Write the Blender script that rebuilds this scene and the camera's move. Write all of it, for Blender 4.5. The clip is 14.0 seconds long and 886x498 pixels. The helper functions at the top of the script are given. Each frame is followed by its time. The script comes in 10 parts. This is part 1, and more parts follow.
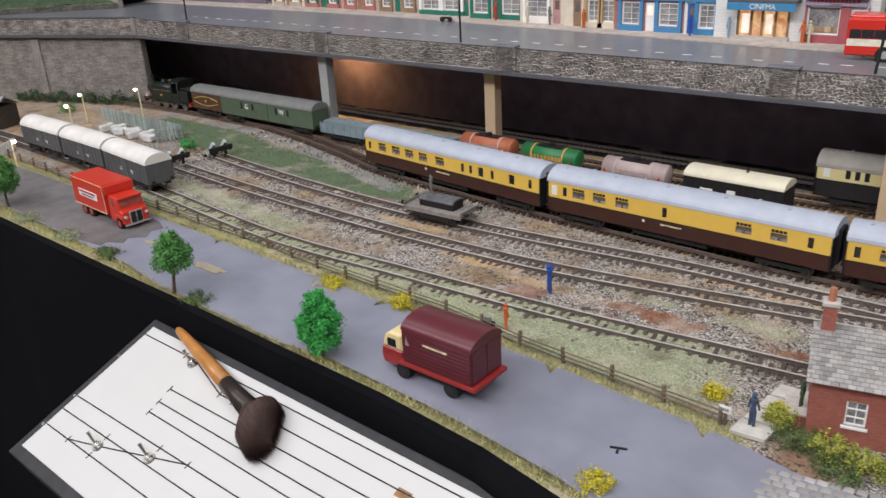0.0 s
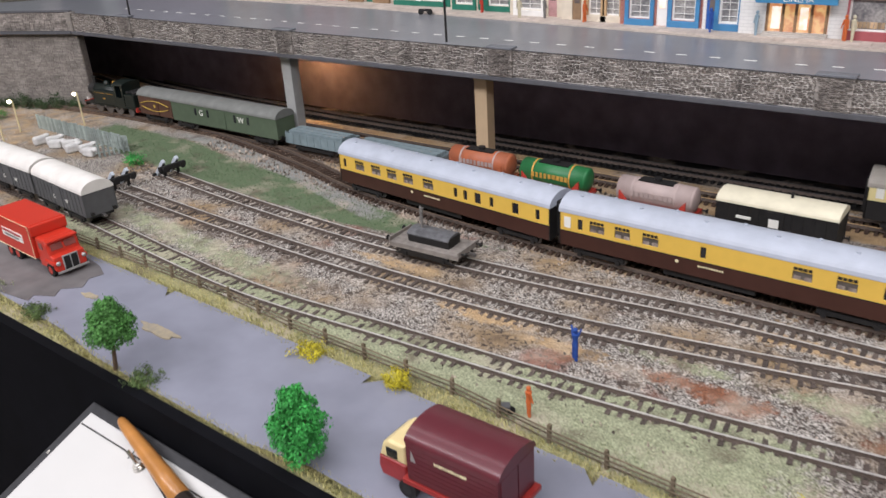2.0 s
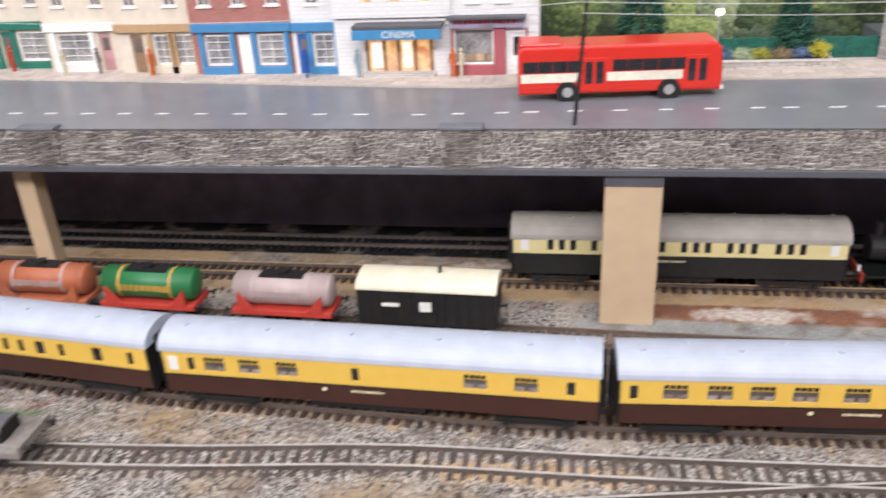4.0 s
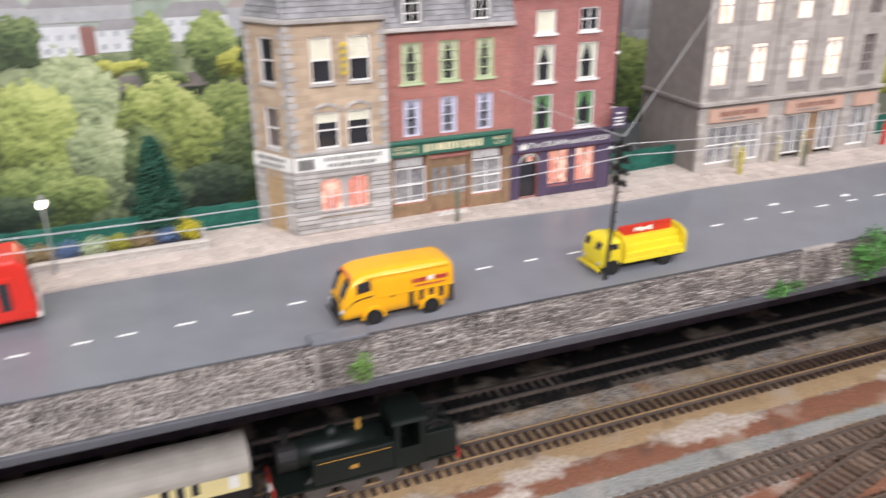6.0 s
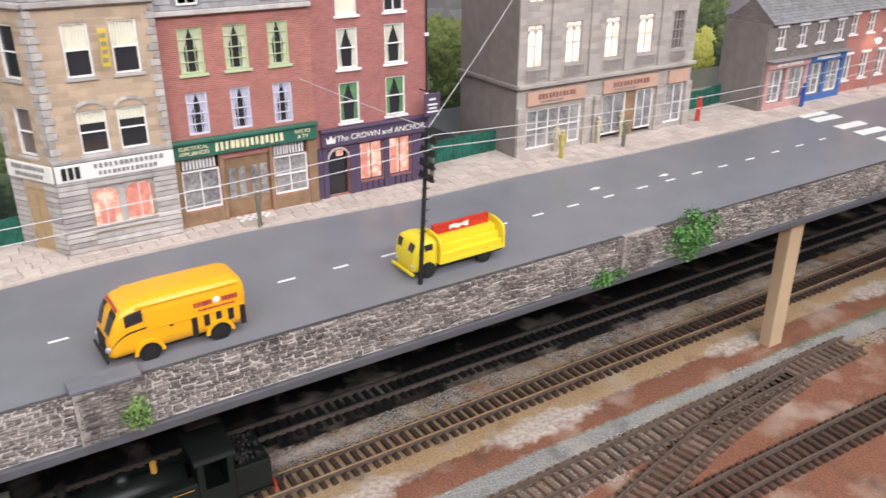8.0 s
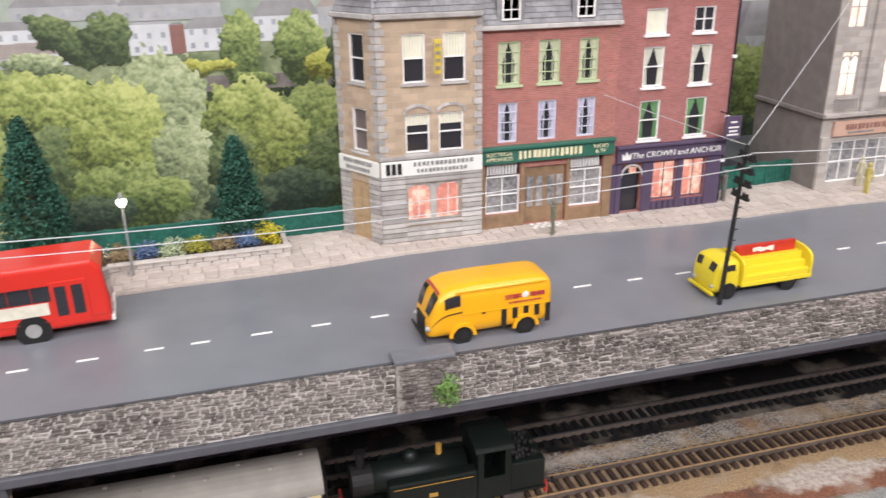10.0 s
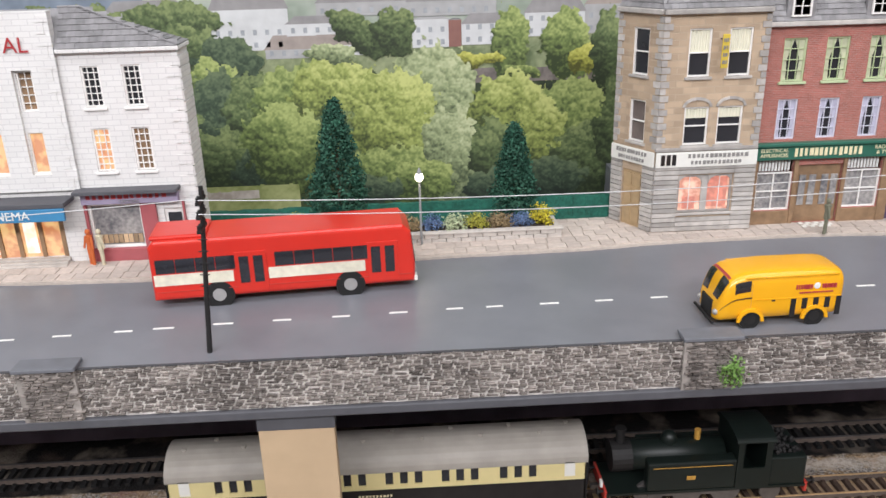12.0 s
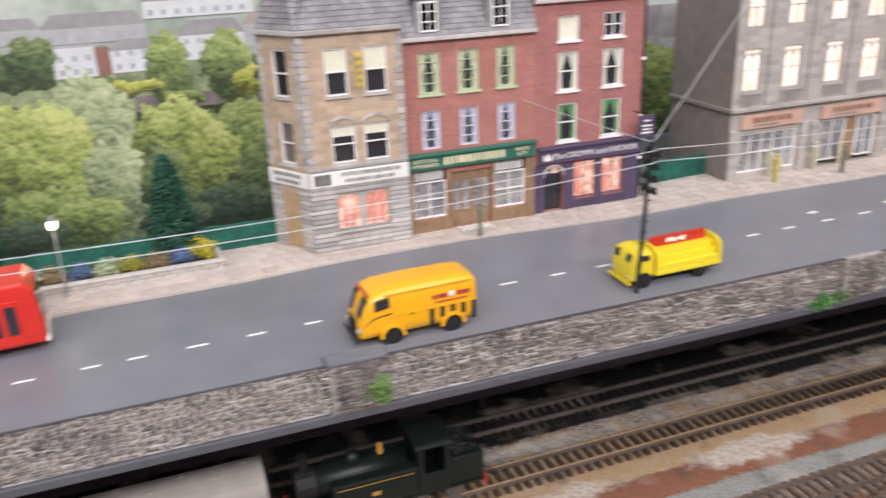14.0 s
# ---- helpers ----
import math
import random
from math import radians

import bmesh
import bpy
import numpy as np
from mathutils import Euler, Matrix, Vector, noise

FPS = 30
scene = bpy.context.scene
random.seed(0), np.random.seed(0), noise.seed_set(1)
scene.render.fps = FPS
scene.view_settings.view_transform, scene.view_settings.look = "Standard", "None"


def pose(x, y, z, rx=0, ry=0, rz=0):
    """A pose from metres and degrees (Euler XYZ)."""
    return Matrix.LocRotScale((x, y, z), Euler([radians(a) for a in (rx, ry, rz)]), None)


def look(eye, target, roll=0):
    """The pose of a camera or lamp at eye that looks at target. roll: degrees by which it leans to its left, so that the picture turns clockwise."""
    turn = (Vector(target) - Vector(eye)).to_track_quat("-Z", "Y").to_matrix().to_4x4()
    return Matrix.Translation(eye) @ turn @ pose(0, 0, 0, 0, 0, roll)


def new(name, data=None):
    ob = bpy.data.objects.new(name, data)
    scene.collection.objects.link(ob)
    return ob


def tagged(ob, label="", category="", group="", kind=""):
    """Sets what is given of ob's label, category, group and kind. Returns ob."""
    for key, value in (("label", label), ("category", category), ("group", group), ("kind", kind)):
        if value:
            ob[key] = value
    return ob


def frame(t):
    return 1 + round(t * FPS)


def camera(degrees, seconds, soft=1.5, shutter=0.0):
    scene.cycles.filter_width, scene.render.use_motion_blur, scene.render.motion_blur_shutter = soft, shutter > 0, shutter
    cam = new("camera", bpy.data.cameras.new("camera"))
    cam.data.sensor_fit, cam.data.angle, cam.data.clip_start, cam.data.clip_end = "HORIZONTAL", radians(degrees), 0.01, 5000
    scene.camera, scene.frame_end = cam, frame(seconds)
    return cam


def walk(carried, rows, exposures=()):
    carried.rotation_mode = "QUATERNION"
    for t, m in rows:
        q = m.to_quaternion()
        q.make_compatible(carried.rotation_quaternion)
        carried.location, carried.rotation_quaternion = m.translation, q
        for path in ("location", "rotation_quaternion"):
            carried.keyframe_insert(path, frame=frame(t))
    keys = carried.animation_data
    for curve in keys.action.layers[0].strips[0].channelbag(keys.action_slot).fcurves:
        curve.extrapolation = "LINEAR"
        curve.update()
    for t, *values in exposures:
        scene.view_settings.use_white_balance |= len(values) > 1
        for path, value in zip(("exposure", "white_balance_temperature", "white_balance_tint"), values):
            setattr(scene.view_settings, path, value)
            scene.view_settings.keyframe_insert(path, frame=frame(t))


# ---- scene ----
cam = camera(57.2, 14.0, shutter=0.4)
PATH = [
    (0, (0.1450, -0.7626, 0.2972), (-0.1473, -0.4082, 0.0998), -3.11),
    (0.5, (0.1340, -0.7695, 0.3002), (-0.1615, -0.4177, 0.1028), -3.69),
    (1, (0.1249, -0.7647, 0.3055), (-0.1571, -0.4038, 0.1050), -3.95),
    (1.5, (0.0930, -0.7124, 0.3082), (-0.1801, -0.3481, 0.1014), -4.12),
    (2, (0.0451, -0.6714, 0.3042), (-0.2275, -0.3102, 0.0915), -3.58),
    (2.5, (0.0070, -0.6305, 0.3080), (-0.2500, -0.2592, 0.0935), -3.49),
    (3, (-0.0447, -0.5885, 0.2979), (-0.2259, -0.1749, 0.0833), -3.35),
    (3.2, (-0.0504, -0.5701, 0.2913), (-0.2033, -0.1463, 0.0746), -3.78),
    (5.3, (0.1138, -0.4175, 0.3347), (0.1650, 0.0317, 0.1212), 0.11),
    (5.5, (0.1210, -0.4032, 0.3291), (0.2048, 0.0477, 0.1299), -0.16),
    (6, (0.1551, -0.3562, 0.3433), (0.3237, 0.0722, 0.1482), -0.54),
    (6.5, (0.2062, -0.3471, 0.3495), (0.4428, 0.0471, 0.1530), -0.52),
    (7, (0.2116, -0.3367, 0.3394), (0.4838, 0.0310, 0.1378), 0.42),
    (9.5, (0.1687, -0.3216, 0.3319), (0.3227, 0.1127, 0.1379), -0.70),
    (10, (0.1584, -0.3221, 0.3281), (0.2829, 0.1250, 0.1421), -0.80),
    (10.5, (0.1417, -0.3253, 0.3258), (0.2353, 0.1282, 0.1370), -0.82),
    (11, (0.1273, -0.3322, 0.3249), (0.1862, 0.1278, 0.1381), -1.24),
    (11.5, (0.1115, -0.3411, 0.3267), (0.1416, 0.1250, 0.1483), -1.45),
    (12, (0.0964, -0.3423, 0.3262), (0.1153, 0.1233, 0.1449), -1.62),
    (12.5, (0.0926, -0.3394, 0.3256), (0.1136, 0.1242, 0.1395), -1.79),
    (13, (0.0964, -0.3364, 0.3264), (0.1182, 0.1291, 0.1453), -2.60),
    (13.5, (0.1199, -0.3374, 0.3251), (0.2044, 0.1226, 0.1483), -2.23),
    (14, (0.1644, -0.3415, 0.3318), (0.3191, 0.0977, 0.1497), -2.35),
]
walk(cam, [(t, look(eye, target, roll)) for t, eye, target, roll in PATH],
     exposures=[(0.0, -0.31, 6500, 12), (1.5, -0.22, 6500, 13), (2.4, -0.05, 6500, 14), (3.0, 0.15, 6500, 15), (5.5, 0.25, 6500, 15), (9.5, 0.22, 6600, 15), (12.5, 0.05, 6500, 12), (14.0, 0.14, 6550, 16)])

# ---------------------------------------------------------------- light of the hall
world = bpy.data.worlds.new("hall_air")
scene.world = world
world.use_nodes = True
world.node_tree.nodes["Background"].inputs[0].default_value = (0.9, 0.95, 1.0, 1)
world.node_tree.nodes["Background"].inputs[1].default_value = 0.34
scene.view_settings.exposure = 0.0


def area_lamp(name, x, y, z, sx, sy, power, colour, tilt=0.0):
    data = bpy.data.lights.new(name, "AREA")
    data.shape, data.size, data.size_y = "RECTANGLE", sx, sy
    data.energy, data.color = power, colour
    ob = new(name, data)
    ob.matrix_world = pose(x, y, z, tilt, 0, 0)
    return ob


area_lamp("tube_light_front", -0.30, -1.55, 1.38, 3.2, 0.28, 42, (0.94, 0.955, 1.0), 48)
# unseen fill lamp, added to lift the darks below the deck
area_lamp("hall_ceiling_light", -0.2, -2.0, 2.15, 7.0, 2.6, 84, (0.98, 0.965, 0.965), 0)
area_lamp("tube_light_back", 0.1, -0.35, 1.50, 3.0, 0.3, 13, (0.93, 0.96, 1.0), 8)

# ---------------------------------------------------------------- materials
MATS = {}


def mat(name, colour, rough=0.7, metal=0.0, vary=0.15, scale=300.0, bump=0.0, bump_scale=None, second=None, spec=0.4, rand=0.0, coat=0.0):
    """A node material: base colour broken up by noise at two scales, fine relief, and a difference from piece to piece."""
    if name in MATS:
        return MATS[name]
    m = bpy.data.materials.new(name)
    m.use_nodes = True
    nt = m.node_tree
    bs = nt.nodes["Principled BSDF"]
    bs.inputs["Roughness"].default_value = rough
    bs.inputs["Metallic"].default_value = metal
    bs.inputs["Specular IOR Level"].default_value = spec
    bs.inputs["Coat Weight"].default_value = coat
    tc = nt.nodes.new("ShaderNodeTexCoord")
    n1 = nt.nodes.new("ShaderNodeTexNoise")
    n1.inputs["Scale"].default_value = scale
    n1.inputs["Detail"].default_value = 6
    n2 = nt.nodes.new("ShaderNodeTexNoise")
    n2.inputs["Scale"].default_value = scale * 0.13
    n2.inputs["Detail"].default_value = 3
    nt.links.new(tc.outputs["Object"], n1.inputs["Vector"])
    nt.links.new(tc.outputs["Object"], n2.inputs["Vector"])
    add = nt.nodes.new("ShaderNodeMath")
    add.operation = "ADD"
    nt.links.new(n1.outputs["Fac"], add.inputs[0])
    nt.links.new(n2.outputs["Fac"], add.inputs[1])
    ramp = nt.nodes.new("ShaderNodeValToRGB")
    ramp.color_ramp.elements[0].position = 0.36
    ramp.color_ramp.elements[1].position = 0.64
    half = nt.nodes.new("ShaderNodeMath")
    half.operation = "MULTIPLY"
    half.inputs[1].default_value = 0.5
    nt.links.new(add.outputs[0], half.inputs[0])
    nt.links.new(half.outputs[0], ramp.inputs[0])
    lo = second if second else tuple(c * (1 - vary) for c in colour)
    hi = colour if second else tuple(min(1, c * (1 + vary)) for c in colour)
    ramp.color_ramp.elements[0].color = (*lo, 1)
    ramp.color_ramp.elements[1].color = (*hi, 1)
    out = ramp.outputs[0]
    if rand:
        info = nt.nodes.new("ShaderNodeObjectInfo")
        geo = nt.nodes.new("ShaderNodeNewGeometry")
        sm = nt.nodes.new("ShaderNodeMath")
        sm.operation = "ADD"
        nt.links.new(info.outputs["Random"], sm.inputs[0])
        nt.links.new(geo.outputs["Random Per Island"], sm.inputs[1])
        fr = nt.nodes.new("ShaderNodeMath")
        fr.operation = "FRACT"
        nt.links.new(sm.outputs[0], fr.inputs[0])
        mr = nt.nodes.new("ShaderNodeMapRange")
        mr.inputs["To Min"].default_value = 1 - rand
        mr.inputs["To Max"].default_value = 1 + rand
        nt.links.new(fr.outputs[0], mr.inputs["Value"])
        mul = nt.nodes.new("ShaderNodeVectorMath")
        mul.operation = "SCALE"
        nt.links.new(out, mul.inputs[0])
        nt.links.new(mr.outputs[0], mul.inputs["Scale"])
        out = mul.outputs[0]
    nt.links.new(out, bs.inputs["Base Color"])
    if bump:
        bp = nt.nodes.new("ShaderNodeBump")
        bp.inputs["Strength"].default_value = bump
        bp.inputs["Distance"].default_value = 0.0006
        n3 = nt.nodes.new("ShaderNodeTexNoise")
        n3.inputs["Scale"].default_value = bump_scale or scale * 2
        n3.inputs["Detail"].default_value = 8
        nt.links.new(tc.outputs["Object"], n3.inputs["Vector"])
        nt.links.new(n3.outputs["Fac"], bp.inputs["Height"])
        nt.links.new(bp.outputs[0], bs.inputs["Normal"])
    MATS[name] = m
    return m


def glow(name, colour, strength):
    if name in MATS:
        return MATS[name]
    m = bpy.data.materials.new(name)
    m.use_nodes = True
    bs = m.node_tree.nodes["Principled BSDF"]
    bs.inputs["Base Color"].default_value = (*colour, 1)
    bs.inputs["Emission Color"].default_value = (*colour, 1)
    bs.inputs["Emission Strength"].default_value = strength
    MATS[name] = m
    return m


def lit_room(name, pale, deep, strength, scale=260.0):
    """A lit interior seen through a small window: soft patches of two colours."""
    m = bpy.data.materials.new(name)
    m.use_nodes = True
    nt = m.node_tree
    bs = nt.nodes["Principled BSDF"]
    bs.inputs["Roughness"].default_value = 0.3
    tc = nt.nodes.new("ShaderNodeTexCoord")
    n = nt.nodes.new("ShaderNodeTexNoise")
    n.inputs["Scale"].default_value = scale
    n.inputs["Detail"].default_value = 3
    ramp = nt.nodes.new("ShaderNodeValToRGB")
    ramp.color_ramp.elements[0].position = 0.40
    ramp.color_ramp.elements[1].position = 0.60
    ramp.color_ramp.elements[0].color = (*deep, 1)
    ramp.color_ramp.elements[1].color = (*pale, 1)
    nt.links.new(tc.outputs["Object"], n.inputs["Vector"])
    nt.links.new(n.outputs["Fac"], ramp.inputs[0])
    bs.inputs["Base Color"].default_value = (0.3, 0.2, 0.16, 1)
    nt.links.new(ramp.outputs[0], bs.inputs["Emission Color"])
    bs.inputs["Emission Strength"].default_value = strength
    MATS[name] = m
    return m


# ---------------------------------------------------------------- mesh helpers
def box(bm, x0, x1, y0, y1, z0, z1, bevel=0.0):
    vs = [bm.verts.new((x, y, z)) for x in (x0, x1) for y in (y0, y1) for z in (z0, z1)]
    fs = [bm.faces.new([vs[i] for i in q]) for q in ((0, 1, 3, 2), (4, 6, 7, 5), (0, 4, 5, 1), (2, 3, 7, 6), (0, 2, 6, 4), (1, 5, 7, 3))]
    if bevel:
        bmesh.ops.bevel(bm, geom=list({e for f in fs for e in f.edges}), offset=bevel, segments=2, affect="EDGES", profile=0.5)
    return bm


def prism(bm, profile, a, b, axis="x"):
    """A closed outline swept along an axis from a to b. Axis x: outline in (y, z); y: (x, z); z: (x, y)."""
    def at(u, v, w):
        return {"x": (w, u, v), "y": (u, w, v), "z": (u, v, w)}[axis]
    lo = [bm.verts.new(at(u, v, a)) for u, v in profile]
    hi = [bm.verts.new(at(u, v, b)) for u, v in profile]
    n = len(profile)
    fs = [bm.faces.new((lo[i], lo[(i + 1) % n], hi[(i + 1) % n], hi[i])) for i in range(n)]
    fs += [bm.faces.new(lo[::-1]), bm.faces.new(hi)]
    bmesh.ops.recalc_face_normals(bm, faces=fs)
    return bm


def rod(bm, a, b, r, n=8, r2=None):
    a, b = Vector(a), Vector(b)
    m = Matrix.Translation((a + b) / 2) @ (b - a).to_track_quat("Z", "Y").to_matrix().to_4x4()
    bmesh.ops.create_cone(bm, cap_ends=True, segments=n, radius1=r, radius2=r if r2 is None else r2, depth=(b - a).length, matrix=m)
    return bm


def ball(bm, c, r, sub=1, sx=1, sy=1, sz=1):
    bmesh.ops.create_icosphere(bm, subdivisions=sub, radius=r, matrix=Matrix.Translation(c) @ Matrix.Diagonal((sx, sy, sz, 1)))
    return bm


def ring(bm, x0, x1, y0, y1, z0, z1, rim):
    """A rectangular frame in the xz plane, all of one piece."""
    loops = []
    for y in (y0, y1):
        for k in (0.0, rim):
            loops.append([bm.verts.new(p) for p in ((x0 + k, y, z0 + k), (x1 - k, y, z0 + k), (x1 - k, y, z1 - k), (x0 + k, y, z1 - k))])
    for p, q in ((0, 1), (1, 3), (3, 2), (2, 0)):
        for i in range(4):
            j = (i + 1) % 4
            bm.faces.new((loops[p][i], loops[p][j], loops[q][j], loops[q][i]))
    bmesh.ops.recalc_face_normals(bm, faces=bm.faces)
    return bm


def part(name, bm, material, parent=None, label="", smooth=False):
    me = bpy.data.meshes.new(name)
    bm.to_mesh(me)
    bm.free()
    me.materials.append(material)
    if smooth:
        for p in me.polygons:
            p.use_smooth = True
    ob = new(name, me)
    if parent is not None:
        ob.parent = parent
    if label:
        tagged(ob, label)
    return ob


def pieces(name, bm, material, parent, label=""):
    """Each loose piece of a bmesh as a part of its own."""
    todo = set(bm.faces)
    while todo:
        group, front = set(), [todo.pop()]
        while front:
            f = front.pop()
            group.add(f)
            for v in f.verts:
                for g in v.link_faces:
                    if g in todo:
                        todo.discard(g)
                        front.append(g)
        one = B()
        at = {}
        for f in sorted(group, key=lambda q: q.index):
            one.faces.new([at.setdefault(v, one.verts.new(v.co)) if v not in at else at[v] for v in f.verts])
        for v in [v for v in one.verts if not v.link_faces]:
            one.verts.remove(v)
        part(name, one, material, parent, label)
    bm.free()


def tube(bm, pts, r, n=5):
    """A thin round wire along a line of points."""
    prev = None
    for i, p in enumerate(pts):
        d = (pts[min(i + 1, len(pts) - 1)] - pts[max(i - 1, 0)]).normalized()
        u = d.orthogonal().normalized()
        v = d.cross(u)
        ring = [bm.verts.new(p + u * (r * math.cos(6.2832 * k / n)) + v * (r * math.sin(6.2832 * k / n))) for k in range(n)]
        if prev:
            for k in range(n):
                bm.faces.new((prev[k], prev[(k + 1) % n], ring[(k + 1) % n], ring[k]))
        prev = ring
    return bm


def loft_point(st, a):
    """A point of a rounded cross-section: station (x, half width, bottom, top), angle in degrees from the +y side over the top."""
    x, w, zb, zt = st
    c, q = math.cos(math.radians(a)), math.sin(math.radians(a))
    e = 0.42
    return Vector((x, w * math.copysign(abs(c) ** e, c), (zb + zt) / 2 + (zt - zb) / 2 * math.copysign(abs(q) ** e, q)))


def loft(bm, stations, n=40):
    """A rounded body along x through its stations."""
    prev = None
    for st in stations:
        ring = [bm.verts.new(loft_point(st, 360 * k / n)) for k in range(n)]
        if prev:
            for k in range(n):
                bm.faces.new((prev[k], prev[(k + 1) % n], ring[(k + 1) % n], ring[k]))
        else:
            bm.faces.new(ring[::-1])
        prev = ring
    bm.faces.new(prev)
    bmesh.ops.recalc_face_normals(bm, faces=bm.faces)
    return bm


def loft_patch(bm, stations, xa, xb, a0, a1, lift=0.0002, nx=6, na=6):
    """A pane or panel lying on a lofted body, from xa to xb and from angle a0 to a1."""
    xs = [q[0] for q in stations]

    def at(x):
        return (x, *(float(np.interp(x, xs, [q[k] for q in stations])) for k in (1, 2, 3)))
    grid = []
    for i in range(nx + 1):
        row = []
        for j in range(na + 1):
            x = xa + (xb - xa) * i / nx
            a = a0 + (a1 - a0) * j / na
            p = loft_point(at(x), a)
            d1 = loft_point(at(x + 0.0004), a) - loft_point(at(x - 0.0004), a)
            d2 = loft_point(at(x), a + 1) - loft_point(at(x), a - 1)
            nrm = d2.cross(d1).normalized()
            if nrm.dot(p - Vector((0.03, 0, 0.012))) < 0:
                nrm = -nrm
            row.append(bm.verts.new(p + nrm * lift))
        grid.append(row)
    for r0, r1 in zip(grid, grid[1:]):
        for j in range(na):
            bm.faces.new((r0[j], r1[j], r1[j + 1], r0[j + 1]))
    return bm


def shared(name, mesh, parent, m):
    ob = new(name, mesh)
    ob.parent = parent
    ob.matrix_basis = m
    return ob


def thing(name, label, category, x=0.0, y=0.0, z=0.0, turn=0.0, group="", kind=""):
    ob = new(name)
    ob.empty_display_size = 0.01
    ob.matrix_basis = pose(x, y, z, 0, 0, turn)
    return tagged(ob, label, category, group, kind)


def B():
    return bmesh.new()


def boxed(name, x0, x1, y0, y1, z0, z1, material, parent=None, bevel=0.0, label=""):
    return part(name, box(B(), x0, x1, y0, y1, z0, z1, bevel), material, parent, label)
ROAD = 0.142      # height of the street over the tracks

# ---------------------------------------------------------------- materials in use
m_floor = mat("hall_floor", (0.16, 0.14, 0.13), 0.6, scale=6)
m_hall = mat("hall_wall_paint", (0.72, 0.70, 0.68), 0.8, scale=5)
m_black = mat("black_fascia", (0.0035, 0.0036, 0.0052), 0.8, vary=0.3, scale=60, spec=0.10)
m_tarmac = mat("street_tarmac", (0.180, 0.186, 0.206), 0.32, vary=0.10, scale=45, bump=0.12, bump_scale=1500)
m_wall = mat("random_stone", (0.37, 0.33, 0.30), 0.9, second=(0.105, 0.090, 0.082), scale=420, bump=1.0, rand=0.34)
m_tan = mat("tan_card", (0.52, 0.38, 0.24), 0.75, vary=0.06, scale=80)
m_dark = mat("dark_back_scene", (0.165, 0.132, 0.172), 0.8, vary=0.3, scale=40)
m_slab = mat("grey_slab_edge", (0.090, 0.090, 0.100), 0.6, vary=0.12, scale=150)
m_pave = mat("paving", (0.5, 0.43, 0.38), 0.85, vary=0.12, scale=300, rand=0.12)
m_lane = mat("lane_grey", (0.235, 0.24, 0.295), 0.45, vary=0.16, scale=28, bump=0.1)

# ---------------------------------------------------------------- hall
tagged(boxed("floor", -5, 5, -4, 4, -1.05, -1.0, m_floor), "dark grey hall floor", "floor", kind="structure")
tagged(boxed("ceiling", -5, 5, -4, 4, 2.2, 2.25, m_hall), "pale hall ceiling", "ceiling", kind="structure")
for n, a in (("wall_north", (-5, 5, 4, 4.1)), ("wall_south", (-5, 5, -4.1, -4)), ("wall_east", (5, 5.1, -4, 4)), ("wall_west", (-5.1, -5, -4, 4))):
    tagged(boxed(n, *a, -1.0, 2.2, m_hall), "plain painted hall wall", "wall", kind="structure")
# ---------------------------------------------------------------- the table, its ground and fascia


def curve_y(pts, x):
    xs = [p[0] for p in pts]
    ys = [p[1] for p in pts]
    return float(np.interp(x, xs, ys))


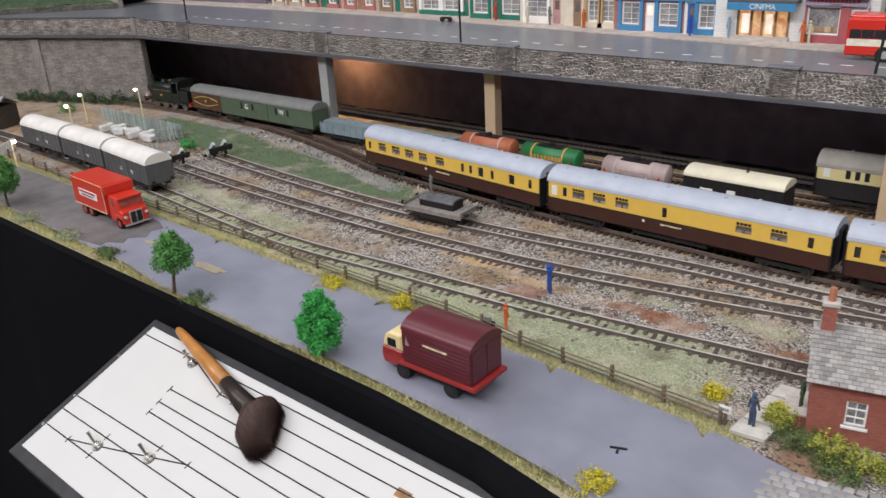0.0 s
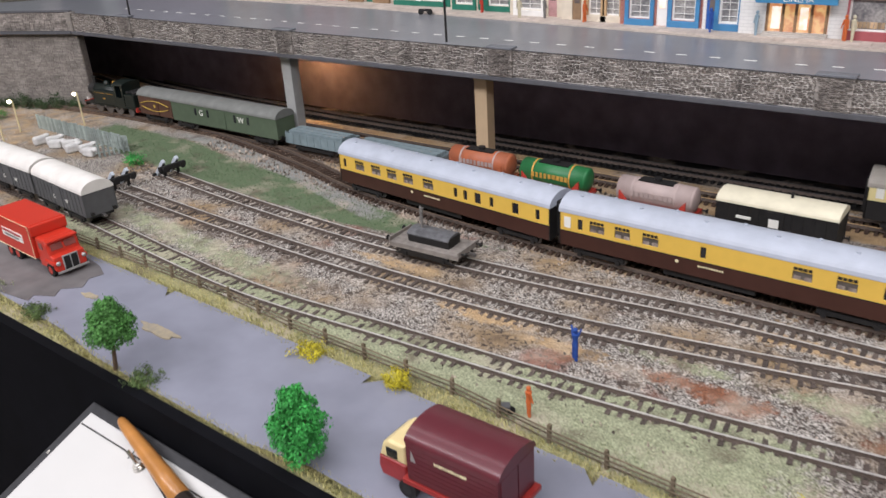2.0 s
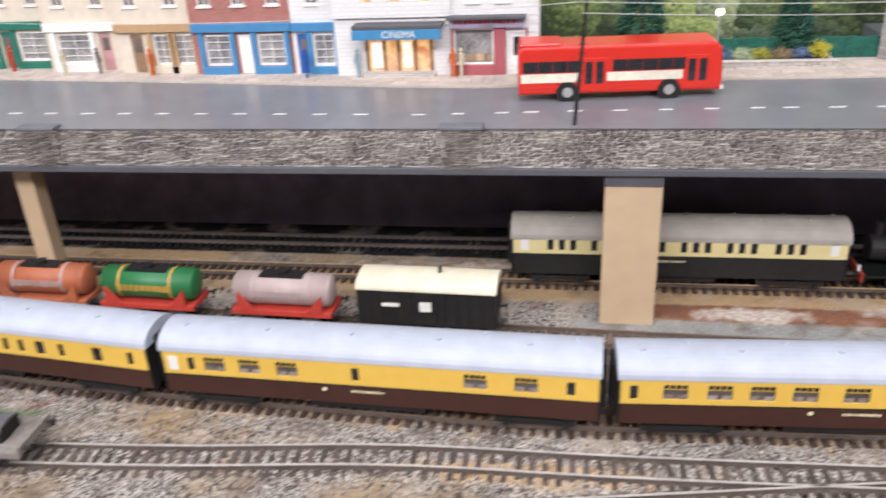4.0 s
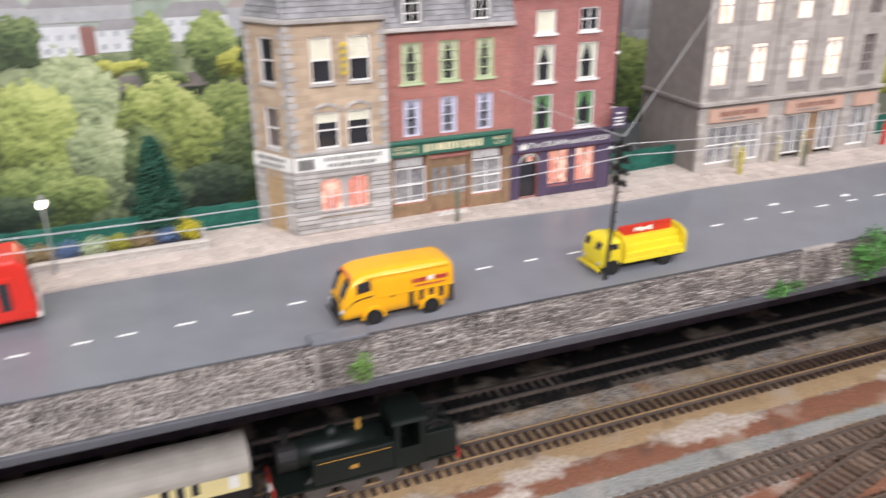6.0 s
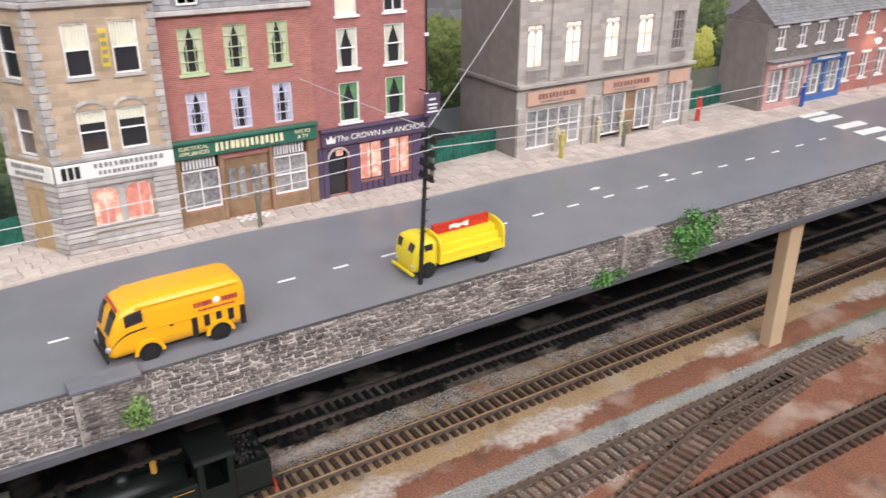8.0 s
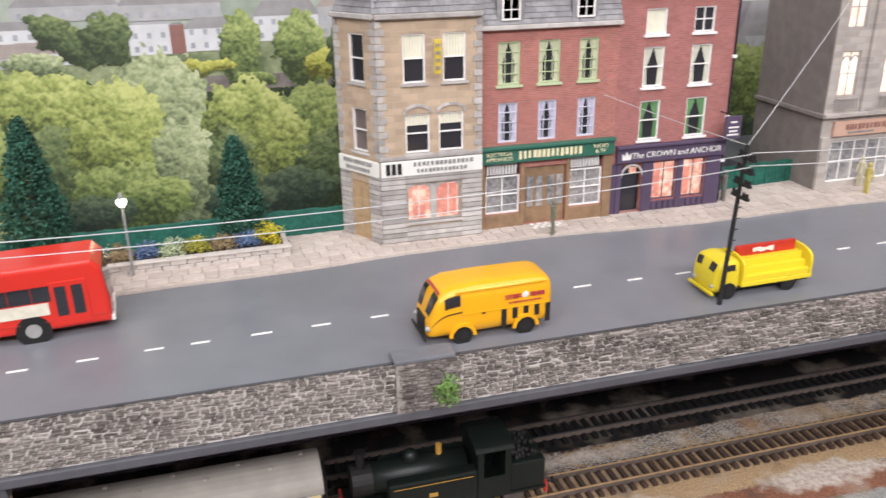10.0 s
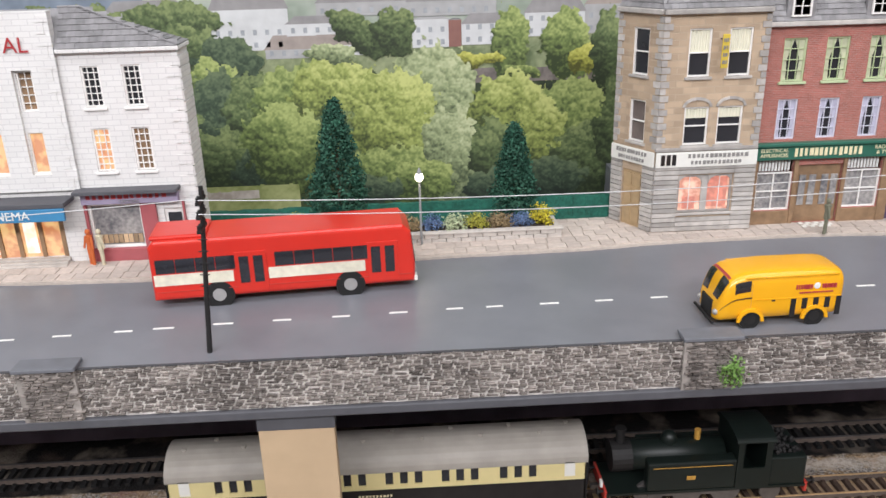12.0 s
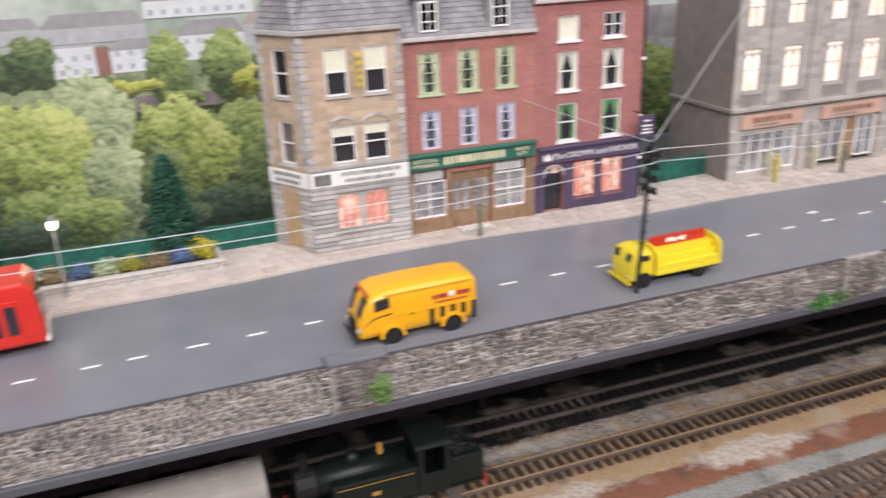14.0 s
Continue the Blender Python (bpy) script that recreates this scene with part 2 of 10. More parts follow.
def ground_material():
    """Ash and ballast, with straw, pale grass, moss, sand, rust, plaster and grit where the ground carries them."""
    m = bpy.data.materials.new("layout_earth")
    m.use_nodes = True
    nt = m.node_tree
    bs = nt.nodes["Principled BSDF"]
    bs.inputs["Roughness"].default_value = 0.95
    bs.inputs["Specular IOR Level"].default_value = 0.2
    tc = nt.nodes.new("ShaderNodeTexCoord")

    def grain(scale, off=0.0, detail=5):
        mp = nt.nodes.new("ShaderNodeMapping")
        mp.inputs["Location"].default_value = (off, off * 0.7, 0)
        n = nt.nodes.new("ShaderNodeTexNoise")
        n.inputs["Scale"].default_value = scale
        n.inputs["Detail"].default_value = detail
        nt.links.new(tc.outputs["Object"], mp.inputs[0])
        nt.links.new(mp.outputs[0], n.inputs["Vector"])
        return n.outputs["Fac"]

    def ranged(v, lo, hi):
        r = nt.nodes.new("ShaderNodeMapRange")
        r.inputs["From Min"].default_value = lo
        r.inputs["From Max"].default_value = hi
        nt.links.new(v, r.inputs["Value"])
        return r.outputs[0]

    def calc(op, a, b):
        x = nt.nodes.new("ShaderNodeMath")
        x.operation = op
        for s, v in ((x.inputs[0], a), (x.inputs[1], b)):
            if isinstance(v, float):
                s.default_value = v
            else:
                nt.links.new(v, s)
        return x.outputs[0]

    def mix(a, b, f):
        x = nt.nodes.new("ShaderNodeMix")
        x.data_type = "RGBA"
        for s, v in ((x.inputs[6], a), (x.inputs[7], b)):
            if isinstance(v, tuple):
                s.default_value = (*v, 1)
            else:
                nt.links.new(v, s)
        nt.links.new(f, x.inputs[0])
        return x.outputs[2]

    fine, mid, wide = grain(740), grain(300, 2.2), grain(60, 4.1)
    rough_edge = calc("ADD", calc("MULTIPLY", mid, 0.55), calc("MULTIPLY", wide, 0.65))
    base = mix((0.055, 0.046, 0.041), (0.56, 0.515, 0.465), ranged(fine, 0.39, 0.62))
    base = mix(base, (0.24, 0.105, 0.075), ranged(grain(14, 7.7), 0.60, 0.70))
    base = mix(base, (0.30, 0.215, 0.13), ranged(grain(15, 3.1), 0.50, 0.66))
    base = mix(base, (0.075, 0.058, 0.050), ranged(mid, 0.55, 0.62))
    # last cover is near-black: the shade under the deck, put into the ground colour
    cover = (("soil_a", "Red", (0.40, 0.355, 0.17), (0.23, 0.23, 0.12)), ("soil_a", "Green", (0.39, 0.41, 0.27), (0.21, 0.22, 0.14)), ("soil_a", "Blue", (0.105, 0.165, 0.085), (0.155, 0.185, 0.115)),
             ("soil_b", "Red", (0.55, 0.385, 0.215), (0.36, 0.245, 0.140)), ("soil_b", "Green", (0.30, 0.125, 0.072), (0.16, 0.080, 0.052)), ("soil_b", "Blue", (0.34, 0.34, 0.32), (0.20, 0.20, 0.185)), ("shade_map", "Red", (0.016, 0.014, 0.014), (0.009, 0.008, 0.008)))
    split = {}
    for name in ("soil_a", "soil_b", "shade_map"):
        at = nt.nodes.new("ShaderNodeAttribute")
        at.attribute_name = name
        sp = nt.nodes.new("ShaderNodeSeparateColor")
        nt.links.new(at.outputs["Color"], sp.inputs[0])
        split[name] = (sp, at)
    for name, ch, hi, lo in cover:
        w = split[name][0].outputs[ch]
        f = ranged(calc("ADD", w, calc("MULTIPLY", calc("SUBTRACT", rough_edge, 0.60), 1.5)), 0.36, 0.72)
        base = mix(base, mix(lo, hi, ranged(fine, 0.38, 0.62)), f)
    dusty = calc("MULTIPLY", ranged(grain(26, 9.9), 0.52, 0.70), 0.55)
    base = mix(base, (0.50, 0.42, 0.34), dusty)
    base = mix(base, (0.10, 0.070, 0.055), calc("MULTIPLY", ranged(grain(38, 6.3), 0.55, 0.70), 0.6))
    w = split["soil_b"][1].outputs["Alpha"]
    f = ranged(calc("ADD", w, calc("MULTIPLY", calc("SUBTRACT", grain(75, 8.8), 0.5), 1.7)), 0.42, 0.85)
    base = mix(base, mix((0.44, 0.36, 0.29), (0.66, 0.60, 0.53), ranged(mid, 0.35, 0.6)), calc("MULTIPLY", f, 0.85))
    nt.links.new(base, bs.inputs["Base Color"])
    bp = nt.nodes.new("ShaderNodeBump")
    bp.inputs["Strength"].default_value = 1.0
    bp.inputs["Distance"].default_value = 0.0012
    nt.links.new(grain(700, 1.0, 8), bp.inputs["Height"])
    nt.links.new(bp.outputs[0], bs.inputs["Normal"])
    return m


m_earth = ground_material()
FRONT = [(-1.9, -0.40), (-0.78, -0.418), (-0.40, -0.432), (-0.18, -0.441), (-0.09, -0.450), (0.0, -0.468), (0.08, -0.50), (1.7, -0.56)]


def sheet(bm, pts_a, pts_b, x0, x1, step, z, bump=0.0, seed=3.0):
    """A strip of ground between two edges given as (x, y) lines, with soft undulation."""
    n = max(2, int((x1 - x0) / step))
    rows = []
    for i in range(n + 1):
        x = x0 + (x1 - x0) * i / n
        ya, yb = curve_y(pts_a, x), curve_y(pts_b, x)
        k = max(2, int(abs(yb - ya) / step))
        rows.append([bm.verts.new((x, ya + (yb - ya) * j / k, z + bump * noise.noise(Vector((x * 40, (ya + (yb - ya) * j / k) * 40, seed))))) for j in range(k + 1)])
    for a, b in zip(rows, rows[1:]):
        k = min(len(a), len(b)) - 1
        for j in range(k):
            bm.faces.new((a[j], b[j], b[j + 1], a[j + 1]))
    return bm


bm = B()
prism(bm, [(x, y) for x, y in FRONT] + [(1.7, 0.62), (-1.9, 0.62)], -0.03, -0.004, "z")
tagged(part("baseboard", bm, m_black), "black board that carries the layout", "baseboard", kind="structure")

# black fascia under the front edge and the cloth that hangs below it
bm = B()
for (xa, ya), (xb, yb) in zip(FRONT, FRONT[1:]):
    n = 8
    for i in range(n):
        p = [(xa + (xb - xa) * (i + k) / n, ya + (yb - ya) * (i + k) / n) for k in (0, 1)]
        prism(bm, [(p[0][0], p[0][1] - 0.009), (p[1][0], p[1][1] - 0.009), (p[1][0], p[1][1] - 0.001), (p[0][0], p[0][1] - 0.001)], -0.45, 0.0025, "z")
bmesh.ops.remove_doubles(bm, verts=bm.verts, dist=1e-6)
tagged(part("fascia", bm, m_black), "black painted board along the layout front", "fascia", kind="structure")
tagged(boxed("drape", -1.9, 1.7, -0.40, 0.60, -1.0, -0.45, m_black), "black cloth hanging below the layout", "drape", kind="structure")

# lower lane with its verges
LANE_FAR = [(-1.3, -0.298), (-0.89, -0.313), (-0.58, -0.326), (-0.44, -0.332), (-0.356, -0.337), (-0.22, -0.344), (-0.09, -0.351), (0.02, -0.362), (0.06, -0.372), (0.2, -0.378), (0.6, -0.39)]
LANE_NEAR = [(-1.3, -0.375), (-0.82, -0.397), (-0.52, -0.415), (-0.46, -0.4250), (-0.38, -0.4300), (-0.29, -0.4340), (-0.24, -0.4295), (-0.20, -0.432), (-0.125, -0.437), (-0.04, -0.449), (0.06, -0.475), (0.6, -0.54)]
tagged(part("lane", sheet(B(), LANE_NEAR, LANE_FAR, -1.3, 0.13, 0.01, 0.0019, 0.0001), m_lane), "smooth blue-grey lane in front of the railway fence", "road", kind="structure")
# worn brown tarmac where the lorries turn, and spilt sand further on
worn = [(x, curve_y(LANE_NEAR, x) + 0.002) for x in (-1.28, -1.1, -0.95, -0.82, -0.70, -0.62)]
worn += [(-0.585, -0.404), (-0.590, -0.396), (-0.572, -0.388), (-0.580, -0.378), (-0.566, -0.366), (-0.576, -0.354), (-0.572, -0.342), (-0.590, -0.334)]
worn += [(x, curve_y(LANE_FAR, x) - 0.002) for x in (-0.64, -0.72, -0.85, -1.0, -1.28)]
bm = B()
prism(bm, worn, 0.0020, 0.0024, "z")
tagged(part("worn_tarmac", bm, mat("worn_tarmac", (0.150, 0.138, 0.138), 0.7, vary=0.25, scale=60, bump=0.2)), "worn brownish patch of the lane by the lorry", "road", kind="structure")
for cx, cy, rx, ry in ((-0.450, -0.3785, 0.026, 0.0060), (-0.545, -0.372, 0.014, 0.0040)):
    bm = B()
    rim_line = []
    for k in range(28):
        a = 6.2832 * k / 28
        q = 0.75 + 0.5 * noise.noise((cx * 50 + 1.7 * math.cos(a), 1.7 * math.sin(a), cy * 30))
        rim_line.append((cx + rx * q * math.cos(a), cy + ry * q * math.sin(a)))
    prism(bm, rim_line, 0.0020, 0.0028, "z")
    tagged(part("spilt_sand", bm, mat("spilt_sand", (0.40, 0.33, 0.22), 0.95, second=(0.27, 0.24, 0.20), scale=260, bump=0.8)), "thin patch of sand scattered on the lane", "sand", kind="structure")


def blades(bm, x, y, h, z=0.0):
    a = random.uniform(0, 6.283)
    w = 0.0005
    lean = Vector((random.gauss(0, 0.35), random.gauss(0, 0.35), 1)) * h
    p = Vector((x, y, z))
    d = Vector((math.cos(a) * w, math.sin(a) * w, 0))
    bm.faces.new([bm.verts.new(p - d), bm.verts.new(p + d), bm.verts.new(p + lean)])


def turf(name, label, spots, material, h):
    bm = B()
    for x, y in spots:
        blades(bm, x, y, random.uniform(0.4, 1.0) * h)
    return tagged(part(name, bm, material), label, "grass", kind="stuff")


m_straw = mat("straw_tuft", (0.54, 0.48, 0.22), 0.95, second=(0.36, 0.35, 0.15), scale=200, rand=0.3)
m_pale = mat("pale_grass", (0.40, 0.43, 0.28), 0.95, second=(0.25, 0.28, 0.16), scale=120, rand=0.3)
m_moss = mat("moss_green", (0.12, 0.18, 0.09), 0.95, second=(0.08, 0.13, 0.065), scale=160, rand=0.3)
FENCE = [(-1.2, -0.290), (-0.91, -0.301), (-0.83, -0.307), (-0.437, -0.317), (-0.356, -0.325), (-0.206, -0.330), (-0.13, -0.341), (-0.06, -0.345), (0.016, -0.351)]

GREEN_A = [(-1.0, -0.10), (-0.85, -0.125), (-0.67, -0.145), (-0.58, -0.150), (-0.47, -0.157), (-0.41, -0.153), (-0.29, -0.133)]
GREEN_B = [(-1.0, -0.038), (-0.81, -0.045), (-0.75, -0.062), (-0.57, -0.088), (-0.53, -0.096), (-0.43, -0.112), (-0.35, -0.132), (-0.29, -0.131)]
LINE_A = [(-1.25, -0.242), (-1.03, -0.249), (-0.80, -0.263), (-0.677, -0.277), (-0.45, -0.300), (-0.29, -0.295), (-0.13, -0.287), (0.04, -0.270), (0.30, -0.245)]


def ground_sheet():
    """The ground as one fine sheet; soil_a and soil_b say how much of each cover lies where."""
    xs = np.concatenate([np.arange(-1.9, -1.0, 0.012), np.arange(-1.0, 0.9, 0.0045), np.arange(0.9, 1.701, 0.012)])
    vs = np.concatenate([np.linspace(0, 0.52, 120, endpoint=False), np.linspace(0.52, 0.64, 26, endpoint=False), np.linspace(0.64, 1.0, 14)])
    front = np.interp(xs, *zip(*FRONT)) + 0.0005
    X = np.repeat(xs[:, None], len(vs), 1)
    Y = front[:, None] + (0.62 - front[:, None]) * vs[None, :]

    def line(pts, off=0.0):
        return np.interp(X, *zip(*pts)) + off

    def band(lo, hi, soft=0.008):
        return np.clip((Y - lo) / soft + 0.5, 0, 1) * np.clip((hi - Y) / soft + 0.5, 0, 1)

    def span(a, b, soft=0.03):
        return np.clip((X - a) / soft + 0.5, 0, 1) * np.clip((b - X) / soft + 0.5, 0, 1)

    def spot(cx, cy, rx, ry):
        return np.clip(1.6 - 1.1 * np.sqrt(((X - cx) / rx) ** 2 + ((Y - cy) / ry) ** 2), 0, 1)
    lane = band(line(LANE_NEAR), line(LANE_FAR), 0.002) * span(-1.4, 0.12)
    straw = np.maximum(band(line(LANE_FAR, -0.01), line(FENCE, 0.002), 0.006), band(line(FRONT, -0.01), line(LANE_NEAR, 0.006), 0.004)) * span(-1.3, 0.03)
    pale = band(line(FENCE, 0.002), line(LINE_A, 0.010), 0.018) * span(-0.80, 0.0, 0.08) * 0.95
    pale = np.maximum(pale, band(line(LINE_A, 0.012), line(LINE_A, 0.05), 0.02) * span(-0.75, -0.40, 0.15) * 0.62)
    moss = band(line(GREEN_A), line(GREEN_B), 0.016) * span(-1.0, -0.29, 0.04) * 0.97
    sand = band(line([(-0.7, 0.026), (0.9, 0.024)]), line([(-0.7, 0.046), (1.4, 0.045)]), 0.008) * span(-0.7, 1.5)
    sand = np.maximum(sand, band(line([(-0.3, -0.135), (0.3, -0.135)]), line([(-0.3, -0.095), (0.3, -0.085)]), 0.03) * span(-0.30, 0.35, 0.1) * 0.62)
    sand = np.maximum(sand, band(line([(-0.9, -0.03), (-0.4, -0.075), (0.3, -0.09)]), line([(-0.9, 0.0), (-0.4, -0.035), (0.3, -0.05)]), 0.03) * span(-0.9, 0.2, 0.1) * 0.58)
    sand = np.maximum(sand, np.clip((-0.95 - X) / 0.1, 0, 1) * 0.5)
    sand = np.maximum(sand, band(0.038, 0.098, 0.006) * span(-0.9, 1.5))
    sand = sand * (1 - 0.55 * band(0.066, 0.098, 0.010) * span(-0.3, 1.5))
    rust = band(line([(0.05, 0.004), (0.6, 0.0), (1.4, -0.01)]), line([(0.05, 0.027), (1.4, 0.021)]), 0.006) * span(0.05, 1.5)
    rust = np.maximum(rust, band(line([(0.3, -0.45), (1.4, -0.45)]), line([(0.3, -0.045), (0.8, -0.035), (1.4, -0.055)]), 0.02) * span(0.26, 1.6, 0.08) * 0.93)
    rust = np.maximum(rust, band(0.066, 0.098, 0.010) * span(-0.2, 1.5) * 0.22)
    for cx, cy, rx, ry in ((-0.067, -0.250, 0.040, 0.012), (-0.100, -0.247, 0.025, 0.008), (0.031, -0.249, 0.022, 0.010), (-0.177, -0.258, 0.016, 0.006)):
        rust = np.maximum(rust, spot(cx, cy, rx, ry) * 0.72)
    for cx, cy, rx, ry in ((-0.252, -0.236, 0.050, 0.012), (-0.177, -0.248, 0.040, 0.010), (-0.02, -0.165, 0.08, 0.012), (-0.36, -0.20, 0.05, 0.008)):
        sand = np.maximum(sand, spot(cx, cy, rx, ry) * 0.70)
    for cx, cy, rx, ry in ((0.01, -0.225, 0.060, 0.012), (-0.10, -0.228, 0.050, 0.008)):
        pale = np.maximum(pale, spot(cx, cy, rx, ry) * 0.60)
    grit = band(line([(0.05, -0.017), (0.3, -0.018), (0.6, -0.012), (0.8, -0.022), (1.4, -0.05)]), line([(0.05, 0.004), (0.5, 0.002), (0.8, -0.006), (1.4, -0.027)]), 0.005) * span(0.0, 1.5)
    grit = np.maximum(grit, band(line([(-0.86, -0.038), (-0.75, -0.054), (-0.61, -0.086), (-0.45, -0.138)]), line([(-0.86, -0.020), (-0.75, -0.028), (-0.61, -0.062), (-0.45, -0.112)]), 0.008) * span(-0.86, -0.44, 0.06) * 0.85)
    sand = sand * (1 - 0.9 * grit)
    moss = np.maximum(moss, band(line([(0.30, 0.002), (0.65, -0.001), (0.9, -0.008), (1.2, -0.017)]), line([(0.30, 0.008), (0.65, 0.009), (0.9, 0.002), (1.2, -0.008)]), 0.003) * span(0.20, 1.3))
    chalk = np.zeros_like(X)
    for cx, cy, rx, ry in ((0.125, 0.014, 0.034, 0.009), (0.255, 0.024, 0.042, 0.010), (0.372, 0.026, 0.024, 0.009), (0.505, 0.023, 0.038, 0.010), (0.705, 0.023, 0.030, 0.008), (0.887, 0.022, 0.034, 0.009), (0.985, 0.006, 0.03, 0.008), (-0.33, 0.022, 0.07, 0.010), (-0.07, 0.078, 0.03, 0.004), (0.07, 0.080, 0.03, 0.004), (0.243, 0.083, 0.035, 0.004), (0.37, 0.085, 0.030, 0.004), (0.34, 0.008, 0.02, 0.006)):
        chalk = np.maximum(chalk, spot(cx, cy, rx * 1.25, ry * 1.25))
    chalk = np.maximum(chalk, band(line([(-0.6, 0.074), (1.4, 0.074)]), line([(-0.6, 0.086), (1.4, 0.088)]), 0.006) * span(-0.4, 1.4, 0.2) * 0.5)
    # darkens the ground behind the main line as painted shade of the deck
    deck_shade = np.clip((Y - line([(-1.2, 0.125), (-0.8, 0.100), (0.0, 0.0945), (1.5, 0.0935)])) / 0.006 + 0.5, 0, 1) * np.clip((X + 0.95) / 0.2, 0, 1) * 1.6
    chalk = chalk * (1 - np.clip(deck_shade, 0, 1))
    yard = band(-0.318, -0.128, 0.02) * span(-0.76, 0.28, 0.05) * (1 - moss)
    rng = np.random.default_rng(7)
    Z = -0.0002 + 0.0021 * yard + 0.0006 * np.maximum(straw, pale) * (1 - lane) + (rng.uniform(-0.0012, 0.0014, X.shape) * (0.15 + 0.85 * yard)) - 0.0030 * band(line(LANE_NEAR, -0.003), line(LANE_FAR, 0.003), 0.004) * span(-1.4, 0.12)
    nx, ny = X.shape
    idx = np.arange(nx * ny).reshape(nx, ny)
    quads = np.stack([idx[:-1, :-1], idx[1:, :-1], idx[1:, 1:], idx[:-1, 1:]], -1).reshape(-1, 4)
    me = bpy.data.meshes.new("ground")
    me.from_pydata(np.stack([X, Y, Z], -1).reshape(-1, 3).tolist(), [], quads.tolist())
    one = np.ones_like(X)
    for name, four in (("soil_a", (straw, pale, moss, one)), ("soil_b", (sand, rust, grit, chalk)), ("shade_map", (deck_shade, deck_shade, deck_shade, one))):
        at = me.color_attributes.new(name, "FLOAT_COLOR", "POINT")
        at.data.foreach_set("color", np.stack(four, -1).astype(np.float32).ravel())
    me.materials.append(m_earth)
    return new("ground", me)


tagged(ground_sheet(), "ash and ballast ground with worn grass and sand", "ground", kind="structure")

spots = []
for _ in range(15000):
    x = random.uniform(-1.1, 0.03)
    if random.random() < 0.6:
        a, b = curve_y(LANE_FAR, x) - 0.004, curve_y(FENCE, x) + 0.004
        y = a + (b - a) * random.random() ** 1.3
    else:
        a, b = curve_y(FRONT, x) + 0.0015, curve_y(LANE_NEAR, x) + 0.003
        y = random.uniform(a, b)
    spots.append((x, y))
turf("verge_tufts", "short straw-yellow tufts along the lane", spots, m_straw, 0.0042)
spots = []
for _ in range(5000):
    x = random.uniform(-1.0, -0.29)
    spots.append((x, random.uniform(curve_y(GREEN_A, x), curve_y(GREEN_B, x))))
turf("moss_tufts", "short dark green flock between the tracks", spots, m_moss, 0.0018)
spots = []
for _ in range(14000):
    x = random.uniform(-0.75, 0.0)
    spots.append((x, random.uniform(curve_y(FENCE, x) - 0.002, curve_y(LINE_A, x) + 0.006)))
turf("pale_tufts", "thin pale green tufts inside the fence", spots, m_pale, 0.0032)

# ---------------------------------------------------------------- tracks
m_sleeper = mat("sleeper_brown", (0.062, 0.038, 0.027), 0.95, vary=0.3, scale=500, rand=0.3)
m_sleeper_old = mat("sleeper_grey", (0.095, 0.074, 0.063), 0.9, vary=0.3, scale=500, rand=0.35)
m_rail = mat("rail_steel", (0.60, 0.57, 0.54), 0.35, 0.35, vary=0.2, scale=200)
m_rail_side = mat("rail_rusty_side", (0.105, 0.080, 0.066), 0.8, vary=0.3, scale=250)
m_rail_brown = mat("rail_brown", (0.19, 0.135, 0.10), 0.5, 0.4, vary=0.2, scale=200)
m_rail_gold = mat("rail_golden_brown", (0.62, 0.42, 0.23), 0.42, 0.5, vary=0.2, scale=200)
# rail colour taken down for the shade beneath the street
m_rail_dark = mat("rail_in_shade", (0.060, 0.057, 0.058), 0.5, 0.4, vary=0.25, scale=250)


def smooth_line(pts, step=0.004):
    """Points at even steps along a smooth line through pts, each with its heading."""
    p = [Vector((*q, 0)) for q in pts]
    p = [2 * p[0] - p[1]] + p + [2 * p[-1] - p[-2]]
    raw = []
    for a, b, c, d in zip(p, p[1:], p[2:], p[3:]):
        n = 40
        for i in range(n):
            t = i / n
            raw.append(0.5 * (2 * b + (c - a) * t + (2 * a - 5 * b + 4 * c - d) * t * t + (3 * b - a - 3 * c + d) * t ** 3))
    raw.append(p[-2])
    out, left = [], 0.0
    for a, b in zip(raw, raw[1:]):
        ln = (b - a).length
        h = math.atan2(b.y - a.y, b.x - a.x)
        while left < ln:
            q = a + (b - a) * (left / ln)
            out.append((q.x, q.y, h))
            left += step
        left -= ln
    return out


SLEEPER_MESH = {}


def sleeper_mesh(material):
    if material.name not in SLEEPER_MESH:
        bm = B()
        prism(bm, [(-0.0018, 0.0), (0.0018, 0.0), (0.0015, 0.0021), (-0.0015, 0.0021)], -0.0140, 0.0140, "y")
        for s in (-0.0083, 0.0083):
            box(bm, -0.0011, 0.0011, s - 0.0022, s + 0.0022, 0.0020, 0.0028)
        me = bpy.data.meshes.new("sleeper")
        bm.to_mesh(me)
        bm.free()
        me.materials.append(material)
        SLEEPER_MESH[material.name] = me
    return SLEEPER_MESH[material.name]


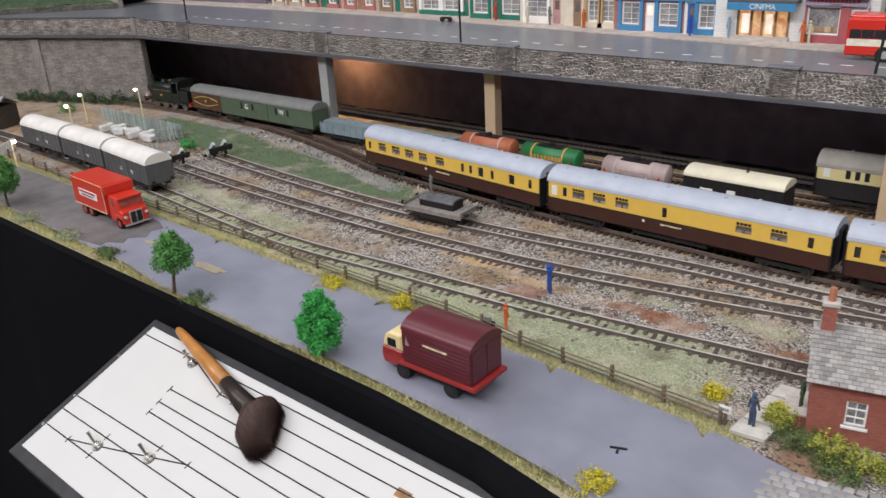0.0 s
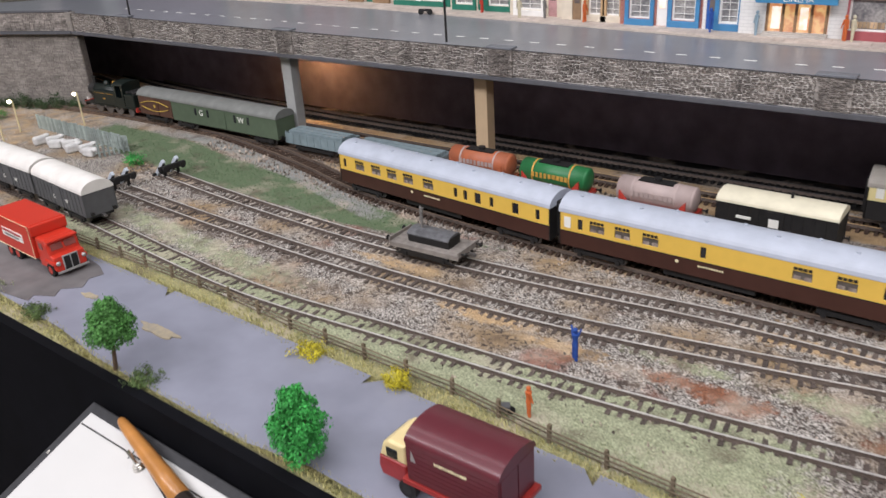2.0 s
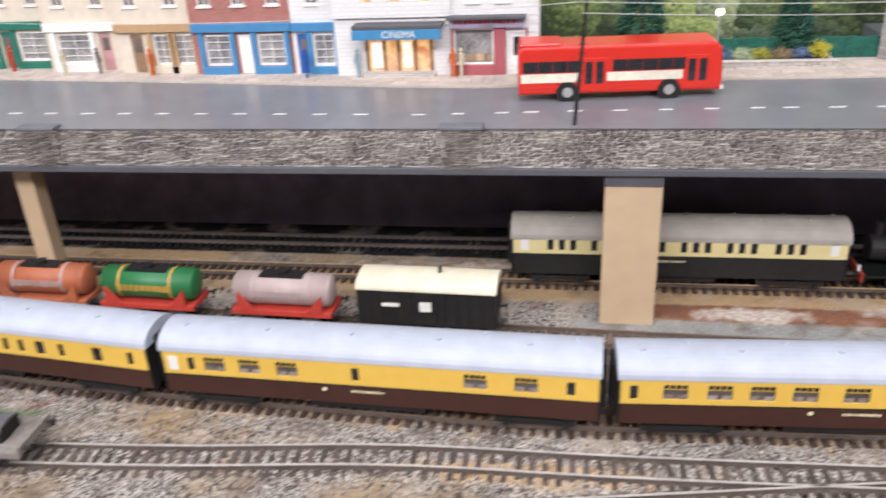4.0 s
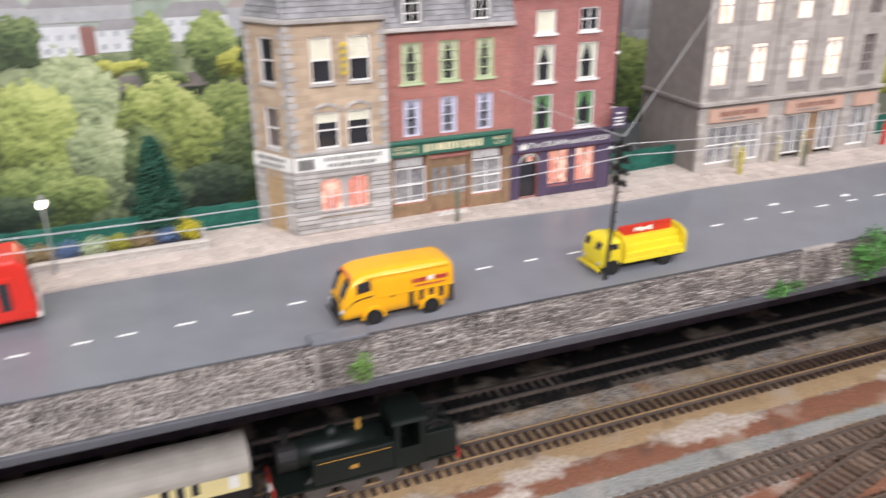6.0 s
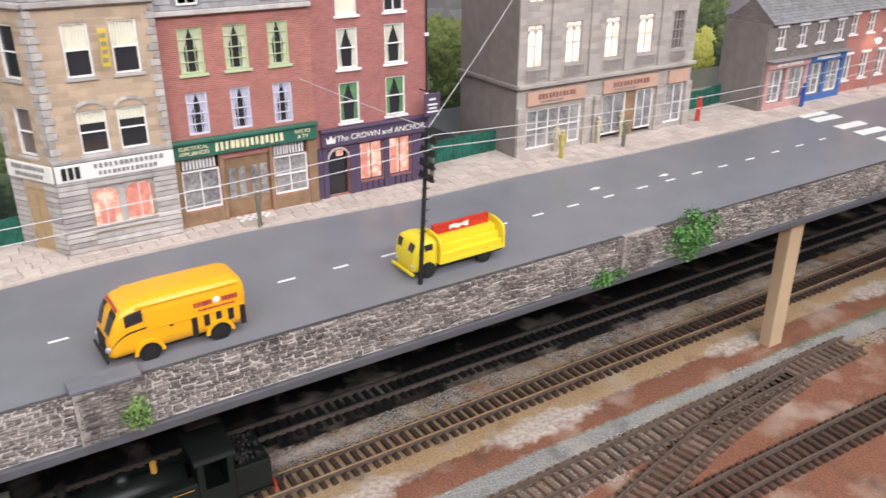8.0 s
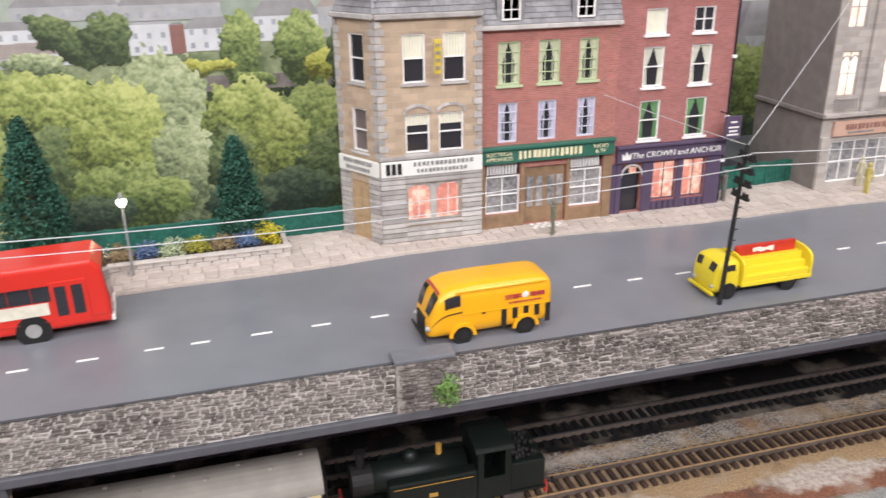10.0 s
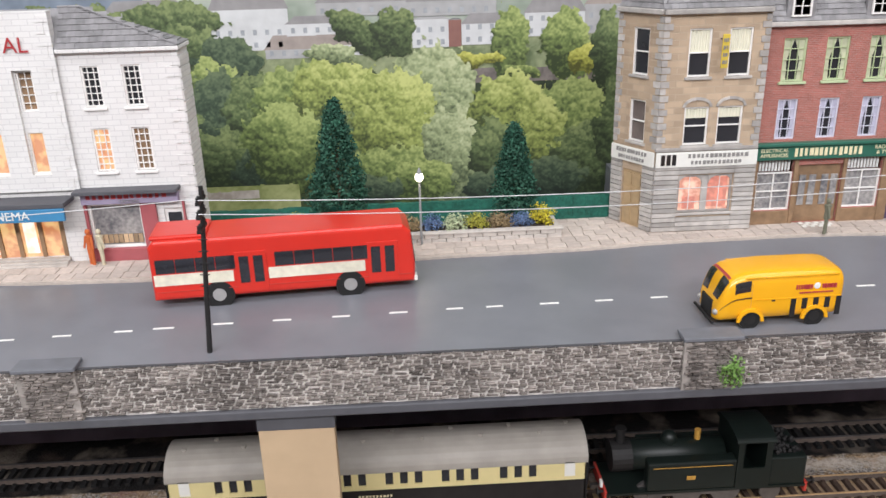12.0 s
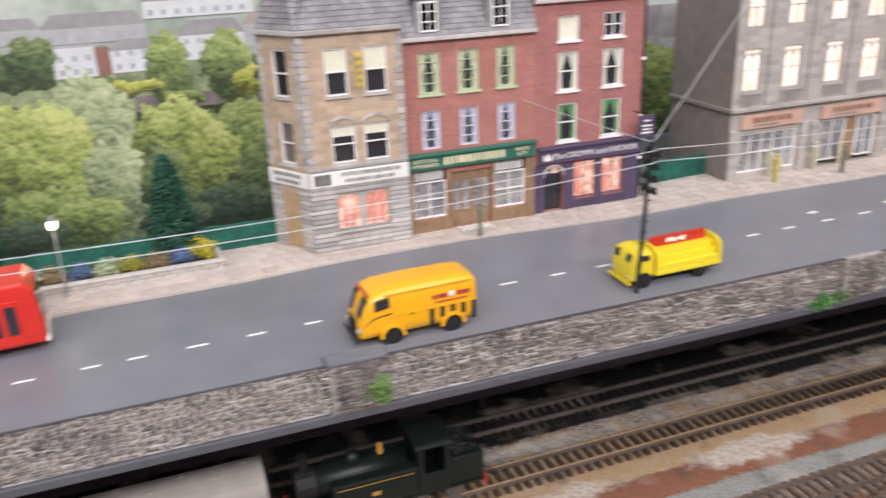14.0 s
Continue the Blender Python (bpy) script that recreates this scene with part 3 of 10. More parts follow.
def track(label, pts, material, rail_material, pitch=0.0073, z=0.0005, parts_range=(-9, 9)):
    t = thing("railway_track", label, "track", 0, 0, z, group="railway tracks")
    line = smooth_line(pts)
    for s in (-0.00835, 0.00835):
        bm = B()
        prof = [(-0.0006, 0.002), (0.0006, 0.002), (0.00035, 0.0042), (0.0006, 0.0046), (0.0006, 0.0052), (-0.0006, 0.0052), (-0.0006, 0.0046), (-0.00035, 0.0042)]
        prev = None
        for x, y, h in line[::3] + [line[-1]]:
            ring = [bm.verts.new((x - math.sin(h) * (s + u), y + math.cos(h) * (s + u), w)) for u, w in prof]
            if prev:
                for i in range(8):
                    bm.faces.new((prev[i], prev[(i + 1) % 8], ring[(i + 1) % 8], ring[i]))
            prev = ring
        bmesh.ops.recalc_face_normals(bm, faces=bm.faces)
        rail = part("rail", bm, m_rail_side, t, "rusty running rail")
        bm = B()
        prev = None
        for x, y, h in line[::3] + [line[-1]]:
            cap = [bm.verts.new((x - math.sin(h) * (s + u), y + math.cos(h) * (s + u), w)) for u, w in ((-0.00061, 0.0051), (-0.00045, 0.0057), (0.00045, 0.0057), (0.00061, 0.0051))]
            if prev:
                for i in range(4):
                    bm.faces.new((prev[i], prev[(i + 1) % 4], cap[(i + 1) % 4], cap[i]))
            prev = cap
        bmesh.ops.recalc_face_normals(bm, faces=bm.faces)
        part("rail_head", bm, rail_material, rail, "rubbed bright rail top")
    me = sleeper_mesh(material)
    rest = B()
    n = 0
    for i, (x, y, h) in enumerate(smooth_line(pts, pitch)):
        j = random.uniform(-0.03, 0.03)
        m = Matrix.Translation((x, y, 0)) @ Matrix.Rotation(h + j, 4, "Z")
        if parts_range[0] < x < parts_range[1] and n < 300:
            shared("sleeper", me, t, m)
            n += 1
        else:
            tmp = B()
            prism(tmp, [(-0.0018, 0.0), (0.0018, 0.0), (0.0015, 0.0021), (-0.0015, 0.0021)], -0.0140, 0.0140, "y")
            vs = [rest.verts.new(m @ v.co) for v in tmp.verts]
            tmp.verts.index_update()
            for f in tmp.faces:
                rest.faces.new([vs[v.index] for v in f.verts])
            tmp.free()
    if rest.verts:
        tagged(part("sleeper_rest", rest, material, t), kind="stuff")
    else:
        rest.free()
    return t


LINE_B = [(-0.74, -0.205), (-0.60, -0.217), (-0.45, -0.225), (-0.325, -0.227), (-0.20, -0.222), (-0.079, -0.206), (0.05, -0.185), (0.20, -0.160)]
LINE_C = [(-0.735, -0.150), (-0.60, -0.166), (-0.45, -0.177), (-0.34, -0.178), (-0.225, -0.172), (-0.096, -0.160), (0.05, -0.158), (0.30, -0.150), (0.60, -0.145)]
LINE_D = [(-0.80, -0.008), (-0.70, -0.027), (-0.60, -0.052), (-0.514, -0.078), (-0.437, -0.091), (-0.287, -0.106), (-0.12, -0.115), (0.01, -0.118), (0.28, -0.106), (0.50, -0.090), (0.80, -0.098), (1.2, -0.12)]
LINE_E = [(-1.60, -0.16), (-1.40, -0.075), (-1.20, -0.025), (-1.0, -0.006), (-0.80, -0.007), (-0.67, -0.012), (-0.40, -0.016), (-0.10, -0.026), (0.20, -0.034), (0.50, -0.030), (0.78, -0.028)]
LINE_F = [(-1.30, 0.125), (-1.10, 0.085), (-0.80, 0.063), (-0.40, 0.058), (0.0, 0.0565), (0.5, 0.0565), (1.0, 0.057), (1.5, 0.06)]
LINE_G = [(-1.30, 0.175), (-1.10, 0.140), (-0.80, 0.120), (-0.40, 0.114), (0.0, 0.113), (0.5, 0.113), (1.5, 0.113)]
LINE_H = [(0.36, -0.097), (0.44, -0.084), (0.52, -0.064), (0.60, -0.046), (0.70, -0.032)]
track("front siding with weathered grey sleepers", LINE_A, m_sleeper_old, m_rail)
track("middle siding with weathered grey sleepers", LINE_B, m_sleeper_old, m_rail)
track("siding with weathered sleepers and a buffer stop", LINE_C, m_sleeper_old, m_rail)
track("brown sleepered line under the passenger coaches", LINE_D, m_sleeper, m_rail_brown, parts_range=(-0.8, 1.2))
m_dusty = mat("sleeper_dusty", (0.150, 0.102, 0.074), 0.95, vary=0.3, scale=500, rand=0.35)
track("brown sleepered line under the goods train", LINE_E, m_dusty, m_rail_brown, parts_range=(-1.3, 0.8))
track("main line in front of the dark back board", LINE_F, m_sleeper, m_rail_gold, parts_range=(-0.9, 1.2))
# sleepers and rails here carry the deck's shade in their colour
track("shadowed line beneath the street", LINE_G, mat("sleeper_in_shade", (0.007, 0.0065, 0.0065), 0.9, vary=0.3, scale=500, rand=0.3), m_rail_dark, parts_range=(-0.6, 1.0))
track("crossover between two brown sleepered lines", LINE_H, m_dusty, m_rail_brown)

# loose stone between and beside the tracks
m_stone = mat("ballast_chips", (0.47, 0.39, 0.32), 0.95, second=(0.045, 0.036, 0.032), scale=240, rand=0.7)
bm = B()
count = 0
for _ in range(20000):
    x = random.uniform(-0.80, 0.30)
    r = random.random()
    if r < 0.8:
        y = random.uniform(-0.315, -0.10)
    else:
        y = random.uniform(-0.10, 0.03)
        x = -0.80 + (x + 0.80) * 0.68
    if curve_y(GREEN_A, x) < y < curve_y(GREEN_B, x) and x < -0.29:
        continue
    s = random.uniform(0.0006, 0.0013) * random.choice((1.0, 1.3, 1.9))
    h = s * random.uniform(0.7, 1.2)
    a = random.uniform(0, 6.28)
    base = [bm.verts.new((x + s * math.cos(a + k * 2.094), y + s * math.sin(a + k * 2.094), 0.0)) for k in range(3)]
    top = bm.verts.new((x + random.uniform(-s, s) * 0.4, y + random.uniform(-s, s) * 0.4, 0.0012 + h))
    for k in range(3):
        bm.faces.new((base[k], base[(k + 1) % 3], top))
tagged(part("ballast", bm, m_stone), "loose brown and grey stone chips between the tracks", "ballast", kind="stuff")

# ---------------------------------------------------------------- street on its deck
CURB = [(-1.6, 0.17), (-1.1, 0.162), (-0.69, 0.156), (-0.46, 0.134), (-0.28, 0.117), (-0.126, 0.100), (-0.06, 0.098), (0.0, 0.1015), (0.028, 0.1018), (0.058, 0.1070), (0.090, 0.1105), (0.108, 0.1142), (0.153, 0.1150), (0.207, 0.1165), (0.25, 0.122), (0.35, 0.124), (0.458, 0.116), (0.548, 0.119), (0.667, 0.114), (0.867, 0.116), (1.3, 0.122), (2.0, 0.13)]
# the deck ends behind the hedges, where the printed board shows through
DECK_BACK = [(1.69, 0.314), (0.846, 0.314), (0.846, 0.190), (0.760, 0.190), (0.760, 0.314), (0.568, 0.314), (0.568, 0.180), (0.490, 0.180), (0.490, 0.314), (0.262, 0.314), (0.262, 0.200), (0.236, 0.185), (0.226, 0.174), (-0.040, 0.174), (-0.040, 0.205), (-0.160, 0.205), (-0.160, 0.314), (-1.75, 0.314)]
bm = B()
prism(bm, [(-1.75, -0.23), (-1.115, -0.0028), (0.885, -0.0028), (1.69, -0.0028)] + DECK_BACK, 0.1175, ROAD, "z")
tagged(part("street", bm, m_tarmac), "dark grey street surface on the viaduct deck", "road", kind="structure")

STEP = 0.0026
m_kerb = mat("kerb_stone", (0.55, 0.48, 0.42), 0.85, vary=0.15, scale=250, rand=0.15)
PAVE_BACK = [(-1.6, 0.24), (-0.16, 0.24), (-0.155, 0.204), (-0.044, 0.204), (-0.038, 0.1735), (0.226, 0.1735), (0.25, 0.19), (0.485, 0.20), (0.492, 0.178), (0.568, 0.178), (0.575, 0.22), (0.755, 0.22), (0.76, 0.190), (0.846, 0.190), (0.85, 0.24), (2.0, 0.24)]
bm = sheet(B(), [(x, y) for x, y in CURB], PAVE_BACK, -1.6, 1.68, 0.02, ROAD + STEP - 0.0009)
ext = bmesh.ops.extrude_face_region(bm, geom=bm.faces[:])
bmesh.ops.translate(bm, verts=[v for v in ext["geom"] if isinstance(v, bmesh.types.BMVert)], vec=(0, 0, -0.0016))
bmesh.ops.recalc_face_normals(bm, faces=bm.faces)
pavement = tagged(part("pavement", bm, m_kerb), "pale pinkish paved footway with a stone kerb", "pavement", kind="structure")

m_white = mat("road_white", (0.78, 0.77, 0.74), 0.7, vary=0.08, scale=300)
DASHES = [(-1.1, 0.052), (-0.8, 0.050), (-0.6, 0.041), (-0.25, 0.034), (-0.109, 0.0303), (-0.0515, 0.0342), (0.0, 0.038), (0.058, 0.0402), (0.117, 0.0433), (0.197, 0.045), (0.338, 0.0486), (0.403, 0.0480), (0.5, 0.0514), (0.61, 0.0535), (0.728, 0.0562), (0.83, 0.060), (1.4, 0.067)]
# the centre line was painted by eye: gaps differ a little
dash_x = [-1.05 + 0.0300 * k for k in range(31)] + [-0.1089, -0.0814, -0.0515, -0.0318, -0.0021, 0.0278, 0.0581, 0.0878, 0.1173, 0.1384, 0.1675, 0.1968, 0.2267, 0.2560, 0.2850, 0.3120, 0.3406, 0.3724, 0.4026, 0.4310, 0.4580, 0.4846, 0.5143, 0.5441, 0.5765, 0.6090, 0.6375, 0.6660, 0.6952, 0.7275, 0.7600, 0.7920, 0.8240]
dash_x += [0.945 + 0.033 * k for k in range(14)]
for x in dash_x:
    y = curve_y(DASHES, x)
    bm = B()
    w = random.uniform(0.0044, 0.0052)
    prism(bm, [(x - w, y - 0.0008), (x + w, y - 0.0006), (x + w, y + 0.0009), (x - w, y + 0.0007)], ROAD + 0.0001, ROAD + 0.0004, "z")
    tagged(part("lane_marking", bm, m_white), "short white dash painted on the street", "road marking", "centre line dashes")
for k, y in enumerate((0.0268, 0.0483, 0.0686, 0.0945, 0.1102)):
    bm = B()
    prism(bm, [(0.862 + k * 0.002, y), (0.898 + k * 0.002, y - 0.001), (0.900 + k * 0.002, y + 0.0095), (0.864 + k * 0.002, y + 0.0105)], ROAD + 0.0001, ROAD + 0.0005, "z")
    tagged(part("crossing_stripe", bm, m_white), "broad white stripe of a street crossing", "road marking", "crossing stripes")
for x, y in ((0.5787, 0.0692), (0.6412, 0.0643)):
    bm = B()
    prism(bm, [(x - 0.005, y), (x + 0.002, y - 0.002), (x + 0.005, y), (x + 0.002, y + 0.002)], ROAD + 0.0001, ROAD + 0.0005, "z")
    tagged(part("lane_marking", bm, m_white), "small white arrow mark on the street", "road marking")

# deck edge, pillars and the board behind
edge = part("deck_edge", box(B(), -1.115, 0.90, -0.0062, 0.004, 0.1118, 0.1165, 0.0006), m_slab)
tagged(edge, "grey slab edge below the stone parapet", "viaduct", kind="structure")
bm = B()
prism(bm, [(-1.75, -0.236), (-1.115, -0.0075), (-1.115, 0.004), (-1.75, -0.224)], 0.1125, 0.1165, "z")
tagged(part("deck_edge", bm, m_slab), "grey ledge along the retaining wall", "viaduct", kind="structure")
tagged(boxed("soffit", -1.6, 1.6, 0.005, 0.166, 0.1105, 0.117, m_dark), "dark underside of the street deck", "viaduct", kind="structure")
m_greycard = mat("grey_card", (0.34, 0.34, 0.33), 0.8, vary=0.1, scale=90)
for x0, x1, y0, y1, m, lab in ((-0.6970, -0.6815, 0.010, 0.024, m_greycard, "grey painted square post under the street"), (-0.4205, -0.4055, 0.016, 0.030, m_tan, "tan painted square post under the street"), (0.018, 0.055, -0.003, 0.004, m_tan, "flat tan board propping up the street"), (0.721, 0.7365, 0.006, 0.016, m_tan, "tan square timber post under the street")):
    p = thing("viaduct_post", lab, "post", (x0 + x1) / 2, (y0 + y1) / 2, 0, group="posts under the street")
    a, b = (x1 - x0) / 2, (y1 - y0) / 2
    boxed("shaft", -a, a, -b, b, -0.0005, 0.1035, m, p, 0.0005)
    boxed("cap", -a - 0.0004, a + 0.0004, -b - 0.0004, b + 0.0004, 0.1035, 0.1118 if y0 < 0.004 else 0.1105, m_slab if lab.startswith("flat") else m, p, 0.0004)
tagged(boxed("back_board", -1.6, 1.69, 0.154, 0.166, -0.0005, 0.1105, m_dark), "dark brown board closing the space under the street", "board", kind="structure")
area_lamp("tunnel_bulb", -0.765, 0.118, 0.104, 0.03, 0.02, 0.15, (1.0, 0.55, 0.2), 35)
bulb = thing("tunnel_lamp", "small warm bulb under the street deck", "lamp", -0.748, 0.049, 0.1075)
part("bulb", ball(B(), (0, 0, 0), 0.0022, 2), glow("warm_bulb", (1.0, 0.75, 0.4), 14), bulb)
# ---------------------------------------------------------------- buildings of the street
FOOT = ROAD + STEP - 0.0005


def brick_material(name, colour, mortar, wide, high, rough=0.85, spread=0.72, relief=0.5):
    m = bpy.data.materials.new(name)
    m.use_nodes = True
    nt = m.node_tree
    bs = nt.nodes["Principled BSDF"]
    bs.inputs["Roughness"].default_value = rough
    tc = nt.nodes.new("ShaderNodeTexCoord")
    sep = nt.nodes.new("ShaderNodeSeparateXYZ")
    add = nt.nodes.new("ShaderNodeMath")
    add.operation = "ADD"
    com = nt.nodes.new("ShaderNodeCombineXYZ")
    nt.links.new(tc.outputs["Object"], sep.inputs[0])
    nt.links.new(sep.outputs[0], add.inputs[0])
    nt.links.new(sep.outputs[1], add.inputs[1])
    nt.links.new(add.outputs[0], com.inputs[0])
    nt.links.new(sep.outputs[2], com.inputs[1])
    br = nt.nodes.new("ShaderNodeTexBrick")
    br.inputs["Scale"].default_value = 1.0
    br.inputs["Brick Width"].default_value = wide
    br.inputs["Row Height"].default_value = high
    br.inputs["Mortar Size"].default_value = high * 0.09
    br.inputs["Color1"].default_value = (*colour, 1)
    br.inputs["Color2"].default_value = (*[c * spread for c in colour], 1)
    br.inputs["Mortar"].default_value = (*mortar, 1)
    nt.links.new(com.outputs[0], br.inputs["Vector"])
    n = nt.nodes.new("ShaderNodeTexNoise")
    n.inputs["Scale"].default_value = 60
    n.inputs["Detail"].default_value = 6
    nt.links.new(tc.outputs["Object"], n.inputs["Vector"])
    mr = nt.nodes.new("ShaderNodeMapRange")
    mr.inputs["To Min"].default_value = 0.75 if spread < 0.9 else 0.93
    mr.inputs["To Max"].default_value = 1.22 if spread < 0.9 else 1.06
    nt.links.new(n.outputs["Fac"], mr.inputs["Value"])
    sc = nt.nodes.new("ShaderNodeVectorMath")
    sc.operation = "SCALE"
    nt.links.new(br.outputs["Color"], sc.inputs[0])
    nt.links.new(mr.outputs[0], sc.inputs["Scale"])
    nt.links.new(sc.outputs[0], bs.inputs["Base Color"])
    bp = nt.nodes.new("ShaderNodeBump")
    bp.inputs["Strength"].default_value = relief
    bp.inputs["Distance"].default_value = 0.0003
    bp.invert = True
    nt.links.new(br.outputs["Fac"], bp.inputs["Height"])
    nt.links.new(bp.outputs[0], bs.inputs["Normal"])
    return m


m_brick = brick_material("red_brick", (0.45, 0.15, 0.12), (0.42, 0.30, 0.26), 0.0030, 0.0011)
m_brick_b = brick_material("plum_brick", (0.42, 0.14, 0.125), (0.36, 0.25, 0.22), 0.0030, 0.0011)
m_ashlar = brick_material("white_ashlar", (0.74, 0.73, 0.71), (0.62, 0.61, 0.60), 0.0085, 0.0032, spread=0.95, relief=0.2)
m_sandstone = brick_material("buff_stone", (0.53, 0.40, 0.28), (0.46, 0.36, 0.26), 0.0095, 0.0040)
m_greystone = brick_material("grey_ashlar", (0.455, 0.41, 0.37), (0.40, 0.36, 0.325), 0.0120, 0.0045)
m_sooty = brick_material("sooty_stone", (0.23, 0.20, 0.18), (0.16, 0.14, 0.13), 0.0050, 0.0024)
m_dark_wall = mat("dark_grey_wall", (0.225, 0.198, 0.182), 0.9, vary=0.15, scale=120)
m_quoin = mat("grey_quoin", (0.41, 0.385, 0.36), 0.85, vary=0.2, scale=220, rand=0.22)
m_slate = mat("roof_slate", (0.24, 0.235, 0.24), 0.7, vary=0.2, scale=250, rand=0.16)
m_frame = mat("white_paint", (0.82, 0.80, 0.77), 0.5, vary=0.05, scale=200)
m_frame_green = mat("pale_green_paint", (0.47, 0.55, 0.33), 0.5, vary=0.06, scale=200)
m_frame_lilac = mat("lilac_paint", (0.62, 0.62, 0.71), 0.5, vary=0.06, scale=200)
m_glass = mat("dark_pane", (0.025, 0.025, 0.03), 0.12, spec=0.7, vary=0.2, scale=40)
m_dim = mat("dusky_pane", (0.16, 0.13, 0.12), 0.2, spec=0.6, vary=0.3, scale=90)
m_blind = mat("cream_blind", (0.72, 0.70, 0.56), 0.7, vary=0.06, scale=300)
m_curtain = mat("green_curtain", (0.10, 0.22, 0.09), 0.8, vary=0.3, scale=300)
m_lit = lit_room("lit_room", (1.0, 0.93, 0.82), (0.85, 0.68, 0.52), 1.15, 140)
m_lit_warm = lit_room("lit_amber", (1.0, 0.62, 0.24), (0.70, 0.24, 0.07), 0.72, 160)
m_shop_lit = lit_room("lit_shop", (1.0, 0.66, 0.50), (0.62, 0.20, 0.13), 0.78, 230)
m_shop_red = lit_room("lit_red_display", (0.95, 0.22, 0.14), (0.60, 0.09, 0.06), 0.60, 300)
m_bronze = mat("grey_bronze_frame", (0.36, 0.33, 0.31), 0.6, vary=0.1, scale=200)
m_wood = mat("brown_shop_wood", (0.26, 0.165, 0.095), 0.6, vary=0.25, scale=220)
m_door = mat("tan_door", (0.42, 0.30, 0.17), 0.6, vary=0.15, scale=200)
m_darkgreen = mat("shop_green", (0.030, 0.13, 0.090), 0.45, vary=0.1, scale=100)
m_violet = mat("pub_violet", (0.085, 0.06, 0.105), 0.5, vary=0.1, scale=100)
m_signwhite = mat("sign_white", (0.76, 0.75, 0.70), 0.6, vary=0.05, scale=200)
m_signgrey = mat("sign_lettering_grey", (0.25, 0.24, 0.23), 0.7)
m_gold = mat("sign_gold", (0.78, 0.70, 0.45), 0.6)
m_goods = mat("window_goods", (0.42, 0.40, 0.38), 0.7, second=(0.12, 0.12, 0.13), scale=420)
m_pinkstone = mat("pink_fascia", (0.52, 0.33, 0.25), 0.75, vary=0.1, scale=200)
m_cinblue = mat("cinema_blue", (0.055, 0.23, 0.42), 0.45, vary=0.08, scale=150)
m_maroon = mat("shop_maroon", (0.38, 0.10, 0.11), 0.5, vary=0.1, scale=150)
m_mauve = mat("shop_mauve", (0.34, 0.29, 0.40), 0.6, vary=0.1, scale=150)
m_redletter = mat("red_letter", (0.40, 0.04, 0.045), 0.5)
m_step = mat("step_stone", (0.50, 0.46, 0.42), 0.85, vary=0.15, scale=250)


def pierced(bm, x0, x1, z0, z1, y, holes, deep):
    """A wall face at y with rectangular openings and their reveals."""
    xs = sorted({x0, x1, *[h[0] for h in holes], *[h[1] for h in holes]})
    zs = sorted({z0, z1, *[h[2] for h in holes], *[h[3] for h in holes]})
    for xa, xb in zip(xs, xs[1:]):
        for za, zb in zip(zs, zs[1:]):
            cx, cz = (xa + xb) / 2, (za + zb) / 2
            if any(h[0] < cx < h[1] and h[2] < cz < h[3] for h in holes):
                continue
            bm.faces.new([bm.verts.new(p) for p in ((xa, y, za), (xb, y, za), (xb, y, zb), (xa, y, zb))])
    for a, b, c, d in holes:
        for p, q in (((a, c), (a, d)), ((b, d), (b, c)), ((a, d), (b, d)), ((b, c), (a, c))):
            bm.faces.new([bm.verts.new(v) for v in ((p[0], y, p[1]), (q[0], y, q[1]), (q[0], y + deep, q[1]), (p[0], y + deep, p[1]))])


def shell(name, w, d, h, holes, material, parent, deep=0.0028):
    bm = B()
    pierced(bm, 0, w, 0, h, 0.0, holes, deep)
    for q in (((0, 0, 0), (0, d, 0), (0, d, h), (0, 0, h)), ((w, d, 0), (w, 0, 0), (w, 0, h), (w, d, h)), ((w, d, 0), (0, d, 0), (0, d, h), (w, d, h)), ((0, 0, h), (w, 0, h), (w, d, h), (0, d, h))):
        bm.faces.new([bm.verts.new(p) for p in q])
    bmesh.ops.remove_doubles(bm, verts=bm.verts, dist=1e-7)
    bmesh.ops.recalc_face_normals(bm, faces=bm.faces)
    return part(name, bm, material, parent)


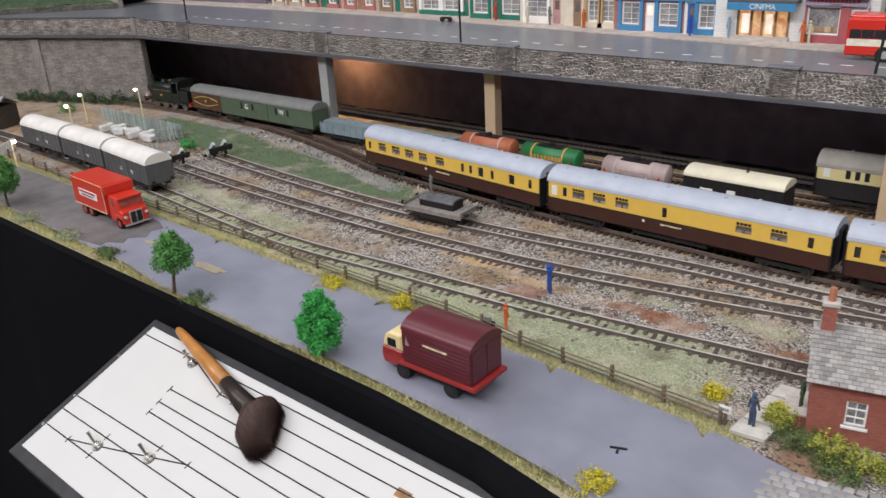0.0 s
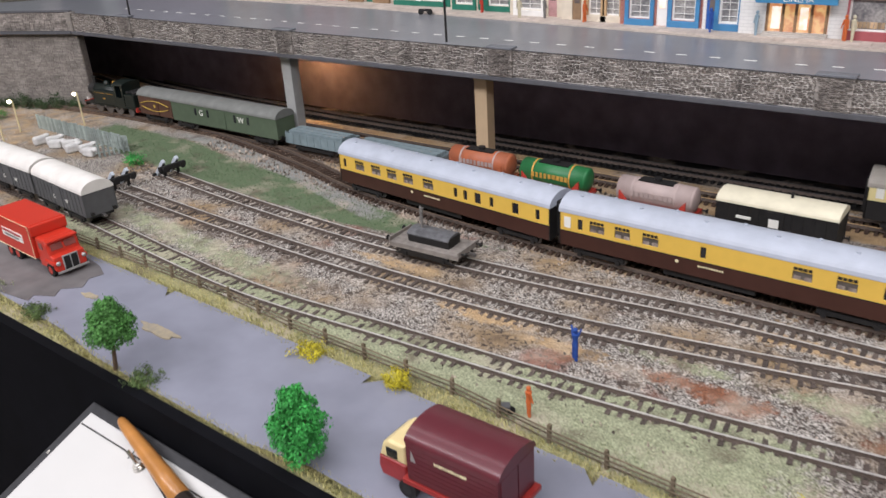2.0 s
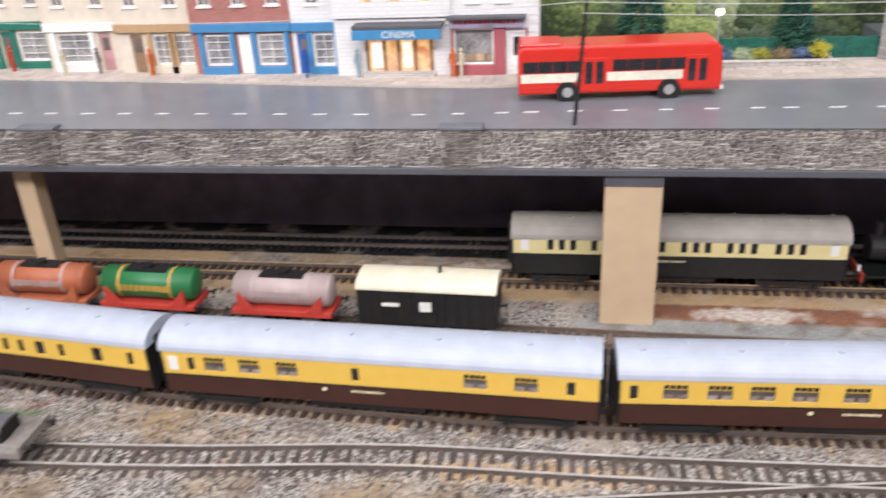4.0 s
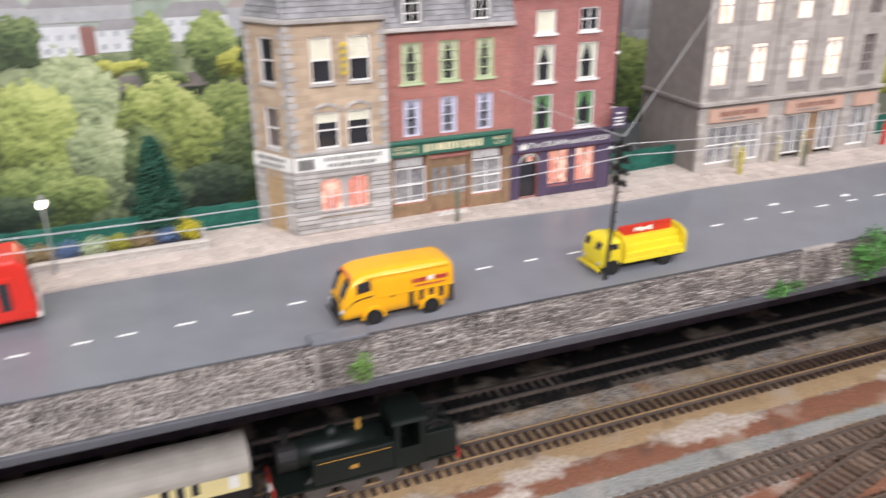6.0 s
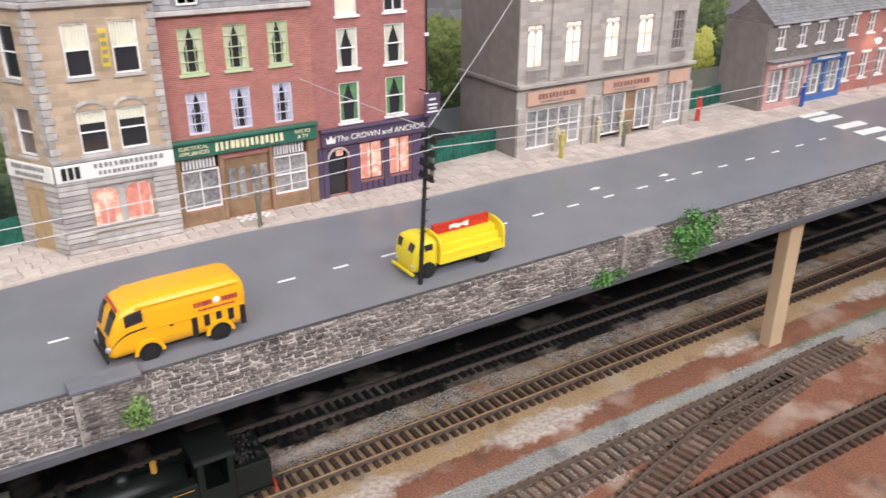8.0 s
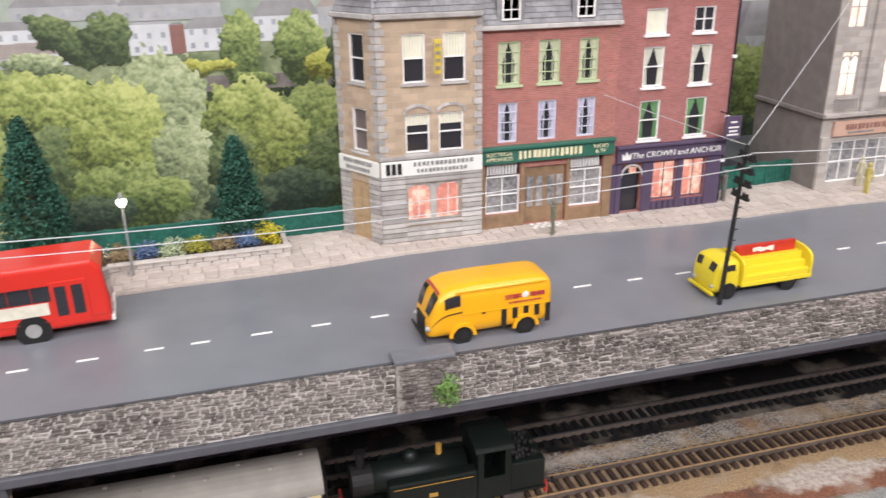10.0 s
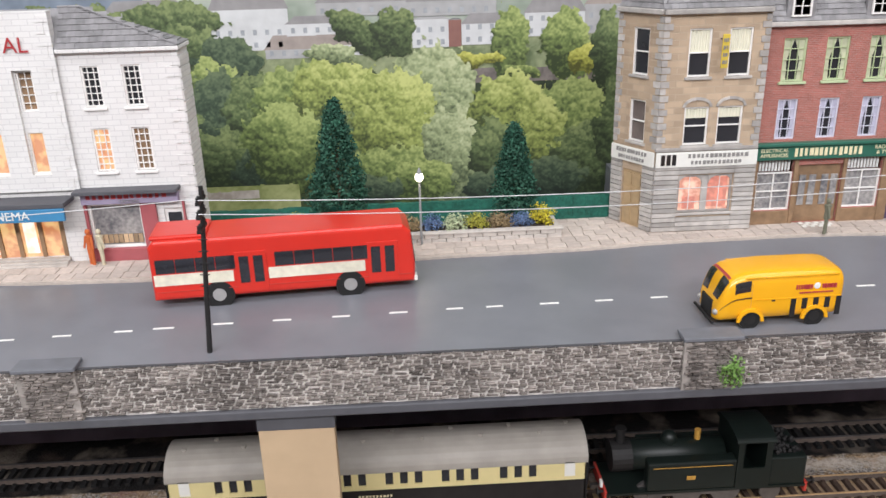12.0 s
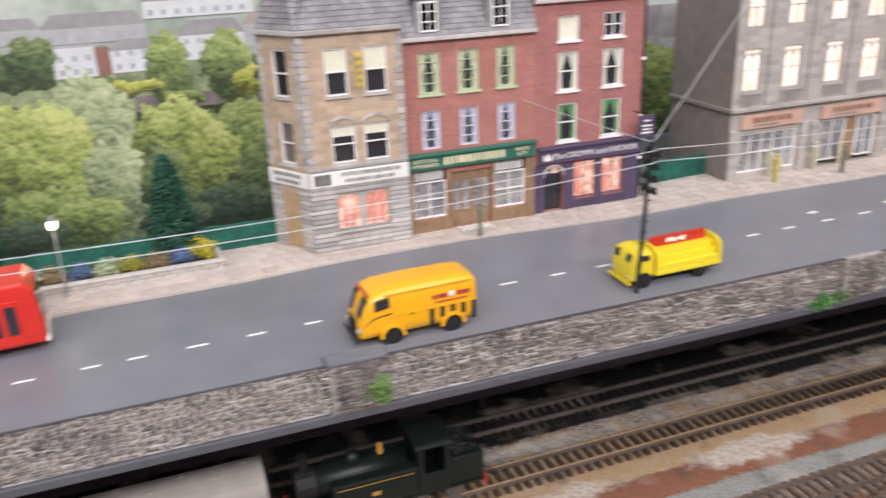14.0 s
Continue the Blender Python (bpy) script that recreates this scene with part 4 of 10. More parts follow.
def window(parent, a, b, c, d, frame_m, pane_m, nx=1, nz=2, y=0.0012, bar=0.0007, rim=0.0010, sill=None, blind=0.0, blind_m=None, arch=False, curtains=None):
    """A sash or shop window: frame with glazing bars, its pane behind, and where it has them a blind and a sill."""
    w = part("window", ring(B(), a, b, y - 0.0004, y + 0.0008, c, d, rim), frame_m, parent)
    for i in range(1, nx):
        x = a + (b - a) * i / nx
        part("glazing_bar", box(B(), x - bar / 2, x + bar / 2, y - 0.0002, y + 0.0006, c + rim, d - rim), frame_m, w)
    for i in range(1, nz):
        z = c + (d - c) * i / nz
        part("glazing_bar", box(B(), a + rim, b - rim, y - 0.0003, y + 0.0007, z - bar / 2, z + bar / 2), frame_m, w)
    part("pane", box(B(), a + rim * 0.5, b - rim * 0.5, y + 0.0009, y + 0.0013, c + rim * 0.5, d - rim * 0.5), pane_m, w)
    if blind:
        bm = B()
        n = 7
        zb = d - rim - (d - c) * blind
        pts = []
        for i in range(2 * n + 1):
            pts.append((a + rim + (b - a - 2 * rim) * i / (2 * n), y + (0.0004 if i % 2 else 0.0008)))
        prism(bm, pts + [(b - rim, y + 0.00088), (a + rim, y + 0.00088)], zb, d - rim, "z")
        part("blind", bm, blind_m or m_blind, w, "pleated cream blind")
    if curtains:
        bm = B()
        zt, zb, mid = d - rim, c + rim, (a + b) / 2
        for s in (-1, 1):
            e = (a + rim) if s < 0 else (b - rim)
            pts = [(e, zt), (mid - s * -0.0002, zt), (e + (mid - e) * 0.35, (zt + zb) / 2), (e + (mid - e) * 0.45, zb), (e, zb)]
            prism(bm, pts if s < 0 else pts[::-1], y + 0.0005, y + 0.00085, "y")
        part("curtain", bm, curtains, w, "tied-back curtains")
    if sill:
        part("sill", box(B(), a - 0.0014, b + 0.0014, -0.0014, 0.0010, c - 0.0016, c, 0.0002), sill, parent)
    return w


def slates(bm, x0, x1, y0, z0, y1, z1, course=0.0032, tab=0.0045, hip0=0.0, hip1=0.0):
    """Courses of single slates up a slope."""
    ln = math.hypot(y1 - y0, z1 - z0)
    uy, uz = (y1 - y0) / ln, (z1 - z0) / ln
    ny, nz = -uz, uy
    n = max(1, int(ln / course))
    for r in range(n):
        s = r * ln / n
        e = s + ln / n * 1.15
        x = x0 - (tab / 2 if r % 2 else 0)
        while x < x1:
            xa, xb = max(x0 + hip0 * s / ln, x), min(x1 - hip1 * s / ln, x + tab * 0.94)
            if xb - xa > 0.0006:
                t = 0.0007 + random.uniform(0, 0.0002)
                pa = (y0 + uy * s + ny * t, z0 + uz * s + nz * t)
                pb = (y0 + uy * min(e, ln) + ny * t * 0.3, z0 + uz * min(e, ln) + nz * t * 0.3)
                v = [bm.verts.new(p) for p in ((xa, *pa), (xb, *pa), (xb, *pb), (xa, *pb))]
                q = (y0 + uy * s, z0 + uz * s)
                g = [bm.verts.new((xa, *q)), bm.verts.new((xb, *q))]
                bm.faces.new(v)
                bm.faces.new((g[0], g[1], v[1], v[0]))
            x += tab
    return bm


def lettering(words, x, z, size, material, parent, y=-0.0006, align="CENTER", shear=0.0, turn=0.0):
    cu = bpy.data.curves.new("lettering", "FONT")
    cu.body = words
    cu.size = size
    cu.align_x = align
    cu.align_y = "CENTER"
    cu.extrude = 0.00015
    cu.shear = shear
    cu.materials.append(material)
    ob = new("lettering", cu)
    ob.parent = parent
    ob.matrix_basis = pose(x, y, z, 90, 0, turn)
    return ob


def bars(x, z, w, h, count, material, parent, y=-0.0005, seed=1):
    """Unreadable lettering as a row of small bars."""
    rnd = random.Random(seed)
    bm = B()
    step = w / count
    for i in range(count):
        k = step * rnd.uniform(0.5, 0.8)
        box(bm, x + i * step, x + i * step + k, y - 0.0002, y + 0.0003, z - h * rnd.uniform(0.35, 0.5), z + h * 0.5)
    return part("lettering_bar", bm, material, parent)


def courses_of_quoins(bm, x, side, z0, z1, deep, high=0.0042, wide=0.0052, y=0.0):
    z = z0
    i = 0
    while z < z1 - high * 0.5:
        w = wide if i % 2 else wide * 0.62
        a, b = (x, x + w * side) if side > 0 else (x + w * side, x)
        box(bm, a, b, y - 0.0006, y + deep, z + 0.0003, min(z + high - 0.0003, z1))
        z += high
        i += 1
    return bm


# --- corner building society: canted corner, buff upper floors over rusticated grey stone
st = thing("corner_building", "buff and grey stone corner building with lit shop window", "building", 0.2485, 0.138, FOOT)
W = 0.0635
wins = [(0.0155, 0.0290, 0.098, 0.1262), (0.0395, 0.0535, 0.098, 0.1262), (0.0160, 0.0310, 0.0565, 0.0800), (0.0365, 0.0520, 0.0565, 0.0800), (0.0155, 0.0500, 0.0128, 0.0372)]
front = shell("front_wall", W, 0.05, 0.1345, wins, m_sandstone, st)
for w in wins[:2]:
    window(st, *w, m_frame, m_glass, 1, 2, blind=0.48, sill=m_quoin)
for w in wins[2:4]:
    window(st, *w, m_frame, m_glass, 1, 2, blind=0.26, sill=m_quoin)
a, b, c, d = wins[4]
sw = window(st, a, b, c, d, m_quoin, m_shop_lit, 2, 1, rim=0.0012, bar=0.0040, sill=m_quoin)
part("display", box(box(B(), a + 0.0185, b - 0.0025, 0.0017, 0.0019, c + 0.003, d - 0.002), a + 0.004, a + 0.012, 0.0017, 0.0019, c + 0.002, c + 0.010), m_shop_red, sw, "glowing red shop display")
for xa, xb in ((a + 0.0005, (a + b) / 2 - 0.0022), ((a + b) / 2 + 0.0022, b - 0.0005)):
    for side in (0, 1):
        mx, r = (xa + xb) / 2, (xb - xa) / 2
        sg = -1 if side == 0 else 1
        pts = [(mx + sg * r * math.cos(q * math.pi / 16), d - 0.0056 + 0.0052 * math.sin(q * math.pi / 16)) for q in range(9)]
        pts += [(mx, d), (mx + sg * (r + 0.0004), d)]
        bm = B()
        prism(bm, pts, 0.0003, 0.0012, "y")
        part("arch_spandrel", bm, m_quoin, st)
    part("glazing_bar", box(B(), mx - 0.0002, mx + 0.0002, 0.0012, 0.0018, c + 0.0015, d - 0.001), m_frame, st)
bm = B()
for k in range(14):
    z = 0.001 + k * 0.0031
    for xa, xb in ((0.0, 0.0150), (0.0505, W)):
        box(bm, xa, xb, -0.0012, 0.0, z, z + 0.0026)
    if z < 0.0100 or z > 0.0375:
        box(bm, 0.0152, 0.0503, -0.0012, 0.0, z, z + 0.0026)
pieces("rusticated_block", bm, m_quoin, st)
bm = B()
courses_of_quoins(bm, 0.0, 1, 0.054, 0.134, 0.0)
courses_of_quoins(bm, W, -1, 0.054, 0.134, 0.0)
pieces("quoin", bm, m_quoin, st)
for n, (a, b, c, d) in enumerate(wins[2:4]):
    bm = B()
    for k in range(9):
        t0, t1 = math.pi * k / 9, math.pi * (k + 1) / 9
        mx, r = (a + b) / 2, (b - a) / 2
        prism(bm, [(mx + r * math.cos(t0), d + 0.0042 * math.sin(t0)), (mx + (r + 0.0016) * math.cos(t0), d + 0.0060 * math.sin(t0)), (mx + (r + 0.0016) * math.cos(t1), d + 0.0060 * math.sin(t1)), (mx + r * math.cos(t1), d + 0.0042 * math.sin(t1))], -0.0008, 0.0, "y")
    pieces("arch_stone", bm, m_quoin, st)
part("band", box(B(), -0.0008, W, -0.0016, 0, 0.0530, 0.0552, 0.0003), m_quoin, st)
board = part("sign_board", box(B(), 0.0, W, -0.0018, -0.0006, 0.0430, 0.0525, 0.0003), m_signwhite, st, "white name board")
bars(0.020, 0.0500, 0.038, 0.0026, 14, m_signgrey, board, -0.0020, 3)
bars(0.022, 0.0458, 0.032, 0.0024, 13, m_signgrey, board, -0.0020, 4)
part("emblem", box(box(box(B(), 0.003, 0.0055, -0.0022, -0.0018, 0.0445, 0.0512), 0.0065, 0.009, -0.0022, -0.0018, 0.0445, 0.0512), 0.010, 0.0125, -0.0022, -0.0018, 0.0445, 0.0512), m_glass, board, "three dark emblem blocks")
offer = part("hanging_sign", box(B(), 0.0322, 0.0365, -0.0085, -0.0075, 0.1040, 0.1235, 0.0003), mat("yellow_sign", (0.62, 0.46, 0.06), 0.6), st, "yellow upright notice board")
for k in range(4):
    bars(0.0328, 0.1075 + k * 0.0042, 0.0030, 0.0022, 3, m_signgrey, offer, -0.0087, k)
part("bracket", rod(B(), (0.0343, -0.0076, 0.1200), (0.0343, 0.0, 0.1200), 0.0004), m_glass, st)
turn = math.degrees(math.atan2(-0.031, 0.0185))
cw = math.hypot(0.0185, 0.031)
co = thing("corner_face", "", "", 0, 0, 0)
co.parent = st
co.matrix_basis = pose(-0.0185, 0.031, 0, 0, 0, turn)
cwin = [(0.0125, 0.0255, 0.098, 0.1262), (0.0125, 0.0255, 0.0565, 0.0830), (0.0095, 0.0265, 0.0005, 0.0375)]
shell("wall", cw, 0.03, 0.1345, cwin, m_sandstone, co)
window(co, *cwin[0], m_frame, m_glass, 1, 2, sill=m_quoin)
window(co, *cwin[1], m_frame, m_dim, 1, 2, sill=m_quoin)
dr = part("door", box(B(), 0.0098, 0.0262, 0.0008, 0.0016, 0.0005, 0.0370), m_door, co, "tan panelled double door")
bm = B()
for xa in (0.0112, 0.0188):
    for za, zb in ((0.003, 0.013), (0.015, 0.026), (0.028, 0.0355)):
        box(bm, xa, xa + 0.006, 0.0002, 0.0008, za, zb)
pieces("panel", bm, m_door, dr)
bm = B()
for k in range(14):
    z = 0.001 + k * 0.0031
    for xa, xb in ((0.0, 0.0092), (0.0268, cw)):
        box(bm, xa, xb, -0.0012, 0.0, z, z + 0.0026)
pieces("rusticated_block", bm, m_quoin, co)
bm = B()
courses_of_quoins(bm, 0.0, 1, 0.054, 0.134, 0.0)
courses_of_quoins(bm, cw, -1, 0.054, 0.134, 0.0)
pieces("quoin", bm, m_quoin, co)
part("sign_board", box(B(), 0.0, cw, -0.0018, -0.0006, 0.0430, 0.0525, 0.0003), m_signwhite, co)
bars(0.005, 0.0500, 0.026, 0.0026, 11, m_signgrey, co, -0.0020, 5)
bars(0.007, 0.0458, 0.022, 0.0024, 10, m_signgrey, co, -0.0020, 6)
part("cornice", box(B(), -0.0005, W, -0.0030, 0.048, 0.1345, 0.1375, 0.0006), m_quoin, st)
part("cornice", box(B(), 0, cw, -0.0030, 0.030, 0.1345, 0.1375, 0.0006), m_quoin, co)
bm = slates(B(), -0.001, W, 0.0, 0.1375, 0.016, 0.172)
pieces("slate", bm, m_slate, st)
bm = slates(B(), 0.0, cw, 0.0, 0.1375, 0.016, 0.172)
pieces("slate", bm, m_slate, co)
bm = B()
prism(bm, [(0.0, 0.1375), (0.016, 0.172), (0.05, 0.172), (0.05, 0.1375)], 0, W, "x")
part("roof", bm, m_slate, st)
bm = B()
prism(bm, [(0.0, 0.1375), (0.016, 0.172), (0.03, 0.172), (0.03, 0.1375)], 0.002, cw - 0.002, "x")
part("roof", bm, m_slate, co)
part("chimney", box(B(), W - 0.008, W - 0.002, 0.012, 0.024, 0.150, 0.190, 0.0005), m_quoin, st)
for ch in list(co.children):
    keep = co.matrix_basis @ ch.matrix_basis
    ch.parent = st
    ch.matrix_basis = keep
bpy.data.objects.remove(co)

# --- electrical shop: three storeys of red brick with a green shop front
hb = thing("brick_shop", "red brick shop with dark green fascia and dormers", "building", 0.3125, 0.145, FOOT)
W = 0.0920
top = [(0.0120, 0.0262), (0.0382, 0.0524), (0.0650, 0.0780)]
mid = [(0.0125, 0.0250), (0.0388, 0.0512), (0.0655, 0.0778)]
holes = [(a, b, 0.0920, 0.1180) for a, b in top] + [(a, b, 0.0562, 0.0812) for a, b in mid] + [(0.0045, 0.0275, 0.0095, 0.0425), (0.0620, 0.0850, 0.0095, 0.0425), (0.0300, 0.0595, 0.0005, 0.0390)]
shell("front_wall", W, 0.05, 0.1250, holes, m_brick, hb)
for a, b in top:
    window(hb, a, b, 0.0920, 0.1180, m_frame_green, m_glass, 3, 4, bar=0.0004, sill=m_frame_green, curtains=mat("yellowgreen_curtain", (0.52, 0.54, 0.38), 0.8, vary=0.15, scale=300))
for a, b in mid:
    window(hb, a, b, 0.0562, 0.0812, m_frame_lilac, m_glass, 3, 4, bar=0.0004, curtains=mat("lilac_curtain", (0.46, 0.45, 0.55), 0.8, vary=0.2, scale=300))
for a, b in ((0.0045, 0.0275), (0.0620, 0.0850)):
    w = window(hb, a, b, 0.0095, 0.0345, m_frame, m_goods, 2, 2, rim=0.0009)
    bm = B()
    for k in range(10):
        x = a + 0.0012 + k * (b - a - 0.0024) / 10
        box(bm, x, x + 0.0011, 0.0006, 0.0016, 0.0355, 0.0420)
    pieces("transom_light", bm, m_frame, w)
for xa, xb in ((0.0010, 0.0042), (0.0277, 0.0302), (0.0594, 0.0618), (0.0853, 0.0915)):
    part("pilaster", box(B(), xa, xb, -0.0016, 0.0, 0.0, 0.0432, 0.0003), m_wood, hb)
for xa, xb in ((0.0042, 0.0277), (0.0618, 0.0853)):
    part("stall_riser", box(B(), xa, xb, -0.0012, 0.0, 0.0, 0.0092, 0.0003), m_wood, hb)
dr = part("door", box(B(), 0.0305, 0.0590, 0.0016, 0.0026, 0.0005, 0.0385), m_wood, hb, "brown glazed double doors")
bm = B()
for xa in (0.0330, 0.0395, 0.0475, 0.0535):
    box(bm, xa, xa + 0.0042, 0.0010, 0.0017, 0.0120, 0.0320)
part("pane", bm, m_goods, dr)
bm = B()
for i in range(8):
    for k in range(3):
        if (i + k) % 2 == 0:
            box(bm, 0.034 + i * 0.0026, 0.0366 + i * 0.0026, -0.0105 + k * 0.0030, -0.0075 + k * 0.0030, 0.0006, 0.0010)
part("doorstep_tile", bm, m_signwhite, hb)
fas = part("fascia_board", box(B(), 0.0005, W - 0.0005, -0.0034, 0.0, 0.0435, 0.0522, 0.0004), m_darkgreen, hb, "dark green name board")
part("cornice", box(B(), 0.0, W, -0.0050, 0.0, 0.0524, 0.0545, 0.0004), m_darkgreen, hb)
bars(0.0255, 0.0482, 0.044, 0.0054, 14, m_gold, fas, -0.0036, 8)
lettering("ELECTRICAL\nAPPLIANCES", 0.0125, 0.0482, 0.0032, m_gold, fas, -0.0037)
lettering("RADIO\n& TV", 0.0815, 0.0482, 0.0034, m_gold, fas, -0.0037)
part("eaves_board", box(B(), -0.0004, W + 0.0004, -0.0034, 0.0, 0.1250, 0.1278, 0.0005), m_quoin, hb)
pieces("slate", slates(B(), 0.0, W, -0.002, 0.1278, 0.012, 0.1620), m_slate, hb)
bm = B()
prism(bm, [(-0.002, 0.1278), (0.012, 0.1620), (0.05, 0.1620), (0.05, 0.1278)], 0, W, "x")
part("roof", bm, m_slate, hb)
for x in (0.019, 0.067):
    dm = part("dormer", box(B(), x - 0.0085, x + 0.0085, -0.0015, 0.020, 0.1290, 0.1500, 0.0004), m_slate, hb, "slate-hung dormer")
    bm = B()
    prism(bm, [(x - 0.0105, 0.1500), (x + 0.0105, 0.1500), (x + 0.006, 0.1545), (x - 0.006, 0.1545)], -0.003, 0.020, "y")
    part("dormer_roof", bm, m_slate, dm)
    window(hb, x - 0.0058, x + 0.0058, 0.1305, 0.1485, m_frame, m_glass, 2, 3, y=-0.0024, bar=0.0005)

# --- public house: taller plum brick house with a violet front
pb = thing("public_house", "plum red brick public house with violet sign board", "building", 0.4048, 0.146, FOOT)
W = 0.0840
hx = ((0.0178, 0.0325), (0.0518, 0.0668))
holes = [(a, b, z, z + h) for a, b in hx for z, h in ((0.1175, 0.0160), (0.0845, 0.0255), (0.0498, 0.0260))] + [(0.0310, 0.0485, 0.0075, 0.0340), (0.0535, 0.0705, 0.0075, 0.0340), (0.0075, 0.0225, 0.0005, 0.0330)]
shell("front_wall", W, 0.05, 0.1420, holes, m_brick_b, pb)
for a, b in hx:
    window(pb, a, b, 0.1175, 0.1335, m_frame, m_blind if a < 0.03 else m_glass, 1 if a < 0.03 else 2, 1 if a < 0.03 else 2, sill=m_frame)
    window(pb, a, b, 0.0845, 0.1100, m_frame, m_glass, 1, 2, sill=m_frame, curtains=mat("cream_curtain", (0.55, 0.56, 0.45), 0.8, vary=0.15, scale=300))
    window(pb, a, b, 0.0498, 0.0758, m_frame, m_glass, 1, 2, sill=m_frame, curtains=m_curtain)
for n, (a, b) in enumerate(((0.0310, 0.0485), (0.0535, 0.0705))):
    w = window(pb, a, b, 0.0075, 0.0340, m_violet, m_shop_lit, 2 if n == 0 else 2, 1, rim=0.0007, bar=0.0004)
    part("display", box(B(), a + 0.002, a + 0.0065, 0.0017, 0.0019, 0.009, 0.028), m_shop_red, w, "glowing red curtain")
arch = part("passage", box(B(), 0.0080, 0.0220, 0.0035, 0.0040, 0.0005, 0.0325), m_glass, pb, "dark arched passage")
part("passage_lamp", box(B(), 0.0150, 0.0200, 0.0028, 0.0032, 0.0270, 0.0310), m_shop_lit, arch)
bm = B()
for k in range(7):
    t0, t1 = math.pi * k / 7, math.pi * (k + 1) / 7
    prism(bm, [(0.015 + 0.0075 * math.cos(t0), 0.0255 + 0.0075 * math.sin(t0)), (0.015 + 0.0085 * math.cos(t0), 0.0255 + 0.0090 * math.sin(t0)), (0.015 + 0.0085 * math.cos(t1), 0.0255 + 0.0090 * math.sin(t1)), (0.015 + 0.0075 * math.cos(t1), 0.0255 + 0.0075 * math.sin(t1))], -0.0012, 0.0, "y")
pieces("arch_stone", bm, m_quoin, pb)
for xa, xb in ((0.0035, 0.0072), (0.0228, 0.0260), (0.0488, 0.0532), (0.0708, 0.0740)):
    part("pilaster", box(B(), xa, xb, -0.0014, 0.0, 0.0, 0.0345, 0.0003), m_violet, pb)
for xa, xb in ((0.0, 0.0034), (0.0261, 0.0309), (0.0741, W - 0.0010)):
    part("front_panel", box(B(), xa, xb, -0.0008, 0.0, 0.0, 0.0352), m_violet, pb)
bm = B()
for k in range(9):
    box(bm, 0.0310 + k * 0.0044, 0.0345 + k * 0.0044, -0.0016, 0.0, 0.0010, 0.0066)
pieces("stall_riser", bm, m_violet, pb)
fas = part("fascia_board", box(B(), 0.0025, W - 0.0008, -0.0030, 0.0, 0.0355, 0.0452, 0.0004), m_violet, pb, "violet name board")
part("cornice", box(B(), 0.0020, W, -0.0046, 0.0, 0.0454, 0.0474, 0.0004), m_violet, pb)
lettering("The CROWN and ANCHOR", 0.0462, 0.0403, 0.0055, m_signwhite, fas, -0.0033, shear=0.1)
bm = B()
prism(bm, [(0.0060, 0.0380), (0.0120, 0.0380), (0.0125, 0.0425), (0.0108, 0.0405), (0.0090, 0.0435), (0.0072, 0.0405), (0.0055, 0.0425)], -0.0034, -0.0030, "y")
part("crown_badge", bm, m_signwhite, fas)
hs = part("hanging_sign", box(B(), 0.0745, 0.0868, -0.0125, -0.0113, 0.0490, 0.0640, 0.0003), m_violet, pb, "violet square hanging sign")
for zs, ws in ((0.0595, 0.0024), (0.0560, 0.0038), (0.0535, 0.0030), (0.0511, 0.0042)):
    part("sign_mark", box(B(), 0.0806 - ws, 0.0806 + ws, -0.0129, -0.0125, zs, zs + 0.0011), m_signwhite, hs)
part("bracket", rod(B(), (0.0783, -0.0125, 0.0648), (0.0783, 0.0, 0.0648), 0.0005), m_glass, pb)
part("eaves_board", box(B(), -0.0004, W + 0.0006, -0.0030, 0.0, 0.1420, 0.1445, 0.0005), m_quoin, pb)
part("roof", slates(B(), 0.0, W, -0.002, 0.1445, 0.026, 0.1680), m_slate, pb, "grey slate pitched roof")
bm = B()
prism(bm, [(-0.002, 0.1445), (0.026, 0.1680), (0.05, 0.1445)], 0, W, "x")
part("roof_core", bm, m_slate, pb)
for z in (0.03, 0.06, 0.10):
    part("pipe_clip", box(B(), W - 0.0022, W + 0.0006, -0.0016, 0.0, z, z + 0.002), m_frame, pb)
part("drainpipe", rod(B(), (W - 0.0008, -0.0008, 0.002), (W - 0.0008, -0.0008, 0.140), 0.0007), m_glass, pb)

# --- grey department store with lit windows
gb = thing("department_store", "large grey stone store with brightly lit windows", "building", 0.5700, 0.150, FOOT)
W = 0.1870
cols = [(0.0080, 0.0228), (0.0445, 0.0600), (0.0845, 0.1000), (0.1200, 0.1370), (0.1590, 0.1725)]
holes = [(a, b, 0.0675, 0.0985) for a, b in cols] + [(a, b, 0.1140, 0.1420) for a, b in cols] + [(0.0100, 0.0640, 0.0045, 0.0350), (0.0870, 0.1440, 0.0005, 0.0375), (0.1590, 0.1800, 0.0045, 0.0375)]
shell("front_wall", W, 0.075, 0.1620, holes, m_greystone, gb)
# side wall in a plain grey, darker than the front stone
part("side_face", box(B(), -0.0008, 0.0, 0.0, 0.075, 0.0, 0.1620), m_dark_wall, gb, "plain dark grey side wall")
